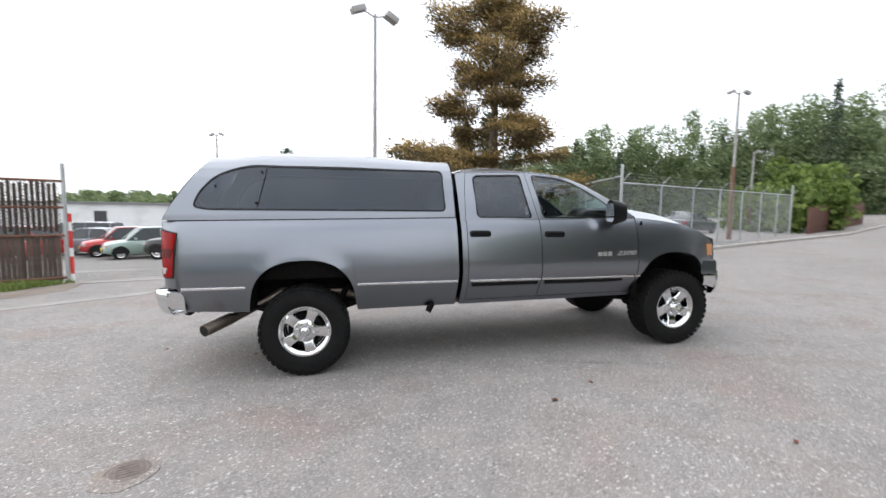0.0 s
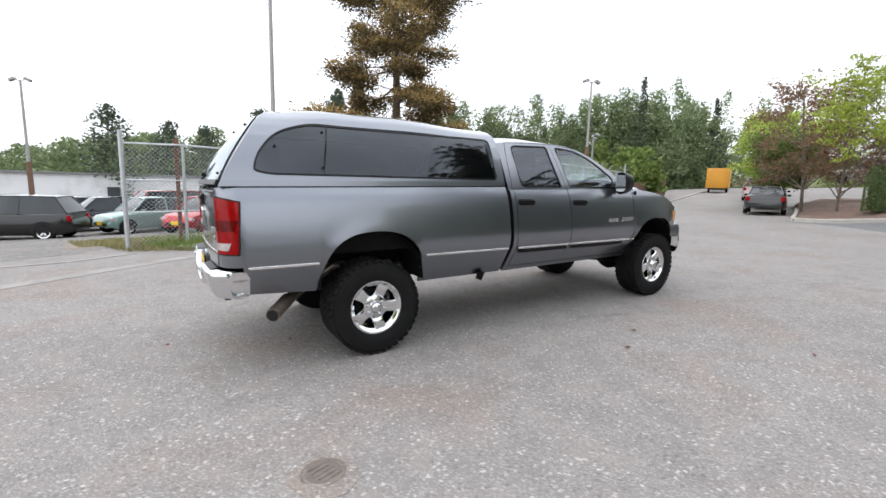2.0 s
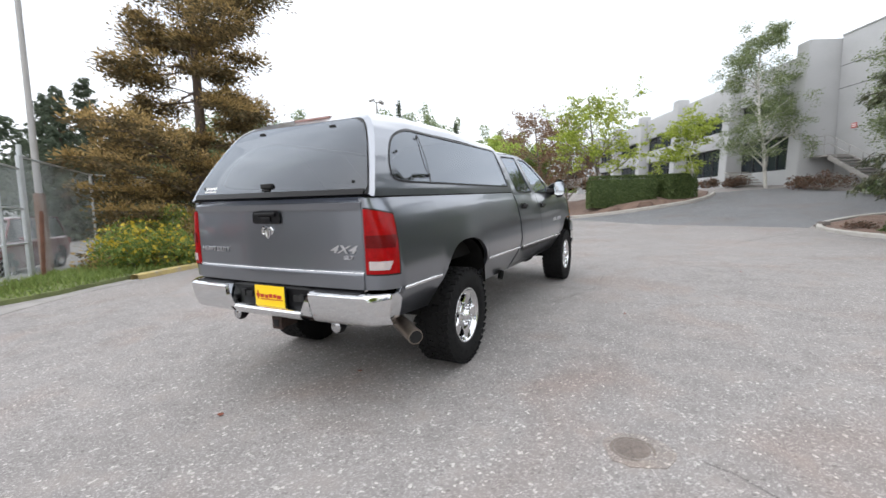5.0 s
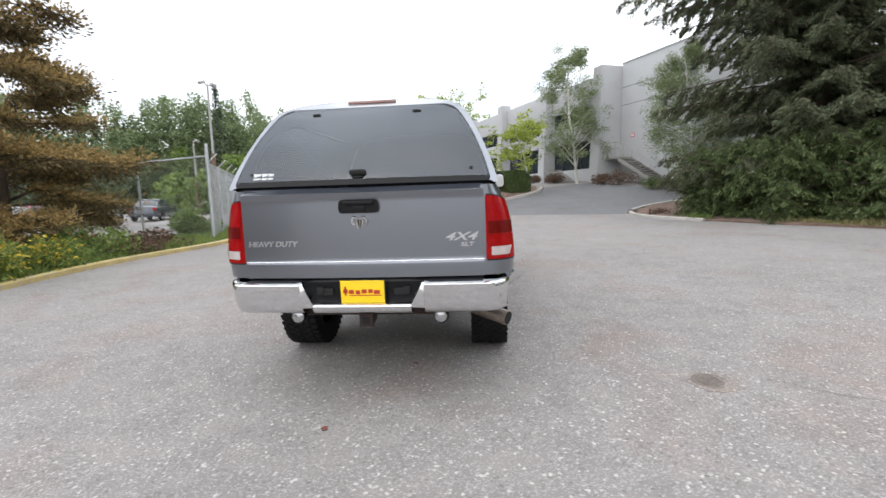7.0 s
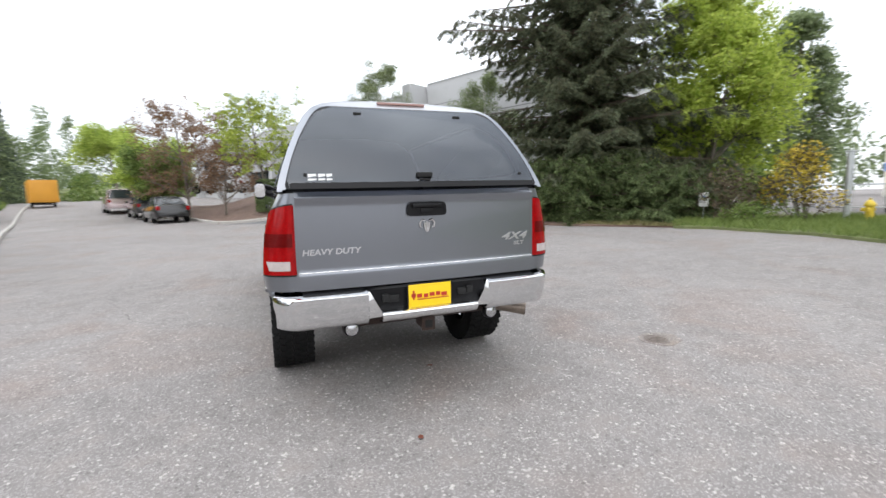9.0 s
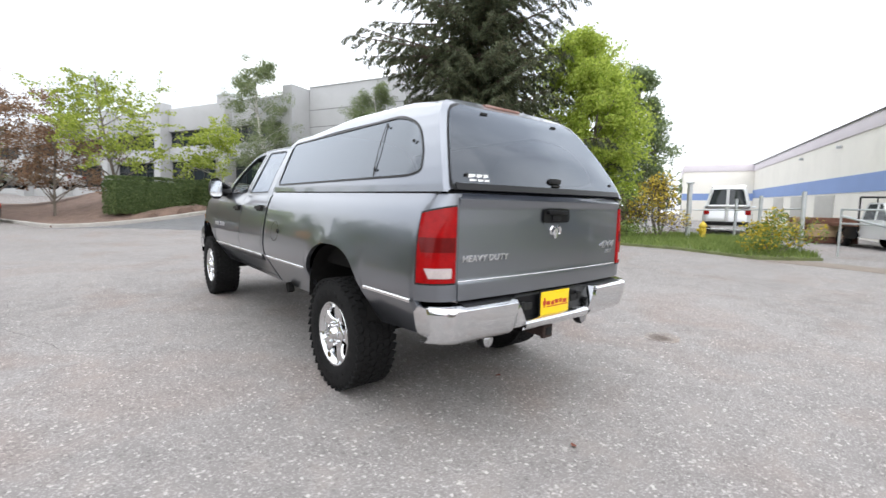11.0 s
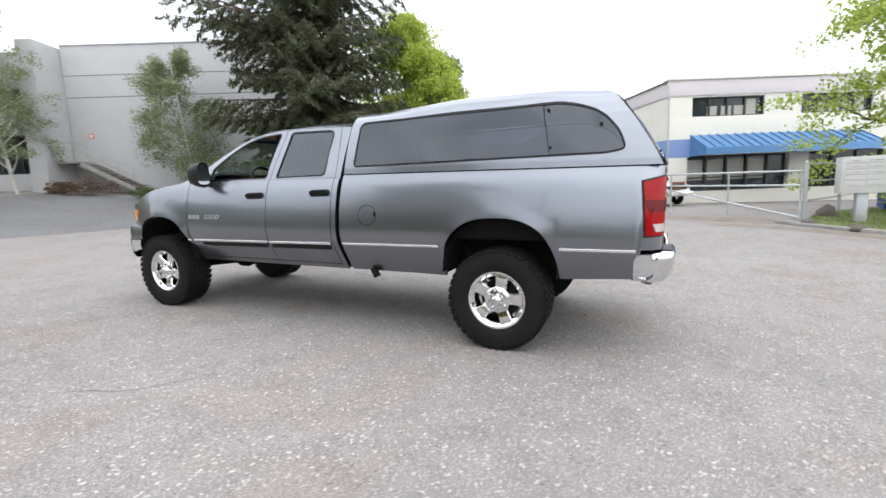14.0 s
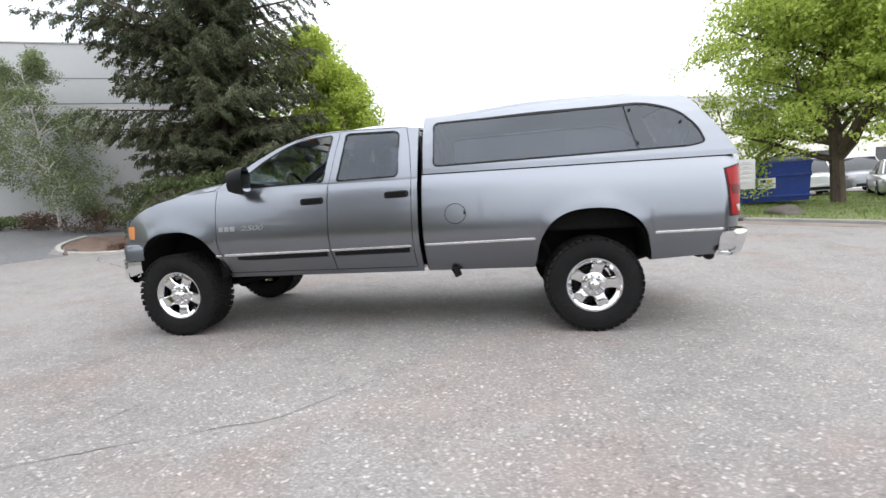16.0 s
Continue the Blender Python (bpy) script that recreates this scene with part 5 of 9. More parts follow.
REAR_WIN = rounded([(1.735, 1.482), (2.335, 1.472), (2.275, 1.925), (2.24, 1.938), (1.78, 1.930), (1.735, 1.90)], [0.05, 0.03, 0.05, 0.05, 0.06, 0.06])
FRONT_WIN = rounded([(2.465, 1.472), (3.30, 1.462), (3.30, 1.585), (3.08, 1.748), (2.85, 1.868), (2.67, 1.915), (2.405, 1.935)], [0.04, 0.02, 0.04, 0.2, 0.2, 0.1, 0.04])
for sg in (1, -1):
    bm = bmesh.new()
    ys = run(1.55, 3.60, 0.0145)
    rows_n = 34
    grid = [[(y, 1.445 + (curve_at(ROOF_EDGE, y) - 1.445) * k / rows_n) for k in range(rows_n + 1)] for y in ys]

    def keep(i, j):
        y = (grid[i][j][0] + grid[i + 1][j][0]) / 2
        z = (grid[i][j][1] + grid[i + 1][j + 1][1]) / 2
        return not (inside(REAR_WIN, y, z) or inside(FRONT_WIN, y, z))
    cut = pierced(grid, keep, (REAR_WIN, FRONT_WIN))
    sheet(bm, [[(sg * cab_x(y, z), y, z) for y, z in row] for row in cut], keep)
    bmesh.ops.delete(bm, geom=[v for v in bm.verts if not v.link_faces], context="VERTS")
    lipped(bm, (-sg * 0.03, 0, 0))
    frame_ob = part("cab_side", bm, M_PAINT, pickup)
    for nm, poly, mt, lab in (("rear_window", REAR_WIN, M_TINT, "dark tinted rear door window"), ("front_window", FRONT_WIN, M_CLEAR, "clear front door window")):
        bm = bmesh.new()
        put = lambda y, z, o=0.003: (sg * (cab_x(y, z) + o), y, z)
        outer, mid, inner = shrunk(poly, -0.003), shrunk(poly, 0.003), shrunk(poly, 0.010)
        band(bm, outer, mid, put)
        band(bm, mid, inner, lambda y, z: put(y, z, 0.005))
        band(bm, inner, shrunk(poly, 0.011), lambda y, z: put(y, z, -0.02))
        bmesh.ops.remove_doubles(bm, verts=bm.verts[:], dist=0.0005)
        bmesh.ops.recalc_face_normals(bm, faces=bm.faces[:])
        seal = part("window_seal", bm, M_BLACK, frame_ob, "black window seal")
        if nm == "front_window" and sg < 0:
            continue  # the driver's window is wound down
        bm = bmesh.new()
        filled(bm, shrunk(poly, 0.007), lambda y, z: put(y, z, -0.006))
        facing(bm, (sg, 0, 0.3))
        part(nm, bm, mt, frame_ob, lab).visible_shadow = mt is M_TINT
    # door shuts beside the windows
    bm = bmesh.new()
    for pts in ([(2.408, 1.45), (2.372, 1.70), (2.335, 1.95)], [(1.604, 1.45), (1.63, 1.75), (1.665, 1.955)], [(1.665, 1.955), (2.1, 1.966), (2.4, 1.962), (2.6, 1.944), (2.8, 1.900)]):
        dense = []
        for a, b in zip(pts, pts[1:]):
            dense += [(a[0] + (b[0] - a[0]) * k / 6, a[1] + (b[1] - a[1]) * k / 6) for k in range(7)]
        tube(bm, [(sg * (cab_x(y, z) - 0.0015), y, z) for y, z in dense], 0.0035, 5)
    part("door_shut_line", bm, M_GAP, frame_ob)

# roof
bm = bmesh.new()
rows = []
for y in run(1.55, 2.86, 0.05):
    ze = curve_at(ROOF_EDGE, y)
    xe = cab_x(y, ze)
    crown = 0.085 * smooth(2.70, 2.0, y) * (0.40 + 0.60 * smooth(1.5, 1.9, y))
    yy = y
    rows.append([(xe * u, yy, ze + crown * (1 - abs(u) ** 2.6)) for u in [k / 14 for k in range(-14, 15)]])
sheet(bm, rows)
lipped(bm, (0, 0, -0.02))
roof = part("cab_roof", bm, M_PAINT, pickup)
# amber marker lamps along the roof's front
for u in (-0.72, -0.12, 0.0, 0.12, 0.72):
    bm = bmesh.new()
    y = 2.74
    ze = curve_at(ROOF_EDGE, y)
    xe = cab_x(y, ze)
    z = ze + 0.085 * smooth(2.70, 2.0, y) * (1 - abs(u) ** 2.6)
    lathe(bm, [(0.052, z - 0.008), (0.050, z + 0.012), (0.036, z + 0.026), (0.0, z + 0.030)], 12, "Z")
    bmesh.ops.scale(bm, vec=(0.9, 1.5, 1), verts=bm.verts[:])
    bmesh.ops.translate(bm, vec=(xe * u, y + 0.05 * (1 - u * u), 0), verts=bm.verts[:])
    part("marker_lamp", bm, M_AMBER, roof, "amber roof marker lamp")
# windscreen and its base
bm = bmesh.new()
rows = []
for k in range(11):
    t = k / 10
    y = 2.86 + (3.585 - 2.86) * t
    ze = curve_at(ROOF_EDGE, y)
    xe = cab_x(y, ze) - 0.05
    bow = 0.01 + 0.29 * t
    rows.append([(xe * u, y + bow * (1 - abs(u) ** 2.2), ze + 0.03 * (1 - t) * (1 - u * u)) for u in [j / 12 for j in range(-12, 13)]])
sheet(bm, rows)
facing(bm, (0, 1, 1))
part("windscreen", bm, M_CLEAR, pickup, "clear curved windscreen").visible_shadow = False
for sg in (1, -1):
    bm = bmesh.new()
    rows = []
    for k in range(15):
        t = k / 14
        y = 2.84 + (3.60 - 2.84) * t
        ze = curve_at(ROOF_EDGE, y)
        xe = cab_x(y, ze)
        bow = 0.085 + 0.22 * t
        rows.append([(sg * xe, y, ze), (sg * (xe - 0.02), y + 0.012, ze + 0.006), (sg * (xe - 0.06), y + bow * 0.17, ze + 0.002)])
    sheet(bm, rows)
    lipped(bm, (0, -0.02, -0.01))
    part("windscreen_pillar", bm, M_PAINT, pickup)
# back of the cab
zz = [0.58] + [0.60 + 0.05 * k for k in range(17)] + [1.45 + 0.04 * k for k in range(13)]
half = lambda z: (body_x(1.6, z) - 0.03 if z < 1.44 else cab_x(1.56, z) - 0.012)
outline = [(half(z), z) for z in zz]
outline += [(-x, z) for x, z in reversed(outline)]
bm = bmesh.new()
filled(bm, outline, lambda x, z: (x, 1.572, z))
thicken(bm, 0.01)
part("cab_back_wall", bm, M_PAINT, pickup)
bm = bmesh.new()
box(bm, (0, 1.56, 1.68), (1.12, 0.012, 0.40), 0.004)
part("back_window", bm, M_CARGLASS, pickup, "dark back window")
# added black sheet that stands in for the deep shade between cab and bed
bm = bmesh.new()
filled(bm, [(x * 0.92, min(z, 1.90)) for x, z in outline], lambda x, z: (x, 1.528, z))
thicken(bm, 0.02)
part("gap_shade_panel", bm, M_GAP, pickup, "black panel standing in for the deep shade between cab and bed")

# hood, nose, grille, lights, bumper
bm = bmesh.new()
rows = []
for y in run(3.60, 4.66, 0.05):
    t = (y - 3.6) / 1.06
    ze = wing_top(y) + 0.006
    zc = ze + 0.105 - 0.035 * t
    xe = min(body_x(y, 1.36) - 0.03, 0.885) - 0.02 * t
    row = []
    for k in range(-16, 17):
        u = k / 16
        ridge = smooth(0.86, 0.55, abs(u))
        row.append((xe * u, y + 0.16 * (1 - u * u) * t, ze + (zc - ze) * ridge + 0.012 * (1 - u * u)))
    rows.append(row)
rows.append([(x * 0.985, y + 0.02, z - 0.06) for x, y, z in rows[-1]])
sheet(bm, rows)
lipped(bm, (0, 0, -0.03))
part("hood", bm, M_PAINT, pickup)
bm = bmesh.new()
rows = []
for k in range(-12, 13):
    u = k / 12
    x, y = 0.86 * u, 4.66 + 0.17 * (1 - u * u)
    rows.append([(x, y - 0.05, 1.29 - 0.07 * abs(u)), (x, y + 0.01, 1.20), (x, y + 0.03, 1.0), (x, y + 0.02, 0.86)])
sheet(bm, rows)
lipped(bm, (0, -0.03, 0))
nose = part("nose_panel", bm, M_PAINT, pickup)
bm = bmesh.new()
for k in range(-9, 10):
    u = k / 12 * 0.8
    rod(bm, (0.86 * u, 4.70 + 0.17 * (1 - u * u), 0.92), (0.86 * u, 4.70 + 0.17 * (1 - u * u), 1.22), 0.012, n=6)
for z in (0.91, 1.07, 1.23):
    tube(bm, [(0.86 * u, 4.705 + 0.17 * (1 - u * u), z) for u in [j / 10 * 0.62 for j in range(-10, 11)]], 0.022, 6)
part("grille", bm, M_CHROME, nose, "chrome cross-bar grille")
for sg in (1, -1):
    bm = bmesh.new()
    rows = []
    for q in range(6):
        z = 1.015 + (1.145 - 1.015) * q / 5
        row = []
        for k in range(9):
            t = k / 8
            y = 4.52 + 0.20 * t ** 0.7
            x = body_x(4.52, 1.05) + 0.006 - 0.30 * t**1.7
            row.append((sg * x, y + 0.01, z))
        rows.append(row)
    sheet(bm, rows)
    rx = bmesh.ops.extrude_edge_only(bm, edges=[e for e in bm.edges if e.is_boundary])
    for v in rx["geom"]:
        if isinstance(v, bmesh.types.BMVert):
            v.co.x -= sg * 0.03
            v.co.y -= 0.03
    bmesh.ops.recalc_face_normals(bm, faces=bm.faces[:])
    part("headlight", bm, [M_AMBER], pickup, "amber turn lens beside the headlight")
    bm = bmesh.new()
    box(bm, (sg * 0.67, 4.735, 1.05), (0.22, 0.04, 0.17), 0.02)
    part("headlight", bm, M_WHITELENS, pickup, "clear headlight lens")

bm = bmesh.new()
rows = []
for k in range(-20, 21):
    u = k / 20
    x = 0.985 * u
    y = 4.90 - 0.17 * abs(u) ** 3 - 0.10 * max(0, abs(u) - 0.85) / 0.15
    rows.append([(x, y - 0.10, 0.80), (x, y, 0.795), (x, y + 0.012, 0.72), (x, y, 0.62), (x, y - 0.05, 0.575), (x, y - 0.12, 0.575)])
sheet(bm, rows)
for sg in (1, -1):
    rows = []
    for k in range(8):
        t = k / 7
        y = 4.635 - 0.16 * t
        rows.append([(sg * 0.955, y, 0.798), (sg * 0.985, y, 0.79), (sg * 0.990, y, 0.72), (sg * 0.978, y, 0.62 + 0.05 * t), (sg * 0.94, y, 0.60 + 0.05 * t)])
    sheet(bm, rows)
lipped(bm, (0, -0.03, 0))
bump = part("front_bumper", bm, M_CHROME, pickup, "chrome front bumper")
bm = bmesh.new()
rows = []
for k in range(-20, 21):
    u = k / 20
    x = 0.975 * u
    y = 4.88 - 0.17 * abs(u) ** 3 - 0.12 * max(0, abs(u) - 0.85) / 0.15
    rows.append([(x, y - 0.16, 0.945), (x, y - 0.02, 0.94), (x, y + 0.005, 0.90), (x, y, 0.80)])
sheet(bm, rows)
for sg in (1, -1):
    rows = []
    for k in range(8):
        y = 4.62 - 0.18 * k / 7
        rows.append([(sg * 0.90, y, 0.965), (sg * 0.965, y, 0.955), (sg * 0.982, y, 0.90), (sg * 0.982, y, 0.80)])
    sheet(bm, rows)
lipped(bm, (0, -0.03, 0))
part("bumper_cover", bm, M_PAINT, bump, "grey upper bumper cover")
bm = bmesh.new()
box(bm, (0, 4.66, 0.58), (1.5, 0.18, 0.08), 0.03)
part("air_dam", bm, M_BLACK, bump, "black lower air dam")

# mirrors
for sg in (1, -1):
    bm = bmesh.new()
    ring_pts = []
    rows = []
    for k in range(9):
        t = k / 8
        y = 3.315 - 0.17 * t
        sx = 0.078 * (0.50 + 0.45 * math.sin(math.pi * min(1, 0.25 + 0.75 * t) * 0.5))
        sz = 0.138 * (0.55 + 0.40 * math.sin(math.pi * min(1, 0.2 + 0.8 * t) * 0.5))
        rows.append([(sg * (1.075 + sx * math.copysign(abs(math.cos(a)) ** 0.75, math.cos(a))), y, 1.522 + sz * math.copysign(abs(math.sin(a)) ** 0.75, math.sin(a))) for a in [2 * math.pi * j / 20 for j in range(21)]])
    sheet(bm, rows)
    bmesh.ops.remove_doubles(bm, verts=bm.verts[:], dist=0.0005)
    bmesh.ops.holes_fill(bm, edges=[e for e in bm.edges if e.is_boundary], sides=0)
    bmesh.ops.recalc_face_normals(bm, faces=bm.faces[:])
    mir = part("door_mirror", bm, M_BLACK, pickup, "black door mirror housing")
    bm = bmesh.new()
    poly = rounded([(-0.070, -0.098), (0.070, -0.098), (0.070, 0.098), (-0.070, 0.098)], 0.05)
    filled(bm, poly, lambda u, v: (sg * (1.075 + u), 3.1435, 1.522 + v))
    part("mirror_glass", bm, M_CHROME, mir, "mirror glass")
    bm = bmesh.new()
    tube(bm, [(sg * 0.86, 3.30, 1.475), (sg * 0.95, 3.31, 1.478), (sg * 1.02, 3.29, 1.50)], [0.06, 0.055, 0.05], 8)
    tube(bm, [(sg * 0.86, 3.36, 1.50), (sg * 0.95, 3.33, 1.56), (sg * 1.02, 3.29, 1.58)], [0.05, 0.045, 0.04], 8)
    part("mirror_arm", bm, M_BLACK, mir)

# interior
bm = bmesh.new()
box(bm, (0, 2.55, 0.80), (1.76, 1.95, 0.08), 0.02)
for sg in (1, -1):
    box(bm, (sg * 0.845, 2.55, 1.08), (0.04, 1.95, 0.62), 0.01)
part("cabin_floor", bm, M_UNDER, pickup, "dark cabin trim")
bm = bmesh.new()
rows = []
for k in range(9):
    x = -0.84 + 1.68 * k / 8
    rows.append([(x, 3.08, 1.10), (x, 3.06, 1.33), (x, 3.12, 1.43), (x, 3.30, 1.465), (x, 3.62, 1.455), (x, 3.66, 1.1)])
sheet(bm, rows)
part("dashboard", bm, M_BLACK, pickup, "dark dashboard")
bm = bmesh.new()
lathe(bm, [(0.185 + 0.018 * math.cos(a), 0.018 * math.sin(a)) for a in [2 * math.pi * k / 10 for k in range(11)]], 28, "Y")
for a in (0.2, math.pi - 0.2, -math.pi / 2):
    rod(bm, (0, 0.02, 0), (0.18 * math.cos(a), 0, 0.18 * math.sin(a)), 0.018, n=6)
lathe(bm, [(0.0, -0.02), (0.06, -0.01), (0.065, 0.03), (0.0, 0.05)], 14, "Y")
rod(bm, (0, 0.03, 0), (0, 0.25, 0), 0.03)
bmesh.ops.transform(bm, matrix=Matrix.Translation((-0.42, 2.95, 1.44)) @ Matrix.Rotation(radians(-22), 4, "X"), verts=bm.verts[:])
part("steering_wheel", bm, M_BLACK, pickup, "black steering wheel")
for x in (-0.42, 0.42):
    bm = bmesh.new()
    box(bm, (x, 2.58, 1.02), (0.52, 0.52, 0.20), 0.06)
    seat = part("front_seat", bm, M_SEAT, pickup, "grey cloth front seat")
    bm = bmesh.new()
    box(bm, (0, 0, 0.33), (0.50, 0.16, 0.66), 0.06, pose(x, 2.33, 1.05, 12, 0, 0))
    part("backrest", bm, M_SEAT, seat)
    bm = bmesh.new()
    box(bm, (0, 0, 0.76), (0.28, 0.12, 0.20), 0.05, pose(x, 2.33, 1.05, 10, 0, 0))
    part("headrest", bm, M_SEAT, seat)
bm = bmesh.new()
box(bm, (0, 1.90, 1.02), (1.55, 0.46, 0.18), 0.06)
bench = part("rear_bench", bm, M_SEAT, pickup, "grey cloth rear bench")
bm = bmesh.new()
box(bm, (0, 1.68, 1.36), (1.50, 0.14, 0.56), 0.05)
part("backrest", bm, M_SEAT, bench)
bm = bmesh.new()
box(bm, (0, 2.05, 1.945), (1.10, 0.85, 0.02), 0.005)
part("headliner", bm, M_BEIGE, pickup, "pale headliner")
bm = bmesh.new()
box(bm, (0, 2.98, 1.80), (0.25, 0.03, 0.07), 0.015)
rod(bm, (0, 2.98, 1.83), (0, 3.03, 1.92), 0.012)
part("rear_view_mirror", bm, M_BLACK, pickup)

# ---- canopy over the bed ----
CAP_SIDE = [(1.488, 0.906), (1.53, 0.898), (1.62, 0.868), (1.74, 0.820), (1.86, 0.762), (1.93, 0.716), (1.985, 0.655), (2.020, 0.575), (2.042, 0.47), (2.055, 0.33), (2.062, 0.17), (2.065, 0.0)]
CAP_FRONT = 1.490


def cap_x(z):
    return curve_at(CAP_SIDE, z)


def lift(y, z):
    """The canopy's roof rises a little towards the back."""
    z += 0.07 * max(0.0, z - 1.49)
    return z + 0.062 * smooth(1.40, 0.35, y) * (0.4 + 0.6 * smooth(-0.78, -0.30, y)) * smooth(1.88, 2.10, z)


def cap_rear(z):
    """Where the canopy ends over its height."""
    return soft_at([(1.49, -1.165), (1.62, -1.095), (1.80, -0.975), (1.93, -0.875), (2.0, -0.80), (2.045, -0.70), (2.065, -0.62)], z) - 0.02


CAP_WIN = rounded([(1.395, 1.545), (-0.82, 1.575), (-0.94, 1.60), (-0.90, 1.72), (-0.76, 1.88), (-0.52, 1.945), (1.395, 1.935)], [0.05, 0.08, 0.04, 0.15, 0.2, 0.2, 0.06])
prof = []
for (z0, x0), (z1, x1) in zip(CAP_SIDE, CAP_SIDE[1:]):
    n = 7 if z0 < 1.93 else 3
    prof += [(x0 + (x1 - x0) * k / n, z0 + (z1 - z0) * k / n) for k in range(n)]
prof.append((0.0, 2.065))
bm = bmesh.new()
for sg in (1, -1):
    grid = []
    for x, z in prof:
        yr = cap_rear(z)
        grid.append([(CAP_FRONT + (yr - CAP_FRONT) * k / 130, z) for k in range(131)])

    def keep(i, j):
        y, z = (grid[i][j][0] + grid[i + 1][j + 1][0]) / 2, (grid[i][j][1] + grid[i + 1][j][1]) / 2
        return not inside(CAP_WIN, y, z)
    cut = pierced(grid, keep, (CAP_WIN,))
    sheet(bm, [[(sg * (cap_x(z) if z < 2.06 else prof[i][0]), y, lift(y, z)) for y, z in row] for i, row in enumerate(cut)], keep)
bmesh.ops.remove_doubles(bm, verts=bm.verts[:], dist=0.0005)
bmesh.ops.delete(bm, geom=[v for v in bm.verts if not v.link_faces], context="VERTS")
lipped(bm, (0, 0, 0), 0.03)
canopy = part("canopy", bm, M_PAINT, pickup, "grey metallic canopy with tinted windows", angle=28)
for sg in (1, -1):
    put = lambda y, z, o=0.003: (sg * (cap_x(z) + o), y, lift(y, z))
    bm = bmesh.new()
    band(bm, shrunk(CAP_WIN, -0.004), shrunk(CAP_WIN, 0.010), put)
    band(bm, shrunk(CAP_WIN, 0.010), shrunk(CAP_WIN, 0.014), lambda y, z: put(y, z, -0.012))
    bmesh.ops.recalc_face_normals(bm, faces=bm.faces[:])
    seal = part("window_seal", bm, M_BLACK, canopy, "black window seal")
    bm = bmesh.new()
    n_u, n_v = 40, 8
    filled(bm, shrunk(CAP_WIN, 0.008), lambda y, z: put(y, z, -0.003))
    facing(bm, (sg, 0, 0.3))
    win = part("side_window", bm, M_TINT, canopy, "dark tinted canopy side window")
    bm = bmesh.new()
    tube(bm, [put(-0.40 + 0.014 * k, 1.565 + 0.36 * k / 6, -0.001) for k in range(7)], 0.003, 5)
    part("pane_joint", bm, M_GAP, win)
    for y, z in ((-0.36, 1.90), (-0.40, 1.63), (-0.76, 1.78)):
        bm = bmesh.new()
        c = put(y, z, 0.004)
        lathe(bm, [(0.0, c[0] + sg * 0.005), (0.011, c[0] + sg * 0.004), (0.012, c[0] - sg * 0.002)], 8, "X")
        bmesh.ops.translate(bm, vec=(0, y, lift(y, z)), verts=bm.verts[:])
        part("catch", bm, M_GAP, win)
    # inside struts seen through the panes
    bm = bmesh.new()
    rod(bm, (sg * 0.80, 0.95, 1.55), (sg * 0.77, 0.55, 1.60), 0.010)
    part("prop_rod", bm, M_GAP, canopy)

# the canopy's front wall and rear frame
bm = bmesh.new()
ring = [(x, z) for x, z in prof]
loop = [(x, z) for x, z in ring] + [(-x, z) for x, z in reversed(ring[:-1])]
outer = loop
inner = [(x * 0.80, 1.49 + (z - 1.49) * 0.80 + 0.06) for x, z in loop]
band(bm, outer, inner, lambda x, z: (x, CAP_FRONT - 0.004, lift(CAP_FRONT, z)))
part("front_wall", bm, M_BLACK, canopy, "dark canopy front wall")
bm = bmesh.new()
filled(bm, inner, lambda x, z: (x, CAP_FRONT - 0.01, lift(CAP_FRONT, z)))
facing(bm, (0, 1, 0))
part("front_window", bm, M_CARGLASS, canopy, "dark canopy front window")


def rear_pt(x, z, off=0.0):
    bow = 0.055 * (1 - min(1, abs(x) / 0.9) ** 2)
    return (x, cap_rear(z) - bow * smooth(2.1, 1.7, z) - off, lift(-0.75, z))


GLASS = rounded([(-0.858, 1.505), (0.858, 1.505), (0.811, 1.66), (0.724, 1.85), (0.612, 1.992), (-0.612, 1.992), (-0.724, 1.85), (-0.811, 1.66)], [0.03, 0.03, 0.2, 0.2, 0.09, 0.09, 0.2, 0.2], 7)
bm = bmesh.new()
# frame round the glass: from the shell's end in to the pane's outline
def pane_edge(x, z):
    """Where the line from the pane's middle to a point crosses the pane's outline."""
    best = (x, z)
    for (a, b), (c, d) in zip(GLASS, GLASS[1:] + GLASS[:1]):
        p, q, ex, ez = x, z - 1.72, c - a, d - b
        det = p * -ez + ex * q
        if abs(det) < 1e-9:
            continue
        k = (a * -ez + ex * (b - 1.72)) / det
        u = (p * (b - 1.72) - q * a) / det
        if k > 0 and -1e-6 <= u <= 1 + 1e-6:
            best = (p * k, 1.72 + q * k)
    return best


vo = [bm.verts.new((x, cap_rear(z), lift(cap_rear(z), z))) for x, z in loop]
vi = [bm.verts.new(rear_pt(*pane_edge(x, z))) for x, z in loop]
for i in range(len(vo) - 1):
    bm.faces.new((vo[i], vo[i + 1], vi[i + 1], vi[i]))
bmesh.ops.recalc_face_normals(bm, faces=bm.faces[:])
if sum(f.normal.y * f.calc_area() for f in bm.faces) > 0:
    bmesh.ops.reverse_faces(bm, faces=bm.faces[:])
part("rear_frame", bm, M_PAINT, canopy, angle=50)
bm = bmesh.new()
rows = []
for q in range(13):
    z = 1.505 + (1.992 - 1.505) * q / 12
    half = max(u for u, v in GLASS if abs(v - z) < 0.06)
    cand = [(v, u) for u, v in GLASS if u > 0]
    cand.sort()
    half = curve_at(cand, z)
    rows.append([rear_pt(half * k / 12, z, 0.012) for k in range(-12, 13)])
sheet(bm, rows)
facing(bm, (0, -1, 0.3))
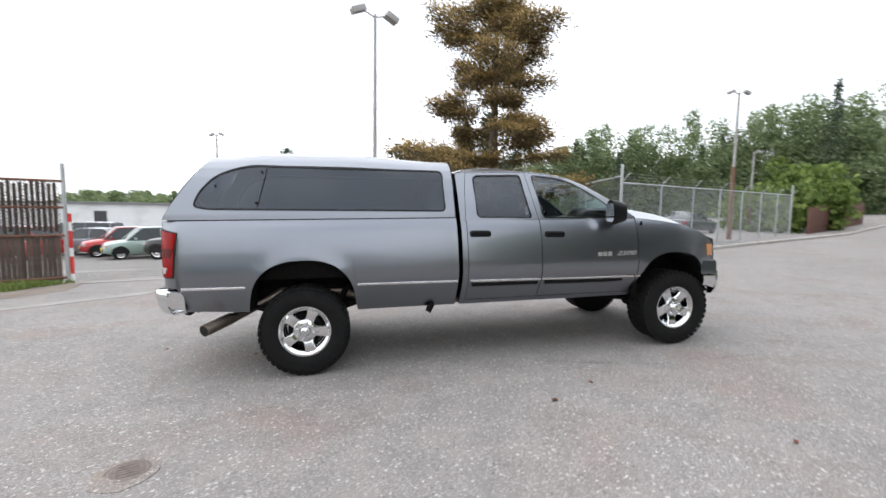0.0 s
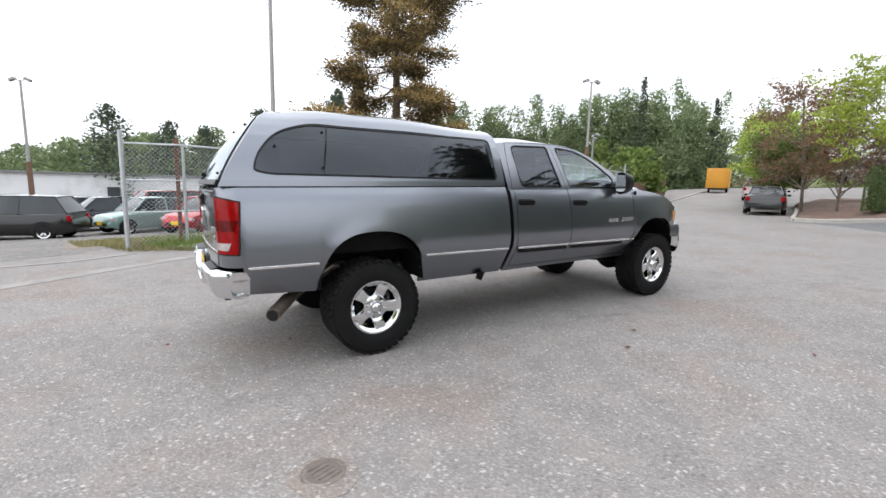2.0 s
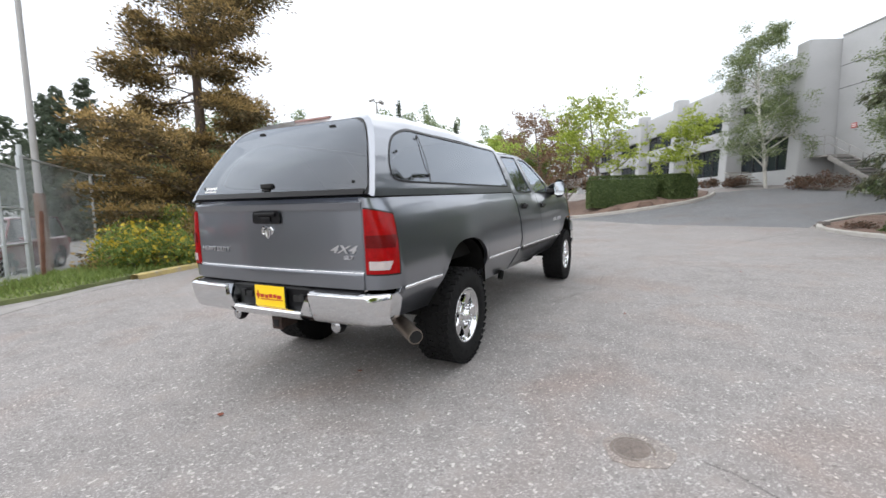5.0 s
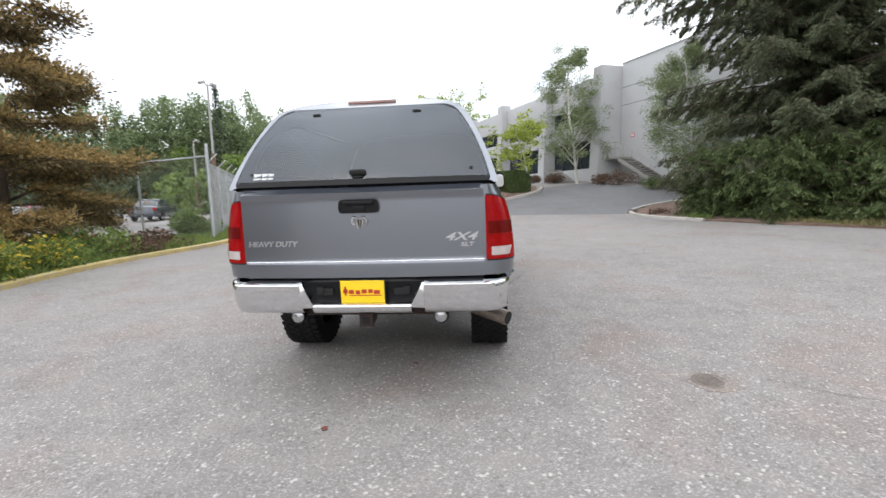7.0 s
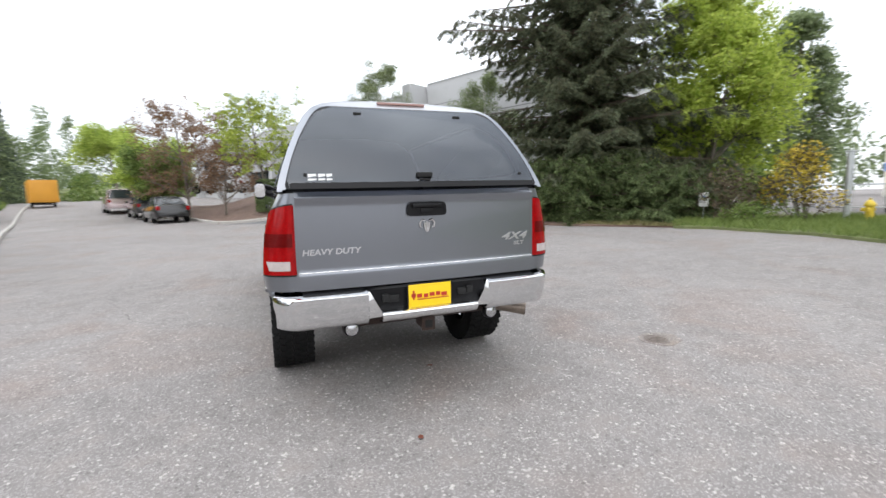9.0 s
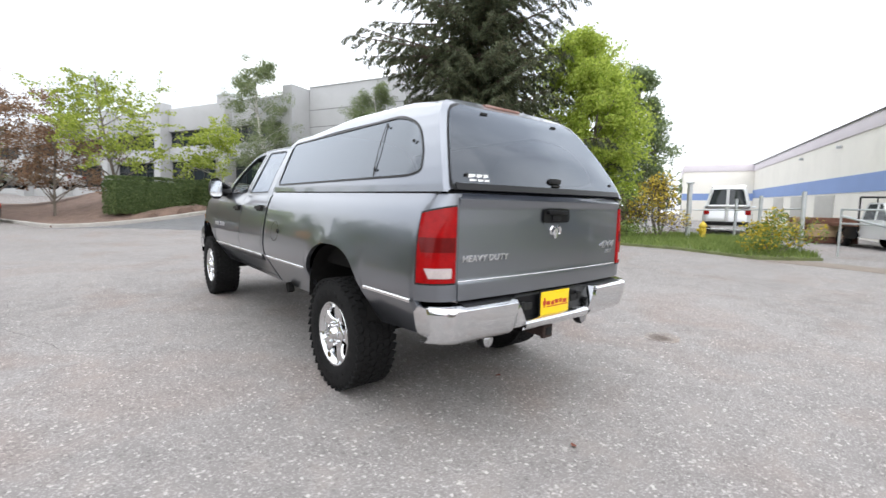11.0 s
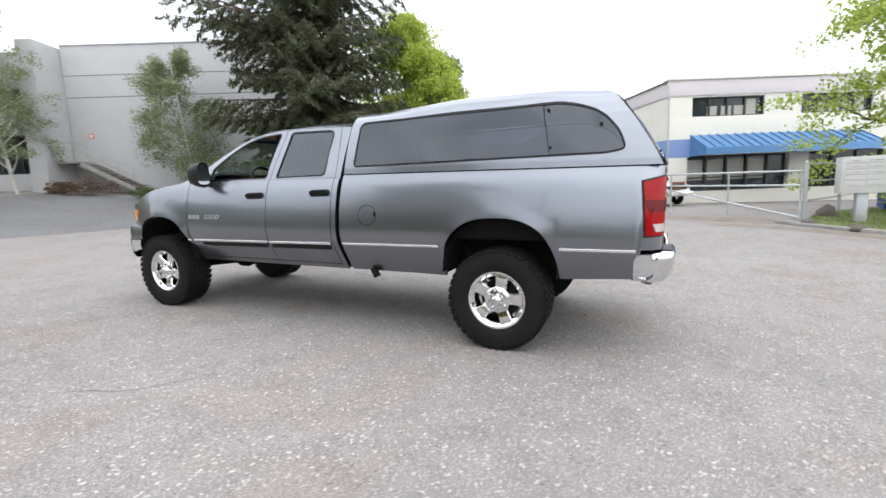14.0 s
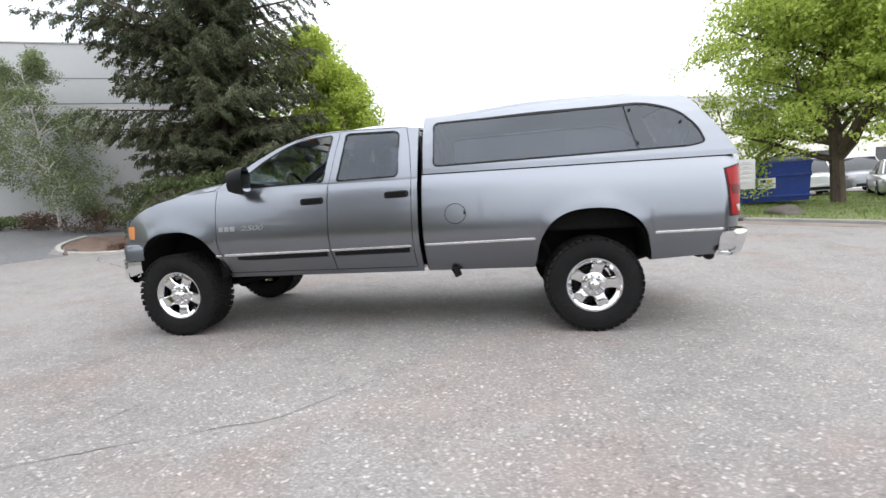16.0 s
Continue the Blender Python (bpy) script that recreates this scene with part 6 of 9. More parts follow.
rg = part("rear_glass", bm, M_TINT, canopy, "frameless dark tinted canopy rear glass")
bm = bmesh.new()
band(bm, shrunk(GLASS, -0.006), shrunk(GLASS, 0.010), lambda x, z: rear_pt(x, z, 0.008))
part("glass_seal", bm, M_BLACK, rg, "black seal")
bm = bmesh.new()
rows = [[rear_pt(0.83 * k / 10, z, 0.018) for k in range(-10, 11)] for z in (1.502, 1.535)]
sheet(bm, rows)
thicken(bm, 0.008)
part("glass_rail", bm, M_BLACK, rg, "black lower rail of the rear glass")
bm = bmesh.new()
c = rear_pt(0.0, 1.575, 0.02)
box(bm, c, (0.11, 0.03, 0.034), 0.01)
box(bm, (c[0], c[1] - 0.012, c[2] - 0.030), (0.075, 0.012, 0.012), 0.003)
part("glass_handle", bm, M_GAP, rg, "black twist handle")
bm = bmesh.new()
for k, w in ((-0.70, 0.05), (-0.645, 0.04), (-0.60, 0.035)):
    for zz, h in ((1.575, 0.022), (1.553, 0.012)):
        box(bm, rear_pt(k, zz, 0.0135), (w, 0.003, h), 0, None)
part("sticker", bm, M_STICKER, rg, "small white sticker")
for x, z in ((-0.74, 1.58), (0.735, 1.58), (-0.36, 1.955), (0.36, 1.955)):
    bm = bmesh.new()
    c = rear_pt(x, z, 0.016)
    box(bm, c, (0.02 if z < 1.7 else 0.055, 0.012, 0.018), 0.004)
    part("fitting", bm, M_GAP, rg)
bm = bmesh.new()
box(bm, (0, -0.700, 2.108), (0.36, 0.06, 0.020), 0.006)
part("high_brake_light", bm, M_FADEDLENS, canopy, "long faded red high brake light")
# dark line where the canopy sits on the bed rails
bm = bmesh.new()
for sg in (1, -1):
    sheet(bm, [[(sg * 0.894, y, 1.474) for y in run(1.48, -1.12)], [(sg * 0.894, y, 1.494) for y in run(1.48, -1.12)]])
box(bm, (0, -1.13, 1.486), (1.70, 0.06, 0.014))
part("rail_gasket", bm, M_GAP, canopy, "black gasket under the canopy")

# bed floor, tailgate
bm = bmesh.new()
box(bm, (0, 0.17, 0.93), (1.66, 2.62, 0.05), 0.01)
part("bed_floor", bm, M_UNDER, pickup, "black lined bed floor")
part("bed_bulkhead", boxed((0, 1.46, 1.2), (1.70, 0.03, 0.56), 0.01), M_UNDER, pickup)
for sg in (1, -1):
    part("bed_liner", boxed((sg * 0.83, 0.17, 1.2), (0.03, 2.6, 0.56), 0.01), M_UNDER, pickup)
    part("bed_rail", boxed((sg * 0.86, 0.19, 1.466), (0.06, 2.58, 0.016), 0.004), M_UNDER, pickup)


def gate_y(x, z):
    return -1.205 - 0.030 * (1 - (x / 0.84) ** 2) - 0.010 * smooth(1.40, 1.45, z) - 0.006 * smooth(1.0, 0.98, z) + 0.05 * smooth(1.45, 1.485, z)


bm = bmesh.new()
zs = [0.885, 0.90, 0.94, 0.975, 0.985, 0.990, 0.995, 1.02, 1.08, 1.15, 1.22, 1.29, 1.35, 1.39, 1.405, 1.42, 1.435, 1.45, 1.462, 1.474, 1.484]
sheet(bm, [[(0.812 * k / 16, gate_y(0.812 * k / 16, z), z) for k in range(-16, 17)] for z in zs])
rx = bmesh.ops.extrude_edge_only(bm, edges=[e for e in bm.edges if e.is_boundary])
for v in rx["geom"]:
    if isinstance(v, bmesh.types.BMVert):
        v.co.y += 0.05
bmesh.ops.recalc_face_normals(bm, faces=bm.faces[:])
gate = part("tailgate", bm, M_PAINT, pickup, angle=40)
# highlight along the body-coloured lip, drawn as a thin bright tube
bm = bmesh.new()
tube(bm, [(0.812 * k / 10, gate_y(0.812 * k / 10, 0.99) - 0.0005, 0.995) for k in range(-10, 11)], 0.0028, 6)
part("trim_or_highlight", bm, M_BRIGHT, gate, "bright narrow strip: trim on the sides, the lip's highlight on the tailgate")
bm = bmesh.new()
poly = rounded([(-0.135, 1.318), (0.135, 1.318), (0.13, 1.402), (-0.13, 1.402)], 0.03)
filled(bm, poly, lambda x, z: (x, gate_y(x, z) - 0.006, z))
band(bm, shrunk(poly, -0.002), shrunk(poly, 0.012), lambda x, z: (x, gate_y(x, z) - 0.016, z))
hd = part("gate_handle", bm, M_BLACK, gate, "black tailgate handle")
bm = bmesh.new()
box(bm, (0, gate_y(0, 1.38) - 0.02, 1.383), (0.20, 0.022, 0.026), 0.008)
box(bm, (0, gate_y(0, 1.345) - 0.010, 1.348), (0.085, 0.012, 0.036), 0.004)
part("pull", bm, M_BLACK, hd)
bm = bmesh.new()
yb = gate_y(0, 1.26) - 0.006
for sx in (1, -1):
    tube(bm, [(sx * 0.012, yb, 1.285), (sx * 0.036, yb, 1.29), (sx * 0.050, yb, 1.27), (sx * 0.046, yb, 1.245), (sx * 0.034, yb, 1.24)], [0.008, 0.010, 0.010, 0.008, 0.005], 6)
    tube(bm, [(sx * 0.016, yb, 1.272), (sx * 0.014, yb, 1.24), (sx * 0.006, yb, 1.212)], [0.010, 0.009, 0.006], 6)
rod(bm, (0, yb, 1.28), (0, yb, 1.212), 0.009, 0.006, 6)
part("badge", bm, M_CHROME, gate, "small chrome badge")
# lettering on the tailgate
mt = lambda x, z, wide: Matrix.Translation((x, gate_y(x, z) - 0.003, z)) @ Matrix.Rotation(radians(90), 4, "X") @ Matrix.Diagonal((wide, 1, 1, 1))
on_gate = lambda c: (c.x, c.y + gate_y(c.x, c.z) - gate_y(-0.615 if c.x < 0 else 0.66, c.z) - 0.002, c.z)
words("HEAVY DUTY", 0.050, 0.003, M_BADGE, gate, "gate_lettering", mt(-0.615, 1.118, 1.15), 0.15, "raised silver lettering", on_gate)
words("4X4", 0.072, 0.003, M_BADGE, gate, "gate_lettering", mt(0.655, 1.145, 1.65), 0.35, "raised silver lettering", on_gate)
words("SLT", 0.036, 0.003, M_BADGE, gate, "gate_lettering", mt(0.70, 1.093, 1.5), 0.15, "raised silver lettering", on_gate)

# rear bumper with its dark step, plate, lamps
def bump_y(x):
    return -1.315 + 0.03 * (x / 0.95) ** 2 + 0.10 * max(0, (abs(x) - 0.82) / 0.13) ** 2


bm = bmesh.new()
for sg in (1, -1):
    rows = []
    for k in range(15):
        t = k / 14
        x = 0.415 + (0.958 - 0.415) * t
        y = bump_y(x)
        zt = 0.862
        rows.append([(sg * x, y + 0.09, zt + 0.004), (sg * x, y + 0.012, zt), (sg * x, y - 0.006, zt - 0.014), (sg * x, y - 0.002, 0.80), (sg * x, y + 0.014, 0.725), (sg * x, y + 0.034, 0.674), (sg * x, y + 0.06, 0.648), (sg * x, y + 0.10, 0.644)])
    xe = 0.958
    for k in range(1, 8):
        y = bump_y(xe) + (-1.04 - bump_y(xe)) * k / 7
        rows.append([(sg * (xe - 0.09), y, 0.866), (sg * (xe + 0.0), y, 0.862), (sg * (xe + 0.014), y, 0.85), (sg * (xe + 0.012), y, 0.80), (sg * (xe - 0.002), y, 0.725), (sg * (xe - 0.020), y, 0.674), (sg * (xe - 0.045), y, 0.648), (sg * (xe - 0.06), y, 0.644)])
    sheet(bm, rows)
    # the slanted inner end of each horn
    rows = [[(sg * 0.415, bump_y(0.41) + 0.012, 0.862), (sg * 0.415, bump_y(0.41) - 0.002, 0.80), (sg * 0.415, bump_y(0.41), 0.735), (sg * 0.415, bump_y(0.41) + 0.015, 0.690)],
            [(sg * 0.405, bump_y(0.41) + 0.015, 0.862), (sg * 0.375, bump_y(0.41), 0.80), (sg * 0.34, bump_y(0.41), 0.735), (sg * 0.32, bump_y(0.41) + 0.015, 0.695)],
            [(sg * 0.395, bump_y(0.41) + 0.10, 0.862), (sg * 0.365, bump_y(0.41) + 0.09, 0.80), (sg * 0.33, bump_y(0.41) + 0.08, 0.735), (sg * 0.31, bump_y(0.41) + 0.08, 0.695)]]
    sheet(bm, rows)
# low bar between the horns
rows = []
for k in range(-10, 11):
    x = 0.33 * k / 10
    y = bump_y(x)
    rows.append([(x, y + 0.08, 0.724), (x, y + 0.012, 0.720), (x, y - 0.002, 0.706), (x, y + 0.002, 0.682), (x, y + 0.022, 0.660), (x, y + 0.055, 0.646), (x, y + 0.10, 0.644)])
sheet(bm, rows)
lipped(bm, (0, 0.02, 0))
rear_bumper = part("rear_bumper", bm, M_CHROME, pickup, "chrome rear step bumper", angle=50)
bm = bmesh.new()
rows = []
for k in range(-16, 17):
    x = 0.80 * k / 16
    dip = smooth(0.44, 0.38, abs(x))
    y = bump_y(x)
    rows.append([(x, -1.20, 0.875), (x, y + 0.07 + 0.02 * dip, 0.872), (x, y + 0.02 + 0.06 * dip, 0.868 - 0.012 * dip), (x, y + 0.06 + 0.025 * dip, 0.79), (x, y + 0.085, 0.70)])
sheet(bm, rows)
lipped(bm, (0, 0.03, 0))
part("bumper_step", bm, M_BLACK, rear_bumper, "black plastic step pad")
bm = bmesh.new()
for sg in (1, -1):
    bm = bmesh.new()
    box(bm, (sg * 0.295, -1.245, 0.80), (0.045, 0.03, 0.05), 0.008)
    box(bm, (sg * 0.245, -1.240, 0.79), (0.08, 0.02, 0.05), 0.012)
    part("tow_socket", bm, M_GAP, rear_bumper, "dark socket beside the plate")
bm = bmesh.new()
box(bm, (0, -1.262, 0.797), (0.318, 0.010, 0.166), 0.006)
plate = part("plate_holder", bm, M_BLACK, rear_bumper, "black plate frame")
bm = bmesh.new()
box(bm, (0, -1.268, 0.797), (0.296, 0.006, 0.150), 0.004)
pl = part("dealer_plate", bm, M_PLATE, plate, "yellow dealer plate")
bm = bmesh.new()
for x, w in ((-0.115, 0.03), (-0.075, 0.035), (-0.03, 0.03), (0.012, 0.035), (0.055, 0.03), (0.098, 0.04)):
    box(bm, (x, -1.272, 0.797 + 0.004 * math.sin(x * 40)), (w, 0.002, 0.026), 0.0, Matrix.Identity(4))
box(bm, (-0.115, -1.272, 0.802), (0.012, 0.002, 0.062))
box(bm, (0.02, -1.272, 0.772), (0.22, 0.002, 0.006))
part("script_bars", bm, M_PLATEINK, pl, "dark red script bars")
bm = bmesh.new()
for z in (0.863, 0.731):
    for x0, w in ((-0.05, 0.08), (0.05, 0.09)):
        box(bm, (x0, -1.2725, z), (w, 0.002, 0.010))
tagged(part("frame_print", bm, M_PLATE, plate, "yellow print bars on the frame"), kind="stuff")
for sg in (1, -1):
    bm = bmesh.new()
    lathe(bm, [(0.0, -1.165), (0.042, -1.162), (0.052, -1.15), (0.055, -1.12), (0.036, -1.085), (0.0, -1.08)], 16, "Y")
    bmesh.ops.translate(bm, vec=(sg * 0.505, 0, 0.592), verts=bm.verts[:])
    rod(bm, (sg * 0.505, -1.16, 0.64), (sg * 0.505, -1.16, 0.69), 0.014)
    box(bm, (sg * 0.56, -1.13, 0.66), (0.18, 0.05, 0.03), 0.006)
    fl = part("work_lamp", bm, M_BLACK, pickup, "round work lamp under the bumper")
    bm = bmesh.new()
    lathe(bm, [(0.0, -1.172), (0.030, -1.169), (0.043, -1.161)], 16, "Y")
    bmesh.ops.translate(bm, vec=(sg * 0.505, 0, 0.592), verts=bm.verts[:])
    part("lens", bm, M_LAMPGLASS, fl, "clear round lens")
bm = bmesh.new()
rod(bm, (-0.55, -1.03, 0.61), (0.55, -1.03, 0.61), 0.040, n=10)
box(bm, (0, -1.14, 0.585), (0.080, 0.16, 0.080), 0.008)
box(bm, (0, -1.21, 0.585), (0.095, 0.03, 0.095), 0.008)
part("tow_hitch", bm, M_HITCH, pickup, "rusty receiver hitch")
bm = bmesh.new()
box(bm, (0, -1.228, 0.585), (0.052, 0.006, 0.052), 0.002)
part("hitch_socket", bm, M_GAP, pickup)

# underside
bm = bmesh.new()
for sg in (1, -1):
    box(bm, (sg * 0.46, 1.9, 0.66), (0.09, 5.9, 0.16), 0.015)
    tube(bm, [(sg * 0.58, -0.66, 0.66), (sg * 0.58, -0.3, 0.545), (sg * 0.58, 0, 0.51), (sg * 0.58, 0.3, 0.545), (sg * 0.58, 0.66, 0.66)], 0.03, 6)
    box(bm, (sg * 0.58, 0.0, 0.43), (0.12, 0.14, 0.10), 0.01)
    rod(bm, (sg * 0.52, 0.25, 0.45), (sg * 0.56, 0.42, 0.80), 0.032, n=8)
    rod(bm, (sg * 0.45, 4.08, 0.42), (sg * 0.44, 3.1, 0.55), 0.035, n=8)
for y in (-0.75, 0.55, 1.6, 2.8, 3.6):
    box(bm, (0, y, 0.66), (0.95, 0.10, 0.12), 0.01)
part("chassis", bm, M_UNDER, pickup, "dark ladder chassis with leaf springs")
for y, off in ((0.0, 0.0), (WHEELBASE, 0.25)):
    bm = bmesh.new()
    rod(bm, (-0.72, y, AXLE_Z), (0.72, y, AXLE_Z), 0.052, n=12)
    rings = lathe(bm, [(0.0, -0.17), (0.10, -0.14), (0.165, -0.02), (0.165, 0.06), (0.10, 0.14), (0.0, 0.20)], 16, "Y")
    bmesh.ops.translate(bm, vec=(off, y, AXLE_Z), verts=[v for ring in rings for v in ring])
    part("axle", bm, M_UNDER, pickup, "solid axle with differential")
bm = bmesh.new()
rod(bm, (0.05, 0.15, 0.50), (0.2, 2.6, 0.66), 0.045, n=10)
part("drive_shaft", bm, M_UNDER, pickup)
bm = bmesh.new()
bm.free()
for nm, c, d in (("fuel_tank", (-0.66, 1.0, 0.68), (0.34, 1.0, 0.20)), ("gearbox", (0.1, 2.9, 0.68), (0.7, 0.9, 0.26)), ("engine_sump", (0, 3.9, 0.75), (0.6, 0.9, 0.4)), ("spare_wheel_carrier", (0, -0.95, 0.76), (0.66, 0.55, 0.18))):
    part(nm, boxed(c, d, 0.05), M_UNDER, pickup)
for sg in (1, -1):
    bm = bmesh.new()
    rod(bm, (sg * 0.85, 1.25, 0.60), (sg * 0.85, 1.21, 0.52), 0.035, n=6)
    part("bracket", bm, M_UNDER, pickup)
    # inner sill that closes the side below
    part("inner_sill", boxed((sg * 0.755, 2.55, 0.65), (0.10, 1.9, 0.10), 0.02), M_UNDER, pickup)
    part("bed_flange", boxed((sg * 0.77, 0.98, 0.68), (0.10, 0.98, 0.07), 0.02), M_UNDER, pickup)
    part("bed_flange", boxed((sg * 0.77, -0.80, 0.72), (0.10, 0.56, 0.07), 0.02), M_UNDER, pickup)
bm = bmesh.new()
tube(bm, [(0.50, 2.6, 0.58), (0.52, 0.75, 0.56), (0.50, 0.35, 0.72), (0.50, -0.25, 0.74), (0.56, -0.52, 0.60), (0.78, -0.74, 0.515), (0.965, -0.86, 0.49)], 0.045, 12)
exhaust = part("exhaust_pipe", bm, M_STEEL, pickup, "stained side-exit exhaust pipe")
bm = bmesh.new()
tube(bm, [(0.72, -0.70, 0.535), (0.975, -0.872, 0.488)], 0.056, 16)
part("exhaust_tip", bm, M_STEEL, exhaust)
bm = bmesh.new()
d = Vector((0.255, -0.172, -0.047)).normalized()
p = Vector((0.975, -0.872, 0.488))
rod(bm, p + d * 0.0005, p + d * 0.002, 0.049, n=16)
part("tip_bore", bm, M_GAP, exhaust)
# fuel flap on the driver's side
bm = bmesh.new()
circ = [(1.20 + 0.097 * math.cos(t), 1.115 + 0.093 * math.sin(t)) for t in [2 * math.pi * k / 40 for k in range(40)]]
band(bm, circ, shrunk(circ, 0.006), lambda y, z: (-(body_x(y, z) + 0.0025), y, z))
ff = part("fuel_flap", bm, M_GAP, pickup, "round fuel flap outline")
bm = bmesh.new()
box(bm, (-(body_x(1.115, 1.115) + 0.006), 1.115, 1.125), (0.012, 0.02, 0.035), 0.004)
part("flap_latch", bm, M_BLACK, ff)
# aerial on the wing
bm = bmesh.new()
box(bm, (0.95, 3.62, 1.40), (0.02, 0.02, 0.05), 0.005)
part("wing_aerial_base", bm, M_BLACK, pickup)


# ---- wheels ----
def tyre_mesh():
    bm = bmesh.new()
    R, w = 0.425, 0.155
    lathe(bm, [(0.225, 0.118), (0.245, 0.142), (0.30, 0.157), (0.36, 0.156), (0.395, 0.147), (0.408, 0.125), (0.411, 0.0), (0.408, -0.125), (0.395, -0.147), (0.36, -0.156), (0.30, -0.157), (0.245, -0.142), (0.225, -0.118)], 56, "X")
    n = 40
    for k in range(n):
        a = 2 * math.pi * k / n
        for j, (x, wx, da, tall) in enumerate(((-0.128, 0.050, 0.0, 0.0), (-0.072, 0.046, 0.5, 0), (-0.020, 0.040, 0.0, 0), (0.034, 0.042, 0.5, 0), (0.084, 0.044, 0.0, 0), (0.131, 0.046, 0.5, 0))):
            t = a + da * 2 * math.pi / n
            m = Matrix.Rotation(t, 4, "X") @ Matrix.Translation((x, 0, 0.412)) @ Matrix.Rotation(radians(18 if j % 2 else -18), 4, "Z")
            box(bm, (0, 0, 0), (wx, 0.050, 0.016), 0, m)
        for sx in (1, -1):
            t = a + (0.25 if sx > 0 else 0.0) * 2 * math.pi / n
            m = Matrix.Rotation(t, 4, "X") @ Matrix.Translation((sx * 0.144, 0, 0.393)) @ Matrix.Rotation(radians(-24 * sx), 4, "Y")
            box(bm, (0, 0, 0), (0.010, 0.036 if k % 2 else 0.028, 0.034), 0, m)
    # raised rings and letter-like ribs on the sidewall
    for k in range(18):
        a = 2 * math.pi * (k + (0.3 if k > 8 else 0)) / 21
        m = Matrix.Rotation(a, 4, "X") @ Matrix.Translation((0.158, 0, 0.315))
        box(bm, (0, 0, 0), (0.004, 0.045, 0.035), 0, m)
    return bm


def rim_mesh():
    bm = bmesh.new()
    # outer lip, chrome web ring and barrel
    lathe(bm, [(0.232, 0.124), (0.243, 0.136), (0.240, 0.142), (0.230, 0.141), (0.222, 0.128), (0.200, 0.118), (0.194, 0.108), (0.192, 0.02), (0.190, -0.10)], 48, "X")
    # centre boss with a domed cap
    lathe(bm, [(0.0, 0.168), (0.020, 0.166), (0.036, 0.158), (0.046, 0.146), (0.050, 0.130), (0.056, 0.124), (0.098, 0.120), (0.108, 0.112), (0.110, 0.09), (0.10, 0.05), (0.07, 0.03)], 32, "X")
    # five broad spokes
    for k in range(5):
        a = 2 * math.pi * k / 5 + math.pi / 2
        rows = []
        for q in range(9):
            t = q / 8
            rad = 0.088 + (0.212 - 0.088) * t
            half = 0.047 + 0.022 * t**3 + 0.010 * (1 - t) ** 4
            xc = 0.104 + 0.018 * t + 0.010 * math.sin(math.pi * t)
            rows.append([(xc - 0.060, -half * 1.0, rad), (xc - 0.014, -half, rad), (xc - 0.003, -half + 0.008, rad), (xc, -half * 0.45, rad), (xc - 0.003, 0, rad), (xc, half * 0.45, rad), (xc - 0.003, half - 0.008, rad), (xc - 0.014, half, rad), (xc - 0.060, half, rad)])
        m = Matrix.Rotation(a, 4, "X")
        sheet(bm, [[m @ Vector(p) for p in row] for row in rows])
    bmesh.ops.recalc_face_normals(bm, faces=bm.faces[:])
    return bm


def back_mesh():
    bm = bmesh.new()
    lathe(bm, [(0.0, 0.045), (0.16, 0.04), (0.165, 0.02), (0.165, -0.06), (0.0, -0.08)], 28, "X")
    lathe(bm, [(0.198, 0.01), (0.198, -0.12)], 32, "X")
    return bm


def nut_mesh():
    bm = bmesh.new()
    lathe(bm, [(0.0, 0.150), (0.008, 0.148), (0.0125, 0.140), (0.0125, 0.112)], 6, "X")
    return bm


protos = None
for y, tread in ((0.0, 0.842), (WHEELBASE, 0.835)):
    for sg in (1, -1):
        m = Matrix.Translation((sg * tread, y, AXLE_Z)) @ Matrix.Rotation(radians(0 if sg > 0 else 180), 4, "Z") @ Matrix.Rotation(radians(31 * (y + sg)), 4, "X")
        if protos is None:
            wheel = part("wheel", back_mesh(), M_UNDER, pickup, "chrome five-spoke wheel on a knobbly off-road tyre")
            protos = [wheel, part("tyre", tyre_mesh(), M_RUBBER, wheel, "black knobbly off-road tyre"), part("rim", rim_mesh(), M_CHROME, wheel, "chrome five-spoke rim"), part("lug_nut", nut_mesh(), M_CHROME, wheel)]
            wheel.matrix_basis = m
            first = True
        else:
            wheel = again(protos[0], pickup, m)
            again(protos[1], wheel), again(protos[2], wheel)
            first = False
        for k in range(8):
            mm = Matrix.Rotation(2 * math.pi * k / 8, 4, "X") @ Matrix.Translation((0, 0, 0.082))
            if first and k == 0:
                protos[3].matrix_basis = mm
            else:
                again(protos[3], wheel, mm)


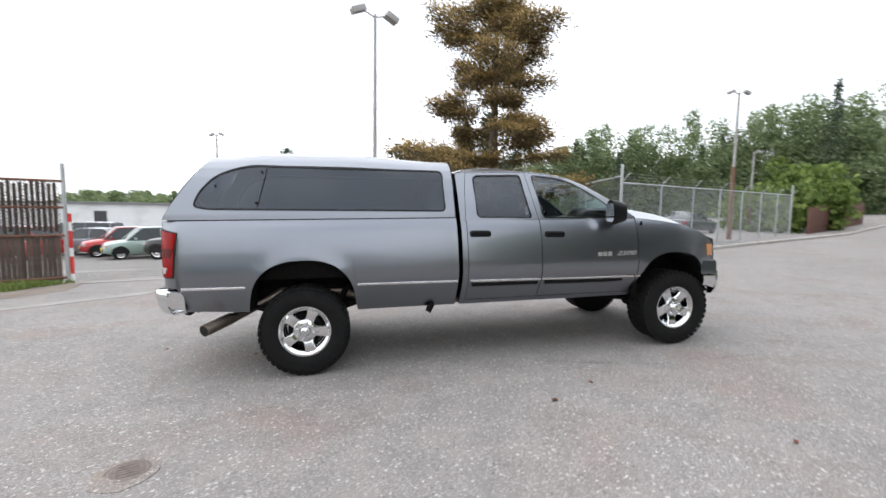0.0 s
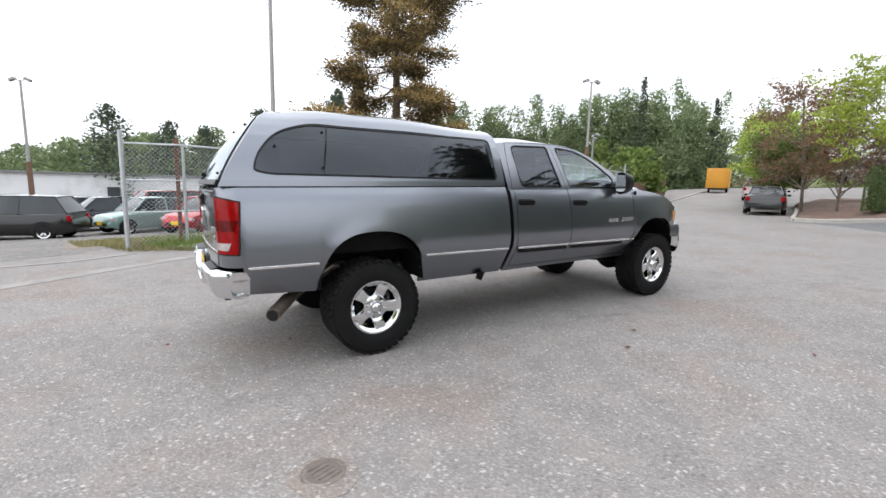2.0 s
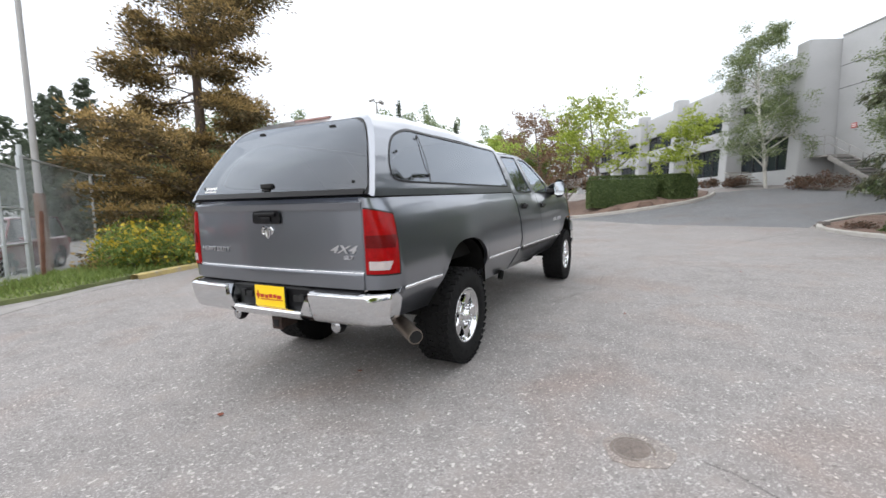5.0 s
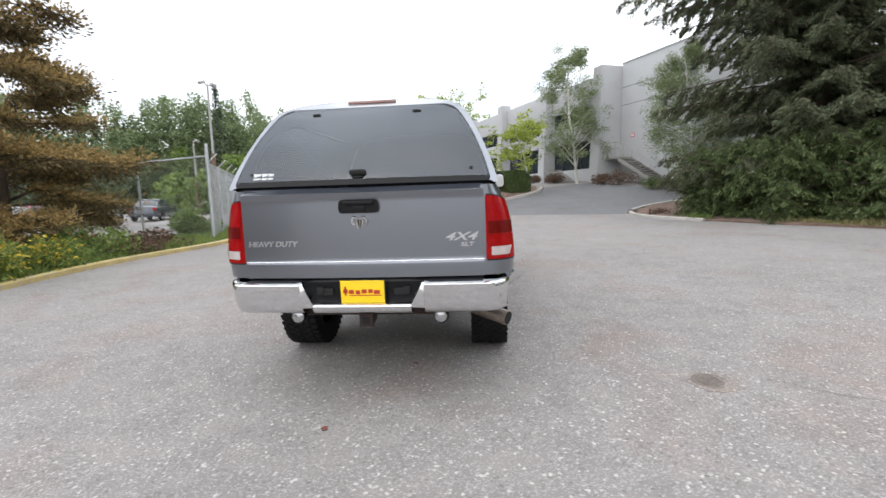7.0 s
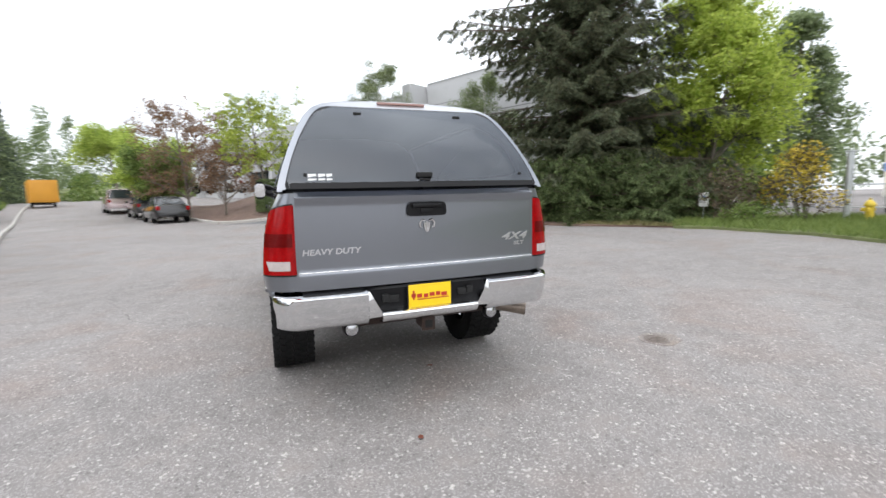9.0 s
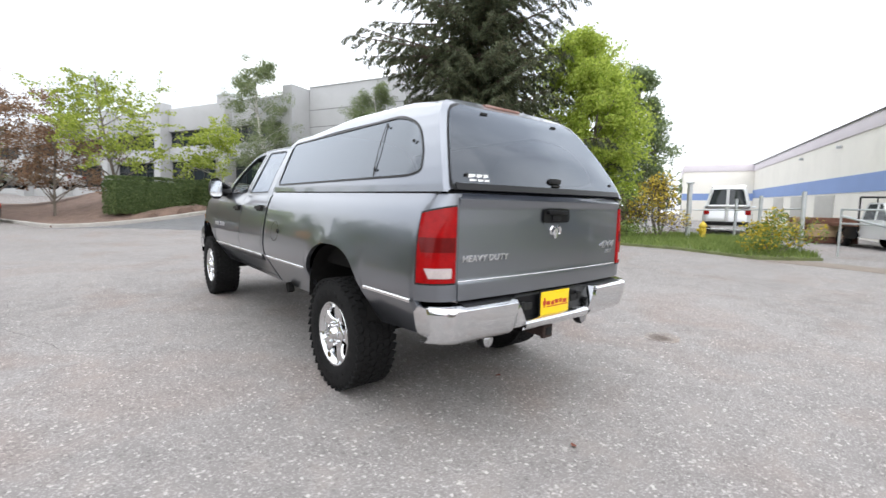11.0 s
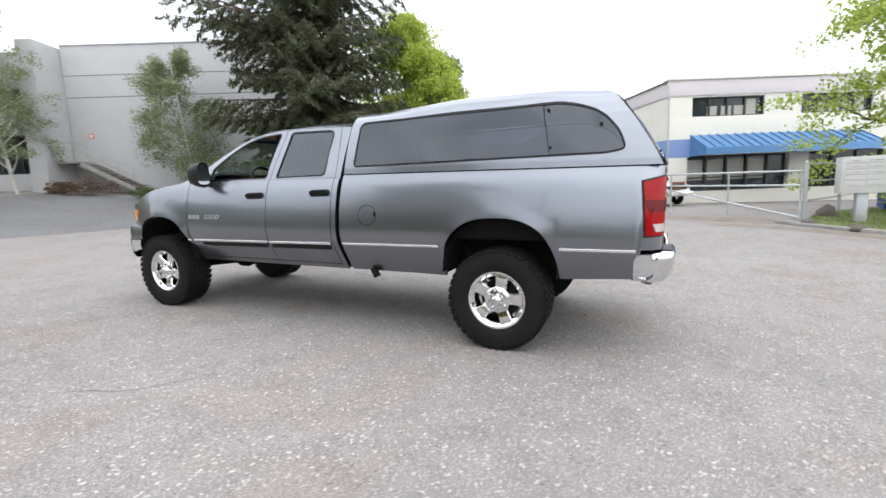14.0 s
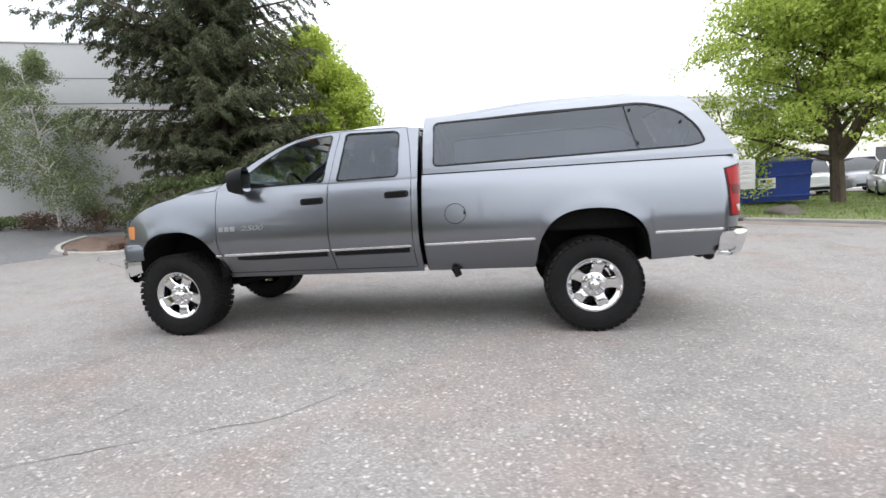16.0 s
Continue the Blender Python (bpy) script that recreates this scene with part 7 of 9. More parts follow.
# ---- trees and shrubs ----
class Leaves:
    """Collects loose leaf faces for one mesh."""

    def __init__(self, seed):
        self.v, self.f, self.r = [], [], random.Random(seed)

    def leaf(self, c, size, along=None, slim=0.5):
        r = self.r
        d = Vector((r.gauss(0, 1), r.gauss(0, 1), r.gauss(0, 1)))
        if along is not None:
            d = Vector(along) + d * 0.35
        d.normalize()
        n = Vector((r.gauss(0, 1), r.gauss(0, 1), r.gauss(0, 1)))
        s = d.cross(n).normalized() * (size * slim)
        d *= size
        c = Vector(c)
        k = len(self.v)
        self.v += [tuple(c - d * 0.5), tuple(c + s * 0.5), tuple(c + d * 0.5), tuple(c - s * 0.5)]
        self.f.append((k, k + 1, k + 2, k + 3))

    def cloud(self, c, rad, n, size, along=None, slim=0.5, shell=0.5):
        r = self.r
        for _ in range(n):
            while True:
                p = Vector((r.uniform(-1, 1), r.uniform(-1, 1), r.uniform(-1, 1)))
                if p.length <= 1 and p.length >= shell * r.random():
                    break
            self.leaf((c[0] + p.x * rad[0], c[1] + p.y * rad[1], c[2] + p.z * rad[2]), size * r.uniform(0.6, 1.4), along, slim)

    def mesh(self, name, material, parent=None, label="", category="", kind="", group=""):
        me = bpy.data.meshes.new(name)
        me.from_pydata(self.v, [], self.f)
        me.materials.append(material)
        ob = new(name, me)
        if parent:
            ob.parent = parent
        return tagged(ob, label, category, group, kind)


def conifer(name, label, x, y, tall, reach, leaf_mat, tip_mat, seed, low=0.12, boughs=150, droop=0.25, tuft=0.22, fill=26, clumpy=False, holes=(), bark=M_BARK, category="tree", group=""):
    """A conifer: a trunk, boughs of uneven length at uneven heights, side shoots and sprays of needles along them."""
    z0 = ground_z(x, y)
    tree = thing(name, label, category, Matrix.Translation((x, y, z0)), group)
    rnd = random.Random(seed)
    bm = bmesh.new()
    tube(bm, [(0, 0, -0.1), (0.05, 0.02, tall * 0.3), (-0.06, 0.05, tall * 0.65), (0.01, 0.0, tall * 0.98)], [tall * 0.020, tall * 0.015, tall * 0.008, 0.015], 10)
    lv, tips = Leaves(seed), Leaves(seed + 500)
    a = 0.0
    for w in range(boughs):
        t = (w + rnd.uniform(-1.5, 1.5)) / boughs
        t = min(0.995, max(0.0, t)) ** 1.12
        h = tall * (low + (0.99 - low) * t)
        a += 2.4 + rnd.uniform(-0.7, 0.7)
        # each side of the tree bulges and thins at its own heights
        lump = (0.74 if clumpy else 0.86) + (0.85 if clumpy else 0.60) * noise.noise((math.cos(a) * 1.1 + seed, math.sin(a) * 1.1, h * 0.62))
        ln = max(0.25, curve_at(reach, t) * min(1.15, max(0.35, lump)) * rnd.uniform(0.72, 1.1))
        if any(abs(h - hh) < hw and rnd.random() < 0.85 for hh, hw in holes):
            continue
        rise = (rnd.uniform(-0.38, 0.55) if clumpy else rnd.uniform(-0.05, 0.22)) + 0.25 * t
        pts = []
        for k in range(6):
            s = k / 5
            pts.append(Vector((math.cos(a) * ln * s, math.sin(a) * ln * s, h + ln * (rise * s - droop * s * s * (1.25 - t) + 0.10 * s**3))))
        tube(bm, pts, [max(0.008, 0.016 * ln * (1 - s / 5.5)) for s in range(6)], 4)
        side = Vector((-math.sin(a), math.cos(a), 0))
        out = Vector((math.cos(a), math.sin(a), -0.15))
        shoots = 4 + int(ln * 3.2)
        for q in range(shoots):
            s = (q + 0.8) / shoots
            i = min(4, int(s * 5))
            c = pts[i].lerp(pts[i + 1], s * 5 - i)
            sd = -1 if q % 2 else 1
            sl = (0.16 + 0.30 * ln * (1 - 0.72 * s)) * rnd.uniform(0.6, 1.2)
            if clumpy:
                if s < 0.36:
                    continue
                tip = c + side * sd * sl * 0.9 + out * sl * 0.4 + Vector((0, 0, 0.12 * sl))
                tube(bm, [tuple(c), tuple(tip)], [0.014, 0.006], 3)
                rr = rnd.uniform(0.32, 0.60)
                n = int(fill * rr)
                for _ in range(n):
                    p = Vector((rnd.gauss(0, 0.46), rnd.gauss(0, 0.46), rnd.gauss(0, 0.30))) * rr
                    d = p.normalized() + Vector((0, 0, 0.25)) + out * 0.4
                    # the upper half of each tuft takes the paler colour, the lower half the duller
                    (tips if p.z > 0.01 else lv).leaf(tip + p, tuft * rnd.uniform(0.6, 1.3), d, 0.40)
            else:
                d = (side * sd * 0.9 + out * 0.7 + Vector((0, 0, -0.35 - 0.5 * rnd.random()))).normalized()
                n = int(fill * sl * 3) + 5
                for _ in range(n):
                    u = rnd.random()
                    p = c + d * sl * u + Vector((rnd.gauss(0, 0.05), rnd.gauss(0, 0.05), rnd.gauss(-0.04, 0.05)))
                    (tips if u > 0.6 and rnd.random() < 0.7 else lv).leaf(p, tuft * rnd.uniform(0.6, 1.4), d + Vector((0, 0, -0.3)), 0.26)
    part("trunk", bm, bark, tree)
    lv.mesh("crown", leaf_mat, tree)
    tips.mesh("outer_foliage", tip_mat, tree, "paler needles of the branch tips and tuft tops")
    return tree


def broadleaf(name, label, x, y, tall, wide, leaf_mat, seed, trunk_r=0.12, first=0.22, limbs=7, leaf=0.10, per_clump=40, bark=M_GREYBARK, upright=0.5, clump=0.45, group="", sink=0.0, stems=1, squash=1.0, weep=0.0):
    """A broad-leaved tree grown limb by limb, with leaves in clumps along the twigs."""
    z0 = ground_z(x, y) - sink
    tree = thing(name, label, "tree", Matrix.Translation((x, y, z0)), group)
    rnd = random.Random(seed)
    bm = bmesh.new()
    lv = Leaves(seed)

    def grow(p, d, ln, r, level):
        pts, rr = [p], [r]
        dd = d.copy()
        for k in range(4):
            sway = 0.06 if level == 0 else 0.13
            dd = (dd + Vector((rnd.gauss(0, sway), rnd.gauss(0, sway), rnd.gauss(0.02, 0.08) - weep * level * 0.06))).normalized()
            pts.append(pts[-1] + dd * ln / 4)
            rr.append(r * (1 - 0.16 * (k + 1)))
        tube(bm, pts, [max(0.006, q) for q in rr], 6 if level < 2 else 4)
        if level >= 2:
            for k in (1, 2, 3, 4):
                c = pts[k]
                q = clump * rnd.uniform(0.6, 1.2)
                lv.cloud(c, (q, q, q * 0.7 * squash), int(per_clump * rnd.uniform(0.5, 1.3)), leaf, None, 0.62, 0.2)
            if level >= 3:
                return
        n = (limbs if level == 0 else 5) if level < 2 else 2
        for k in range(n):
            s = rnd.uniform(0.35, 1.0) if level else rnd.uniform(0.0, 1.0) * (1 - first) + first * 0.6
            i = min(3, int(s * 4))
            q = pts[i].lerp(pts[i + 1], s * 4 - i)
            a = 2 * math.pi * (k + rnd.uniform(-0.35, 0.35)) / n
            u = dd.orthogonal().normalized()
            w = dd.cross(u)
            spread = rnd.uniform(0.75, 1.15)
            nd = (u * math.cos(a) + w * math.sin(a)) * spread + dd * (0.45 + upright * rnd.uniform(0.4, 0.9)) + Vector((0, 0, 0.15 - weep * 0.1))
            nd.normalize()
            if level == 0:
                env = math.sin(math.pi * min(1, 0.25 + 0.72 * s)) ** 0.7
                l2 = wide * 0.72 * env * rnd.uniform(0.8, 1.1)
            else:
                l2 = ln * rnd.uniform(0.45, 0.65)
            grow(q, nd, l2, max(0.01, rr[i] * 0.5), level + 1)

    for k in range(stems):
        a = 6.28 * k / stems + 0.7
        d0 = Vector((0.25 * math.cos(a), 0.25 * math.sin(a), 1)) if stems > 1 else Vector((0, 0, 1))
        grow(Vector((0.08 * math.cos(a), 0.08 * math.sin(a), -0.05)) if stems > 1 else Vector((0, 0, -0.05)), d0.normalized(), tall * 0.86, trunk_r, 0)
    part("trunk", bm, bark, tree)
    lv.mesh("crown", leaf_mat, tree)
    return tree


def shrub(name, label, x, y, rad, tall, leaf_mat, seed, n=2500, leaf=0.07, category="shrub", flowers=None, flower_n=0, lift=0.0, group="", lumps=14, slim=0.6, along=None):
    """A bush of leafy lumps on short stems, with an uneven outline."""
    z0 = ground_z(x, y) + lift
    root = thing(name, label, category, Matrix.Translation((x, y, z0)), group)
    rnd = random.Random(seed)
    bm = bmesh.new()
    lv, fl = Leaves(seed), Leaves(seed + 1)
    for k in range(lumps):
        a, q = rnd.uniform(0, 6.28), rnd.random() ** 0.6
        c = Vector((math.cos(a) * rad * q * 0.8, math.sin(a) * rad * q * 0.8, tall * (0.18 + 0.62 * rnd.random() * (1 - 0.45 * q))))
        tube(bm, [(c.x * 0.15, c.y * 0.15, -0.03), (c.x * 0.6, c.y * 0.6, c.z * 0.5), tuple(c)], [0.025, 0.015, 0.006], 4)
        r = rad * rnd.uniform(0.28, 0.48)
        hz = min(r * 0.8, tall * 0.32)
        lv.cloud(c, (r, r, hz), n // lumps, leaf, along, slim, 0.55)
        if flowers:
            fl.cloud(c + Vector((0, 0, hz * 0.25)), (r * 1.05, r * 1.05, hz * 0.95), flower_n // lumps, leaf * 0.8, None, 0.8, 0.85)
    part("woody_base", bm, M_GREYBARK, root)
    lv.mesh("foliage", leaf_mat, root)
    if flowers:
        fl.mesh("bloom", flowers, root, kind="stuff")
    return root


conifer("brown_pine", "tall open pine with browned needles, beside the fence", -11.4, 6.1, 11.8, [(0, 3.7), (0.12, 4.3), (0.24, 3.6), (0.30, 1.8), (0.36, 2.8), (0.5, 3.0), (0.62, 2.4), (0.75, 1.9), (0.88, 1.2), (1, 0.4)], M_PINE, M_PINETOP, 27, low=0.05, boughs=100, droop=0.22, tuft=0.125, fill=500, clumpy=True, holes=((4.45, 0.35),))
conifer("dark_spruce", "large dark green spruce in a mulched bed", 11.5, 11.5, 15.6, [(0, 4.6), (0.2, 5.2), (0.45, 4.9), (0.7, 3.7), (0.88, 2.0), (1, 0.4)], M_SPRUCE, M_SPRUCETIP, 22, low=0.07, boughs=225, droop=0.20, tuft=0.135, fill=54)
for k, (x, y, tall) in enumerate(((-33.0, 11.2, 10.0), (-34.8, 13.6, 11.2), (-36.8, 12.0, 10.2))):
    conifer("dark_conifer", "dark blue-green conifer beyond the storage lot", x, y, tall, [(0, 2.6), (0.3, 2.5), (0.6, 1.7), (0.85, 0.9), (1, 0.25)], M_DARKWOODS, M_DARKWOODS, 70 + k, low=0.05, boughs=110, droop=0.22, tuft=0.26, fill=20, group="conifers beyond the storage lot")
rnd = random.Random(5)
for k, (x, y, r, h) in enumerate(((8.6, 11.4, 1.2, 2.0), (8.9, 10.2, 1.4, 2.2), (9.8, 9.1, 1.4, 2.1), (11.0, 8.2, 1.4, 1.9), (12.0, 7.6, 1.2, 1.7), (9.2, 12.9, 1.2, 1.8), (10.3, 10.4, 1.3, 2.5), (11.6, 9.4, 1.4, 2.3))):
    conifer("juniper", "spreading dark green juniper with pale branch tips under the spruce", x, y, h * 1.08, [(0, r * 1.35), (0.5, r * 1.3), (0.8, r), (1, r * 0.5)], M_JUNIPER, M_JUNIPERTIP, 40 + k, low=0.06, boughs=58, droop=0.16, tuft=0.12, fill=34, category="shrub", group="junipers under the spruce")
shrub("low_shrub", "small reddish groundcover at the bed's edge", 7.2, 12.7, 0.45, 0.35, M_AZALEA, 60, 500, 0.06)
shrub("low_shrub", "small yellow-green groundcover at the bed's edge", 7.5, 10.3, 0.4, 0.3, M_BROOM, 61, 500, 0.06)

broadleaf("lime_tree", "bright green broad-leaved tree behind the spruce", 16.2, 9.6, 10.2, 3.9, M_LINDEN, 31, 0.16, first=0.12, limbs=22, leaf=0.15, per_clump=22, clump=0.50, upright=0.7)
broadleaf("lime_tree", "bright green young tree behind the verge", 14.6, 8.2, 7.6, 3.2, M_LINDEN, 32, 0.10, first=0.10, limbs=22, leaf=0.14, per_clump=22, clump=0.45)
broadleaf("grey_green_tree", "tall soft green tree behind the fence", 24.4, 11.5, 10.8, 2.7, M_WOODS, 33, 0.16, limbs=22, leaf=0.15, per_clump=22, clump=0.5)
broadleaf("maple", "young lime-green maple above the hedge", -1.0, 22.4, 7.2, 3.4, M_LIME, 34, 0.08, first=0.3, limbs=15, leaf=0.12, per_clump=11, clump=0.30, upright=0.35, squash=0.5)
broadleaf("maple", "small yellow-green tree with a pale trunk", 3.6, 22.9, 4.4, 2.3, M_LIME, 35, 0.06, first=0.35, limbs=13, leaf=0.12, per_clump=9, clump=0.26, bark=M_BIRCHBARK, upright=0.45, squash=0.5)
broadleaf("birch", "tall slender birch before the grey building", 7.0, 26.0, 10.2, 3.0, M_BIRCH, 36, 0.09, first=0.15, limbs=26, leaf=0.075, per_clump=26, clump=0.36, bark=M_BIRCHBARK, upright=0.8, weep=1.0)
broadleaf("birch", "birch with hanging twigs before the blank wall", 11.4, 19.65, 8.0, 2.7, M_BIRCH, 37, 0.07, first=0.10, limbs=28, leaf=0.075, per_clump=26, clump=0.38, bark=M_BIRCHBARK, upright=0.6, weep=1.4)
broadleaf("russet_tree", "russet-leaved small tree on the mulch bank", -5.6, 27.5, 7.6, 3.6, M_RUSSET, 38, 0.09, limbs=16, leaf=0.12, per_clump=9, clump=0.36)
broadleaf("russet_tree", "russet-leaved multi-stemmed tree on the mulch bank", -3.4, 25.0, 6.6, 3.0, M_RUSSET, 39, 0.07, limbs=14, leaf=0.11, per_clump=8, clump=0.34)
broadleaf("bank_tree", "fresh green tree beside the street", -9.0, 33.0, 5.2, 3.2, M_FRESH, 43, 0.12, limbs=9, leaf=0.16, per_clump=40, clump=0.6)
broadleaf("bank_tree", "olive green tree beside the street", -7.5, 30.0, 4.6, 2.8, M_BROOM, 44, 0.12, limbs=9, leaf=0.15, per_clump=40, clump=0.55)
broadleaf("bank_tree", "fresh green tree beside the street", -13.5, 43.0, 6.2, 4.0, M_FRESH, 46, 0.14, limbs=9, leaf=0.2, per_clump=40, clump=0.8)
broadleaf("street_tree", "spreading fresh green street tree with a dark trunk", 11.3, -10.0, 9.8, 4.7, M_FRESH, 45, 0.21, first=0.24, limbs=34, leaf=0.115, per_clump=58, clump=0.62, upright=0.20, squash=0.6, weep=0.35, bark=M_BARK)
shrub("broom_bush", "green broom bush with yellow flowers on the verge", -8.6, 2.4, 1.15, 1.25, M_BROOM, 70, 4200, 0.10, flowers=M_BROOMFLOWER, flower_n=850, slim=0.3)
shrub("broom_bush", "tall green broom with scattered yellow flowers", -9.6, 3.6, 1.1, 2.0, M_BROOM, 71, 3600, 0.11, flowers=M_BROOMFLOWER, flower_n=260, slim=0.3)
shrub("broom_bush", "low green broom with yellow flowers", -8.5, 4.3, 0.9, 0.9, M_BROOM, 72, 2200, 0.09, flowers=M_BROOMFLOWER, flower_n=420, slim=0.3)
shrub("bramble", "dull brownish bramble on the verge", -8.7, 7.2, 1.3, 0.8, M_AZALEA, 73, 1800, 0.09)
shrub("bramble", "green bramble on the verge", -9.0, 5.8, 1.2, 1.0, M_BROOM, 74, 2200, 0.09)
shrub("round_bush", "clipped round green bush behind the fence corner", -9.75, 11.3, 0.85, 1.35, M_BROOM, 75, 6500, 0.08, lumps=22)
shrub("broom_bush", "tall broom in full yellow flower by the fence", 14.2, 4.6, 1.1, 3.1, M_THICKET, 76, 2600, 0.10, flowers=M_BROOMFLOWER, flower_n=1700, slim=0.3)
shrub("broom_bush", "small yellow-flowered broom by the gate", 11.5, 0.45, 0.95, 1.5, M_BROOM, 77, 2400, 0.09, flowers=M_BROOMFLOWER, flower_n=950, slim=0.3)
shrub("thicket", "grey-brown thicket under the trees", 13.0, 6.4, 1.6, 2.0, M_THICKET, 78, 2200, 0.10)
shrub("thicket", "green undergrowth under the trees", 14.8, 6.6, 1.7, 2.2, M_BROOM, 79, 3000, 0.11)
shrub("thicket", "green undergrowth at the verge", 12.4, 4.9, 1.0, 0.7, M_BROOM, 80, 1500, 0.08)
for k, (a, o, r, h, mt, lb) in enumerate(((1.2, 0.6, 0.7, 0.7, M_AZALEA, "reddish clipped shrub by the stair"), (2.6, 0.6, 1.2, 0.95, M_AZALEA, "brownish shrub below the stair"), (5.3, 0.3, 0.9, 0.7, M_HEDGE, "dark green shrub by the wall"), (6.6, 0.2, 1.0, 0.9, M_AZALEA, "reddish shrub by the wall"), (9.0, 0.6, 1.2, 1.2, M_AZALEA, "reddish flowering shrub by the wall"), (-2.0, 1.8, 1.0, 0.8, M_AZALEA, "russet shrub by the piers"), (-4.8, 2.0, 0.8, 0.7, M_AZALEA, "russet shrub by the piers"), (-8.0, 1.8, 1.0, 0.8, M_HEDGE, "dark shrub by the piers"))):
    p = B0 + BU * a + BN * o
    shrub("wall_shrub", lb, p.x, p.y, r, h, mt, 90 + k, 1500, 0.09, group="shrubs along the office wall")

# clipped hedge on the bank, two lengths
def hedge(x0, y0, x1, y1, deep, top, seed, lift):
    rnd = random.Random(seed)
    d = Vector((x1 - x0, y1 - y0, 0))
    n = d.normalized()
    s = Vector((-n.y, n.x, 0))
    c = Vector(((x0 + x1) / 2, (y0 + y1) / 2, 0))
    c.z = ground_z(c.x, c.y) + lift
    tall = top - c.z
    root = thing("hedge", "clipped dark green hedge on the mulch bank", "hedge", Matrix.Translation(c), "hedges")
    bm = bmesh.new()
    box(bm, (0, 0, tall * 0.46), (d.length * 0.94, deep * 0.86, tall * 0.90), 0.18, Matrix(((n.x, s.x, 0, 0), (n.y, s.y, 0, 0), (0, 0, 1, 0), (0, 0, 0, 1))))
    part("inner_mass", bm, M_HEDGE, root)
    lv = Leaves(seed)
    for _ in range(9000):
        u, v, w = rnd.uniform(-0.5, 0.5), rnd.uniform(-0.5, 0.5), rnd.random()
        k = rnd.random()
        if k < 0.35:
            w = 1.0
        elif k < 0.8:
            v = math.copysign(0.5, v)
        else:
            u = math.copysign(0.5, u)
        edge = 0.10 * smooth(0.75, 1.0, w)
        p = n * (u * (d.length - edge * 2)) + s * (v * (deep - edge * 2)) + Vector((0, 0, w * tall + 0.06 * noise.noise((u * 6, v * 4, w * 3))))
        lv.leaf(p, 0.10 * rnd.uniform(0.6, 1.3), None, 0.6)
    lv.mesh("foliage", M_HEDGE, root)


hedge(-1.5, 21.2, 1.65, 22.05, 1.4, 2.62, 3, 0.06)
hedge(1.95, 22.25, 3.25, 23.35, 1.3, 2.66, 4, 0.06)


# ---- far woods ----
def woods(name, label, spots, material, seed, leaf, per):
    lv = Leaves(seed)
    rnd = random.Random(seed)
    for x, y, zb, tall, wide, pointy in spots:
        for k in range(9):
            t = (k + 0.5) / 9
            env = wide * ((1 - t) ** 0.8 if pointy else math.sin(math.pi * min(1, 0.12 + 0.86 * t)) ** 0.6)
            for _ in range(3):
                a = rnd.uniform(0, 6.28)
                q = env * rnd.uniform(0.2, 0.75)
                rr = env * rnd.uniform(0.35, 0.6) + 0.2
                lv.cloud((x + math.cos(a) * q, y + math.sin(a) * q, zb + tall * (0.08 + 0.88 * t)), (rr, rr, tall / 9 * 0.8), per, leaf, None, 0.6, 0.4)
    return lv.mesh(name, material, None, label, "trees", "stuff")


rnd = random.Random(77)
spots = []
for k in range(90):
    a = radians(156 + 52 * k / 89 + rnd.uniform(-1, 1))
    d = rnd.uniform(92, 125)
    spots.append((d * math.cos(a), d * math.sin(a), -2.5, rnd.uniform(10, 14.5) * (1 - 0.5 * smooth(radians(182), radians(200), a)), rnd.uniform(4, 6.5), rnd.random() < 0.15))
woods("far_woods", "mixed green wood behind the white warehouse", spots, M_WOODS, 1, 0.6, 44)
spots = []
for k in range(104):
    t = (k + rnd.uniform(-2, 2)) / 110
    spots.append((-64 + 34 * t + rnd.uniform(-4, 4), 32 + 42 * t + rnd.uniform(-6, 6), -0.5, rnd.uniform(10, 16.5) * (0.85 + 0.35 * t), rnd.uniform(2.8, 4.8), rnd.random() < 0.14))
woods("far_woods", "dense green wood beyond the fence", [q for q in spots if not q[5]], M_WOODS, 2, 0.37, 80)
woods("far_woods", "dark conifers in the wood beyond the fence", [q[:4] + (q[4] * 0.8, True) for q in spots if q[5]], M_DARKWOODS, 12, 0.34, 60)
spots = [(-33.6, 15.6, -0.7, 7.6, 2.2, False)]
spots += [(-46.0 + 2.2 * k, 7.6 + 2.0 * k, -1.4, rnd.uniform(9.6, 10.8), 2.8, False) for k in range(3)]
spots += [(-60 + rnd.uniform(-6, 6), -6 + 5 * k, -1.5, rnd.uniform(8, 11), 3.0, False) for k in range(6)]
woods("far_woods", "dark conifers beyond the storage lot", spots, M_DARKWOODS, 3, 0.36, 84)
spots = []
for x, y, tall, wide in ((-64, 106, 21, 4.4), (-58, 105, 17, 2.4), (-53.6, 105, 18, 3.0), (-48.5, 104, 22, 3.7), (-40.4, 103, 19, 3.4), (-36, 102, 17, 3.0), (-31.5, 101, 14, 3.2), (-69, 104, 16, 3.6), (-45, 108, 12, 3.4), (-27, 104, 13, 3.4), (-22, 106, 13, 3.4), (-17, 104, 12, 3.2)):
    spots.append((x, y, 2.0, tall, wide, False))
for k in range(12):
    spots.append((-66 + 4.4 * k, 110 + rnd.uniform(-2, 2), 2.5, rnd.uniform(6, 9), 3.4, False))
woods("far_woods", "tall slender trees at the street's end", spots, M_WOODS, 4, 0.42, 60)
spots = [(-26 + 3.0 * k + rnd.uniform(-1, 1), 74 + rnd.uniform(-6, 10), 0.8, rnd.uniform(4, 7), 3.0, False) for k in range(9)]
spots += [(-38 + rnd.uniform(-4, 0), 50 + 3.4 * k, 0.0, rnd.uniform(4, 9), 2.6, False) for k in range(8)]
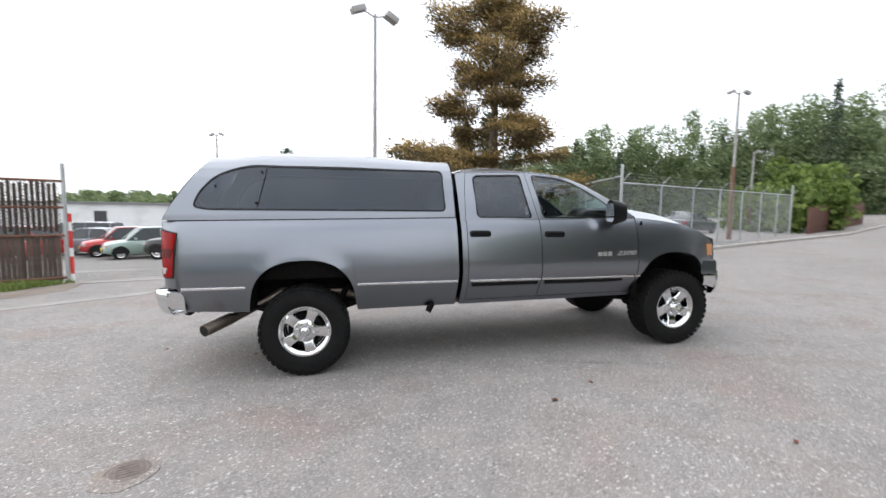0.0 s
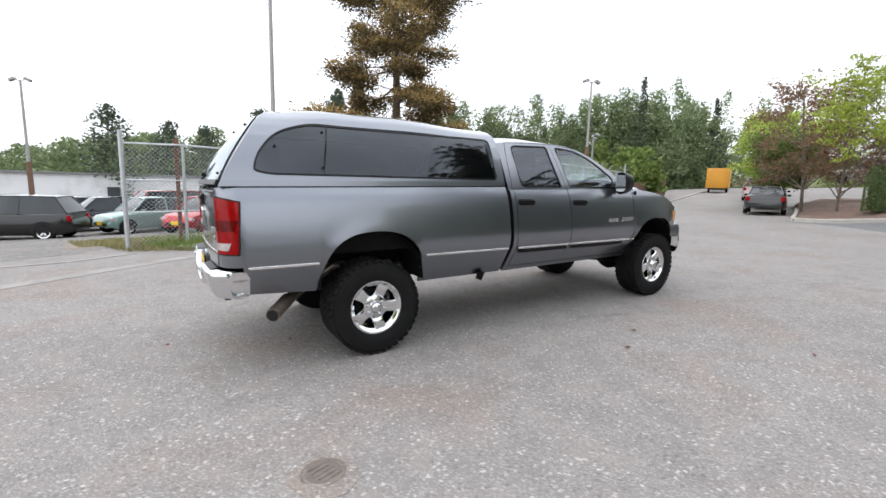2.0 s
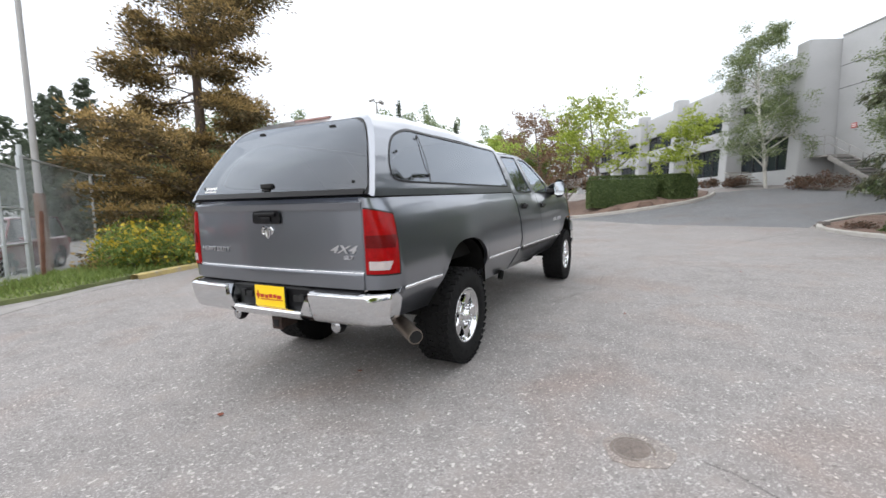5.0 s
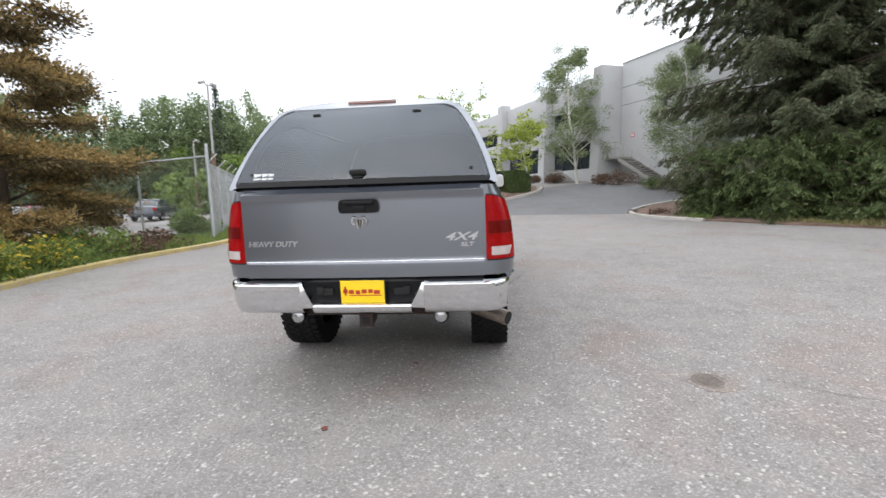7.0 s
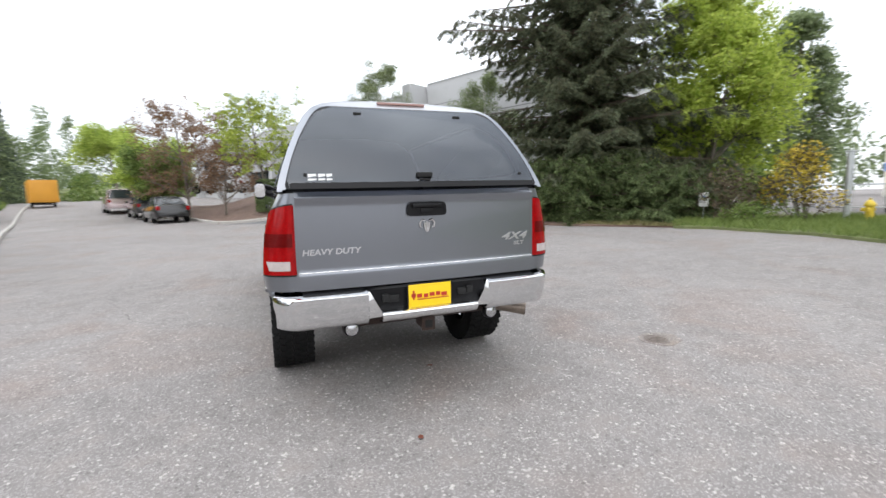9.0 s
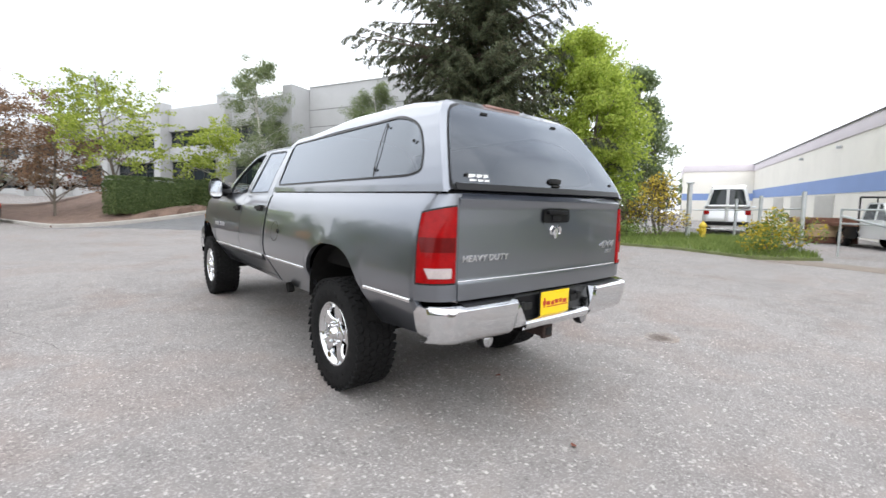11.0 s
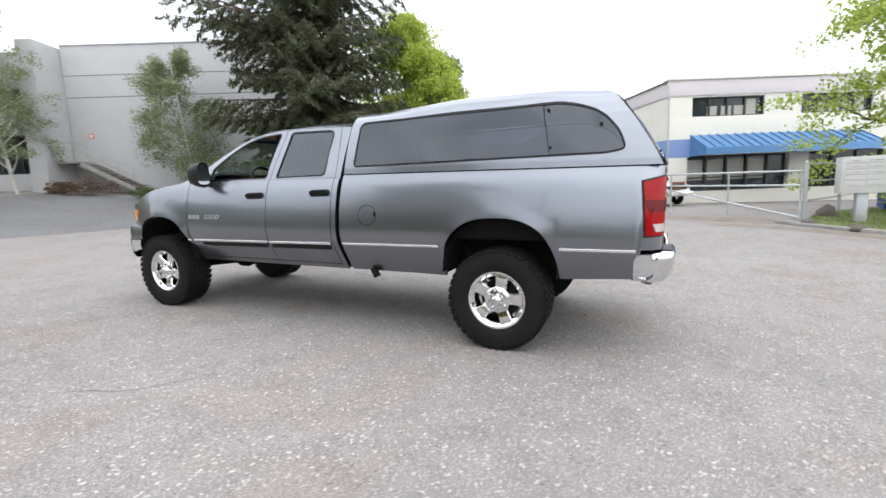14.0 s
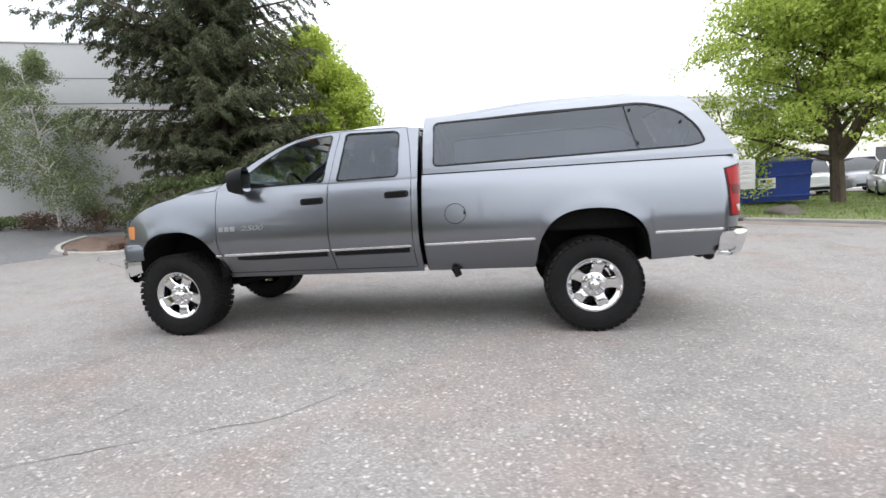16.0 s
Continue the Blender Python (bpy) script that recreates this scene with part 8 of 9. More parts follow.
spots += [(-19.4, 30.8, 0.0, 4.6, 1.5, False), (-20.8, 33.2, 0.0, 5.4, 1.9, False), (-18.6, 34.0, 0.2, 3.6, 1.0, False), (-22.8, 37.0, 0.2, 5.4, 1.9, False), (-25.0, 41.5, 0.4, 5.8, 2.0, False), (-22.4, 31.6, 0.0, 4.0, 1.8, False), (-25.0, 32.4, 0.0, 3.8, 1.9, False)]
woods("far_woods", "green scrub along the street", spots, M_BROOM, 5, 0.45, 30)
spots = [(26 + 6 * k + rnd.uniform(-2, 2), 20 + rnd.uniform(-3, 6), 1.0, rnd.uniform(5, 9), 3.0, False) for k in range(6)]
spots += [(x + rnd.uniform(-1, 1), y, 0.6, rnd.uniform(4.5, 6), 2.4, False) for x, y in ((16.5, 13.5), (19, 13.5), (22, 12.5), (18, 10.8))]
spots += [(44 + rnd.uniform(-4, 4), -30 - 4 * k, 0, rnd.uniform(6, 8.5), 3.4, False) for k in range(6)]
woods("far_woods", "green trees behind the warehouses", spots, M_WOODS, 6, 0.5, 26)
patch("far_meadow", [(-46, 84), (-30, 80), (-18, 84), (-14, 100), (-60, 104)], 0.25, M_TURF, "grass bank at the street's end", "verge", step=4.0, mound=lambda x, y: 2.2 * smooth(80, 92, y))


# ---- fences and gates ----
def mesh_panel(bm, a, b, z_low, z_high, pitch=0.10, r=0.0032):
    """Woven wire between two points: two families of slanted wires cut to the panel."""
    a, b = Vector(a), Vector(b)
    L, H = (b - a).length, z_high - z_low
    d = (b - a).normalized()
    n = int((L + H) / pitch)
    for fam in (1, -1):
        for k in range(n):
            u0 = k * pitch - H if fam > 0 else k * pitch
            p, q = (u0, 0.0), (u0 + H * fam, H)
            if fam < 0:
                p, q = (u0, 0.0), (u0 - H, H)
            (ua, va), (ub, vb) = p, q
            pts = []
            lo, hi = (ua, va), (ub, vb)
            t0, t1 = 0.0, 1.0
            du = ub - ua
            for lim, sgn in ((0.0, 1), (L, -1)):
                if du:
                    t = (lim - ua) / du
                    if (du > 0) == (sgn > 0):
                        t0 = max(t0, t)
                    else:
                        t1 = min(t1, t)
            if t1 - t0 < 0.02:
                continue
            p0 = a + d * (ua + du * t0) + Vector((0, 0, z_low + H * t0))
            p1 = a + d * (ua + du * t1) + Vector((0, 0, z_low + H * t1))
            rod(bm, p0, p1, r, n=3, caps=False)


def chain_fence(name, label, pts, tall, arms=True, pitch=0.10, mid_rail=False, post_r=0.035, overhang=0.25):
    """A chain-link fence through ground points: posts, top rail, woven panels, angled barbed arms."""
    x0, y0 = pts[0]
    root = thing(name, label, "fence", Matrix.Translation((x0, y0, ground_z(x0, y0))))
    zz = ground_z(x0, y0)
    loc = [(x - x0, y - y0, ground_z(x, y) - zz) for x, y in pts]
    for i, p in enumerate(loc):
        bm = bmesh.new()
        end = i in (0, len(loc) - 1)
        rod(bm, (p[0], p[1], p[2] - 0.1), (p[0], p[1], p[2] + tall + (overhang if end else 0.03)), post_r * (1.4 if end else 1.0), n=8)
        post = part("post", bm, M_GALV, root)
        if arms:
            d = Vector((loc[-1][0] - loc[0][0], loc[-1][1] - loc[0][1], 0)).normalized()
            s = Vector((-d.y, d.x, 0))
            bm = bmesh.new()
            rod(bm, (p[0], p[1], p[2] + tall), Vector((p[0], p[1], p[2] + tall + 0.30)) + s * -0.28, 0.018, n=5)
            part("barb_arm", bm, M_GALV, post)
    for p, q in zip(loc, loc[1:]):
        bm = bmesh.new()
        rod(bm, (p[0], p[1], p[2] + tall), (q[0], q[1], q[2] + tall), 0.024, n=6)
        part("top_rail", bm, M_GALV, root)
        if mid_rail:
            for f in (0.36, 0.66):
                bm = bmesh.new()
                rod(bm, (p[0], p[1], p[2] + tall * f), (q[0], q[1], q[2] + tall * f), 0.020, n=6)
                part("mid_rail", bm, M_GALV, root)
        bm = bmesh.new()
        mesh_panel(bm, p, q, 0.05, tall, pitch)
        tagged(part("wire_mesh", bm, M_WIRE, root, "woven wire"), kind="stuff")
    if arms:
        d = Vector((loc[-1][0] - loc[0][0], loc[-1][1] - loc[0][1], 0)).normalized()
        s = Vector((-d.y, d.x, 0))
        for f in (0.35, 0.65, 0.95):
            for p, q in zip(loc, loc[1:]):
                bm = bmesh.new()
                o = s * -0.28 * f + Vector((0, 0, tall + 0.30 * f))
                rod(bm, Vector(p) + o, Vector(q) + o, 0.005, n=3)
                part("barbed_wire", bm, M_WIRE, root)
    return root


def even(a, b, n):
    return [(a[0] + (b[0] - a[0]) * k / n, a[1] + (b[1] - a[1]) * k / n) for k in range(n + 1)]


chain_fence("chain_link_fence", "galvanised chain-link fence with barbed arms along the street", even((-7.85, 9.4), (-16.5, 27.2), 7), 2.5, True, 0.11, overhang=0.6)
chain_fence("chain_link_fence", "galvanised chain-link fence along the verge", [(-7.88, 9.42), (-10.5, 9.7), (-13.1, 9.95), (-13.2, 6.6), (-12.6, 3.4), (-9.75, 0.85)], 2.72, False, 0.11, overhang=0.25)
chain_fence("chain_link_gate", "open chain-link gate with cross rails and a rusty post", [(-7.95, -2.35), (-8.0, -1.15), (-8.7, 0.1), (-9.7, 0.8)], 2.45, False, 0.10, True, overhang=0.28)
bm = bmesh.new()
box(bm, (-8.08, -1.28, ground_z(-8.08, -1.28) + 1.3), (0.09, 0.09, 2.6), 0.01)
part("gate_post", bm, M_RUST, None, "rusty red-brown steel gate post", category="post")
bm = bmesh.new()
rod(bm, (-9.55, 0.95, ground_z(-9.55, 0.95) - 0.05), (-9.45, 1.0, ground_z(-9.55, 0.95) + 1.55), 0.04, n=8)
part("bent_post", bm, M_RUST, None, "leaning rusty post on the verge", category="post")

# brown slatted gate at the lot entrance
z0 = ground_z(-6.6, -6.0)
slats = thing("slatted_gate", "weathered gate filled with dark brown privacy slats", "gate", Matrix.Translation((-6.65, -5.90, z0)) @ pose(0, 0, 0, 0, 0, -62))
proto = None
for k in range(44):
    bm = bmesh.new() if proto is None else None
    if proto is None:
        box(bm, (0, 0, 0.54), (0.080, 0.012, 1.06), 0)
        proto = part("slat", bm, M_SLAT, slats)
        proto.matrix_basis = Matrix.Translation((0.12, 0, 0.03))
    else:
        again(proto, slats, Matrix.Translation((0.12 + 0.085 * k, rnd.uniform(-0.008, 0.008), 0.03)) @ pose(0, 0, 0, 0, rnd.uniform(-0.6, 0.6), 0))
bm = bmesh.new()
box(bm, (0, 0, 1.74), (0.066, 0.010, 1.12), 0)
up = part("upper_slat", bm, M_SLAT, slats)
up.matrix_basis = Matrix.Translation((0.14, 0, 0))
for k in range(1, 40):
    again(up, slats, Matrix.Translation((0.14 + 0.094 * k, rnd.uniform(-0.01, 0.01), rnd.uniform(-0.06, 0.06))))
bm = bmesh.new()
mesh_panel(bm, (0.05, 0.03, 0), (3.9, 0.03, 0), 1.12, 2.36, 0.07, 0.006)
tagged(part("wire_mesh", bm, M_SLAT, slats), kind="stuff")
for z in (0.12, 1.10, 1.74, 2.34):
    bm = bmesh.new()
    rod(bm, (0.0, 0.02, z), (3.95, 0.02, z), 0.030, n=6)
    part("rail", bm, M_RUST, slats, "dark rusty rail")
for x in (1.3, 2.6, 3.9):
    bm = bmesh.new()
    rod(bm, (x, 0.03, -0.05), (x, 0.03, 2.42), 0.035, n=8)
    part("post", bm, M_RUST, slats, "dark rusty post")
bm = bmesh.new()
rod(bm, (-0.02, 0, -0.1), (-0.02, 0, 2.74), 0.045, n=10)
part("post", bm, M_GALV, slats, "grey end post")
zp = ground_z(-6.69, -5.83)
pst = thing("marker_post", "short post wrapped in red and white bands", "post", Matrix.Translation((-6.69, -5.81, zp)))
for k in range(8):
    bm = bmesh.new()
    rod(bm, (0, 0, 0.2 * k - (0.05 if k == 0 else 0)), (0, 0, 0.2 * k + 0.2), 0.038, n=10)
    part("band", bm, M_REDTAPE if k % 3 else M_WHITE, pst, "reflective band")


# ---- lamp posts ----
def lamp_post(x, y, tall, wood, label, turn=0.0, heads=2, size=1.0):
    root = thing("lamp_post", label, "lamp post", Matrix.Translation((x, y, ground_z(x, y))) @ pose(0, 0, 0, 0, 0, turn), "lamp posts")
    bm = bmesh.new()
    rod(bm, (0, 0, -0.1), (0, 0, tall * wood), 0.13, 0.11, 10)
    part("pole_base", bm, M_WOODPOLE, root, "brown lower pole")
    bm = bmesh.new()
    rod(bm, (0, 0, tall * wood), (0, 0, tall), 0.075, 0.05, 10)
    part("pole", bm, M_PALEPOLE, root, "grey upper pole")
    for k in range(heads):
        sx = 1 if k == 0 else -1
        bm = bmesh.new()
        tube(bm, [(0, 0, tall - 0.1), (sx * 0.3 * size, 0, tall), (sx * 0.5 * size, 0, tall + 0.02)], 0.025, 6)
        arm = part("arm", bm, M_PALEPOLE, root)
        bm = bmesh.new()
        box(bm, (0, 0, 0), (0.50 * size, 0.34 * size, 0.22 * size), 0.05 * size, Matrix.Translation((sx * 0.62 * size, 0, tall + 0.02)) @ Matrix.Rotation(radians(24 * sx), 4, "Y"))
        head = part("lamp_head", bm, M_PALEPOLE, root, "grey floodlight head")


lamp_post(-10.8, 1.5, 8.5, 0.24, "tall lamp post, brown below and grey above", 110)
lamp_post(-25.6, -7.3, 7.15, 0.45, "lamp post in the car lot", 60, 2, 0.6)
lamp_post(-15.0, 21.2, 7.9, 0.5, "lamp post behind the street fence", 80, 2, 0.7)
lamp_post(-22.7, 30.9, 6.0, 0.5, "lamp post beyond the street fence", 80, 1, 0.7)


# ---- vehicles ----
def road_wheel(r, w):
    bm = bmesh.new()
    lathe(bm, [(r * 0.62, w * 0.42), (r * 0.70, w * 0.52), (r * 0.93, w * 0.5), (r, w * 0.36), (r, -w * 0.36), (r * 0.93, -w * 0.5), (r * 0.6, -w * 0.45)], 28, "X")
    rim = bmesh.new()
    lathe(rim, [(0.0, w * 0.42), (r * 0.16, w * 0.42), (r * 0.2, w * 0.36)], 20, "X")
    lathe(rim, [(r * 0.54, w * 0.42), (r * 0.62, w * 0.47), (r * 0.64, w * 0.40)], 28, "X")
    for k in range(5):
        m = Matrix.Rotation(2 * math.pi * k / 5, 4, "X")
        box(rim, (w * 0.39, 0, r * 0.36), (w * 0.08, r * 0.17, r * 0.46), 0.004, m)
    return bm, rim


STYLES = {
    "hatchback": dict(L=3.60, W=1.63, H=1.49, belt=0.92, nose=0.74, hood=0.90, ws=(0.92, 0.28), rear=(-1.72, -1.30), tail=0.95, wb=2.30, r=0.30),
    "crossover": dict(L=4.25, W=1.80, H=1.64, belt=1.02, nose=0.82, hood=1.00, ws=(1.15, 0.50), rear=(-2.02, -1.62), tail=1.05, wb=2.61, r=0.34),
    "saloon": dict(L=4.60, W=1.80, H=1.44, belt=0.93, nose=0.72, hood=0.90, ws=(1.10, 0.30), rear=(-1.75, -0.95), tail=1.00, wb=2.70, r=0.32),
    "suv": dict(L=4.65, W=1.88, H=1.75, belt=1.08, nose=0.88, hood=1.08, ws=(1.12, 0.55), rear=(-2.26, -2.02), tail=1.10, wb=2.74, r=0.36),
    "van": dict(L=5.3, W=2.0, H=2.08, belt=1.25, nose=0.95, hood=1.18, ws=(1.75, 1.05), rear=(-2.62, -2.52), tail=1.25, wb=3.2, r=0.36),
}
PAINTS = {}


def painted(rgb, metal=0.35):
    key = tuple(rgb)
    if key not in PAINTS:
        PAINTS[key] = car_paint("car_paint", rgb, metal, 0.3)
    return PAINTS[key]


def car(style, label, x, y, heading, rgb, lift=0.0, plate=True, group="cars in the storage lot"):
    """A parked car; heading in degrees, 0 along +y, left turns positive."""
    s = STYLES[style]
    L, W, H = s["L"], s["W"] / 2, s["H"]
    root = thing("parked_" + style, label, "car", Matrix.Translation((x, y, ground_z(x, y) + lift)) @ pose(0, 0, 0, 0, 0, heading), group)
    front, back = L / 2, -L / 2
    top = [(back, s["tail"] * 0.62), (back + 0.06, s["tail"] * 0.92), (s["rear"][0], s["tail"]), (s["ws"][0], s["hood"]), (front - 0.45, (s["hood"] + s["nose"]) / 2 + 0.03), (front - 0.10, s["nose"]), (front, s["nose"] * 0.72)]
    wide = [(back, W * 0.80), (back + 0.18, W * 0.95), (back + 0.7, W), (front - 0.9, W), (front - 0.25, W * 0.92), (front, W * 0.70)]
    bm = bmesh.new()
    rows = []
    n = 34
    for k in range(n + 1):
        yy = back + L * k / n
        w, zt = soft_at(wide, yy), soft_at(top, yy)
        zb = 0.22 + 0.10 * smooth(front - 0.5, front, yy) + 0.12 * smooth(back + 0.45, back, yy)
        rows.append([(sx * w * fx, yy, zb + (zt - zb) * fz) for sx, fx, fz in ((-1, 0.90, 0.0), (-1, 0.985, 0.14), (-1, 1.0, 0.45), (-1, 0.985, 0.72), (-1, 0.94, 0.90), (-1, 0.82, 0.985), (-1, 0.4, 1.03), (1, 0.4, 1.03), (1, 0.82, 0.985), (1, 0.94, 0.90), (1, 0.985, 0.72), (1, 1.0, 0.45), (1, 0.985, 0.14), (1, 0.90, 0.0))])
    sheet(bm, rows)
    bm.faces.new([v for v in bm.verts[:14]])
    bm.faces.new([v for v in bm.verts[-14:]])
    bmesh.ops.recalc_face_normals(bm, faces=bm.faces[:])
    body = part("body", bm, painted(rgb), root)
    # glasshouse
    (wy, ry1), (by, ry0) = s["ws"], s["rear"]
    bw, tw = W * 0.90, W * 0.70
    zb = s["belt"] - 0.02

    def house(bm, inset, roof_only=False):
        st = [(by, bw * 0.86, s["tail"] - 0.01), (ry0, tw * 0.94, H - 0.03), ((ry0 + ry1) / 2, tw, H), (ry1, tw * 0.93, H - 0.03), (wy, bw * 0.86, s["hood"] - 0.01)]
        lo = [(by, bw * 0.90, s["tail"] - 0.03), (ry0, bw * 0.97, zb), ((ry0 + ry1) / 2, bw, zb), (ry1, bw * 0.99, zb), (wy, bw * 0.92, s["hood"] - 0.03)]
        return st, lo
    st, lo = house(None, 0)
    bm = bmesh.new()
    rows = []
    for (y1, w1, z1), (y2, w2, z2) in zip(lo, st):
        rows.append([(-w1, y1, z1), (-(w1 * 0.45 + w2 * 0.55), y1 * 0.45 + y2 * 0.55, z1 * 0.45 + z2 * 0.55), (-w2, y2, z2), (0, y2 + (0.06 if y2 > 0 else -0.04), z2 + (0.04 if 0 < st.index((y2, w2, z2)) < 4 else 0.02)), (w2, y2, z2), (w1 * 0.45 + w2 * 0.55, y1 * 0.45 + y2 * 0.55, z1 * 0.45 + z2 * 0.55), (w1, y1, z1)])
    sheet(bm, rows)
    bmesh.ops.recalc_face_normals(bm, faces=bm.faces[:])
    part("window_glass", bm, M_CARGLASS, body, "dark car windows", angle=50)
    bm = bmesh.new()
    rows = [[(fx * w * 1.005, yy, z + 0.012 + 0.03 * (1 - abs(fx) ** 2)) for fx in (-1, -0.6, 0, 0.6, 1)] for yy, w, z in ((ry0 - 0.05, tw * 0.95, H - 0.045), (ry0, tw * 0.96, H - 0.02), ((ry0 + ry1) / 2, tw * 1.01, H), (ry1, tw * 0.95, H - 0.02), (ry1 + 0.06, tw * 0.94, H - 0.05))]
    sheet(bm, rows)
    lipped(bm, (0, 0, -0.03))
    part("roof_panel", bm, painted(rgb), body)
    # pillars
    for sx in (-1, 1):
        for a, b, r in (((sx * st[1][1], st[1][0], st[1][2]), (sx * bw * 0.89, by + 0.05, s["tail"]), 0.035),
                        ((sx * st[3][1], st[3][0], st[3][2]), (sx * bw * 0.88, wy - 0.03, s["hood"] + 0.01), 0.03),
                        ((sx * tw * 1.0, (ry0 + ry1) / 2, H - 0.02), (sx * bw * 1.0, (ry0 + ry1) / 2, zb), 0.025)):
            bm = bmesh.new()
            tube(bm, [a, b], r, 6)
            part("pillar", bm, painted(rgb), body)
    tyre, rim = road_wheel(s["r"], 0.20)
    w_root = None
    for yy in (s["wb"] / 2 + 0.02, -s["wb"] / 2 + 0.02):
        for sx in (1, -1):
            m = Matrix.Translation((sx * (W - 0.10), yy, s["r"])) @ Matrix.Rotation(0 if sx > 0 else math.pi, 4, "Z")
            if w_root is None:
                w_root = part("wheel", tyre, M_RUBBER, root, "black tyre")
                rim_ob = part("rim", rim, M_BRIGHT, w_root, "silver alloy rim")
                w_root.matrix_basis = m
            else:
                again(rim_ob, again(w_root, root, m))
            bm = bmesh.new()
            ring = [(yy + (s["r"] + 0.06) * math.cos(t), s["r"] + (s["r"] + 0.06) * math.sin(t)) for t in [math.pi * k / 14 for k in range(15)]]
            filled(bm, ring, lambda u, v: (sx * (W * 1.002), u, v))
            part("wheel_arch", bm, M_GAP, body)
    for sx in (1, -1):
        bm = bmesh.new()
        box(bm, (sx * W * 0.72, front - 0.14, s["nose"] * 0.86), (W * 0.34, 0.16, 0.14), 0.04)
        part("headlight", bm, M_WHITELENS, body, "clear headlight")
        bm = bmesh.new()
        box(bm, (sx * W * 0.80, back + 0.09, s["tail"] * 0.80), (W * 0.22, 0.12, 0.22), 0.03)
        part("tail_light", bm, M_REDLENS, body, "red tail light")
        bm = bmesh.new()
        box(bm, (sx * (W + 0.07), wy - 0.35, s["belt"] + 0.06), (0.17, 0.10, 0.12), 0.03)
        part("mirror", bm, painted(rgb), body)
    bm = bmesh.new()
    box(bm, (0, front - 0.02, 0.42), (W * 1.1, 0.06, 0.14), 0.02)
    part("grille", bm, M_GAP, body, "black lower grille")
    if plate:
        bm = bmesh.new()
        box(bm, (0, front + 0.02, 0.47), (0.31, 0.02, 0.15), 0.004)
        part("plate", bm, M_PLATE, body, "yellow dealer plate")
    return root


car("crossover", "black small crossover in the storage lot", -17.8, -6.4, 165, (0.006, 0.005, 0.006))
car("hatchback", "pale teal small hatchback in the storage lot", -18.9, -2.35, -148, (0.20, 0.32, 0.29))
car("hatchback", "red small hatchback in the storage lot", -17.2, -0.1, -132, (0.42, 0.012, 0.02))
car("suv", "maroon people carrier in the storage lot", -15.9, 2.3, -136, (0.10, 0.008, 0.014))
car("hatchback", "dark blue small hatchback in the storage lot", -21.0, -4.1, -160, (0.010, 0.012, 0.03))
car("hatchback", "white small hatchback in the storage lot", -23.6, -6.0, -160, (0.6, 0.62, 0.62))
car("suv", "red crossover in the storage lot", -23.4, -2.0, -160, (0.33, 0.01, 0.015))
car("saloon", "silver saloon in the storage lot", -22.4, -12.9, 175, (0.30, 0.33, 0.38))
car("hatchback", "red small hatchback at the row's end", -21.2, -10.9, -150, (0.45, 0.02, 0.02))
car("hatchback", "pale green small hatchback at the row's end", -19.4, -9.1, -150, (0.32, 0.42, 0.38))
car("saloon", "black saloon in the storage lot", -24.8, -7.8, -150, (0.015, 0.015, 0.018))
car("suv", "grey crossover in the storage lot", -25.5, -15.0, 175, (0.14, 0.14, 0.15))
car("saloon", "white saloon behind the car row", -27.0, -0.5, -160, (0.55, 0.56, 0.57))
car("crossover", "red crossover behind the slatted gate", -20.0, -15.2, 165, (0.36, 0.02, 0.02))
for k, (rgb, nm) in enumerate((((0.5, 0.5, 0.5), "white"), ((0.1, 0.1, 0.11), "dark grey"), ((0.55, 0.56, 0.57), "white"))):
    car("saloon", nm + " saloon far off beyond the fence", -42 + 3.6 * k, 25.0 + 5.0 * k, 70, rgb, group="cars beyond the fence", plate=False)
for k, (rgb, nm) in enumerate((((0.5, 0.5, 0.51), "white"), ((0.30, 0.03, 0.03), "red"), ((0.42, 0.43, 0.45), "silver"), ((0.05, 0.06, 0.08), "dark blue"))):
    car("saloon", nm + " saloon parked across the yard behind the wire fence", -30.0 + 2.6 * k, 19.2 + 2.0 * k, 20, rgb, group="cars across the yard", plate=False)
car("saloon", "white saloon parked above the mulch bank", -4.5, 34.5, 62, (0.62, 0.63, 0.64), 1.35, False, "cars by the office")
car("saloon", "black saloon parked along the street kerb", -6.7, 26.0, 21, (0.005, 0.005, 0.006), 0.0, False, "cars along the street")
car("crossover", "dark crossover parked along the street", -8.9, 31.8, 21, (0.012, 0.012, 0.014), 0.0, False, "cars along the street")
car("suv", "white car parked far along the street", -12.0, 37.6, 20, (0.5, 0.4, 0.41), 0.0, False, "cars along the street")
van = car("van", "white van with a roof rack and two rear doors", 22.8, 5.2, -73, (0.74, 0.75, 0.76), 0.0, False, "vehicles behind the gate")
for sx in (1, -1):
    bm = bmesh.new()
    tube(bm, [(sx * 0.03, -2.69, 0.55), (sx * 0.03, -2.69, 1.30), (sx * 0.03, -2.58, 2.06)], 0.035, 6)
    tube(bm, [(sx * 0.80, -2.67, 1.26), (sx * 0.62, -2.55, 2.05)], 0.07, 6)
    tube(bm, [(sx * 0.03, -2.69, 1.29), (sx * 0.80, -2.67, 1.29)], 0.05, 6)
    part("rear_door", bm, painted((0.74, 0.75, 0.76)), van, "white rear door frame")
for yy in (-2.0, -0.7, 0.6):
    bm = bmesh.new()
    tube(bm, [(-0.66, yy, 2.08), (-0.66, yy, 2.22), (0.66, yy, 2.22), (0.66, yy, 2.08)], 0.025, 6)
    part("roof_rack", bm, M_BRIGHT, van, "pale roof rack bar")
bm = bmesh.new()
box(bm, (0, -2.70, 0.50), (1.7, 0.12, 0.18), 0.04)
part("rear_bumper", bm, M_BLACK, van, "dark rear bumper")
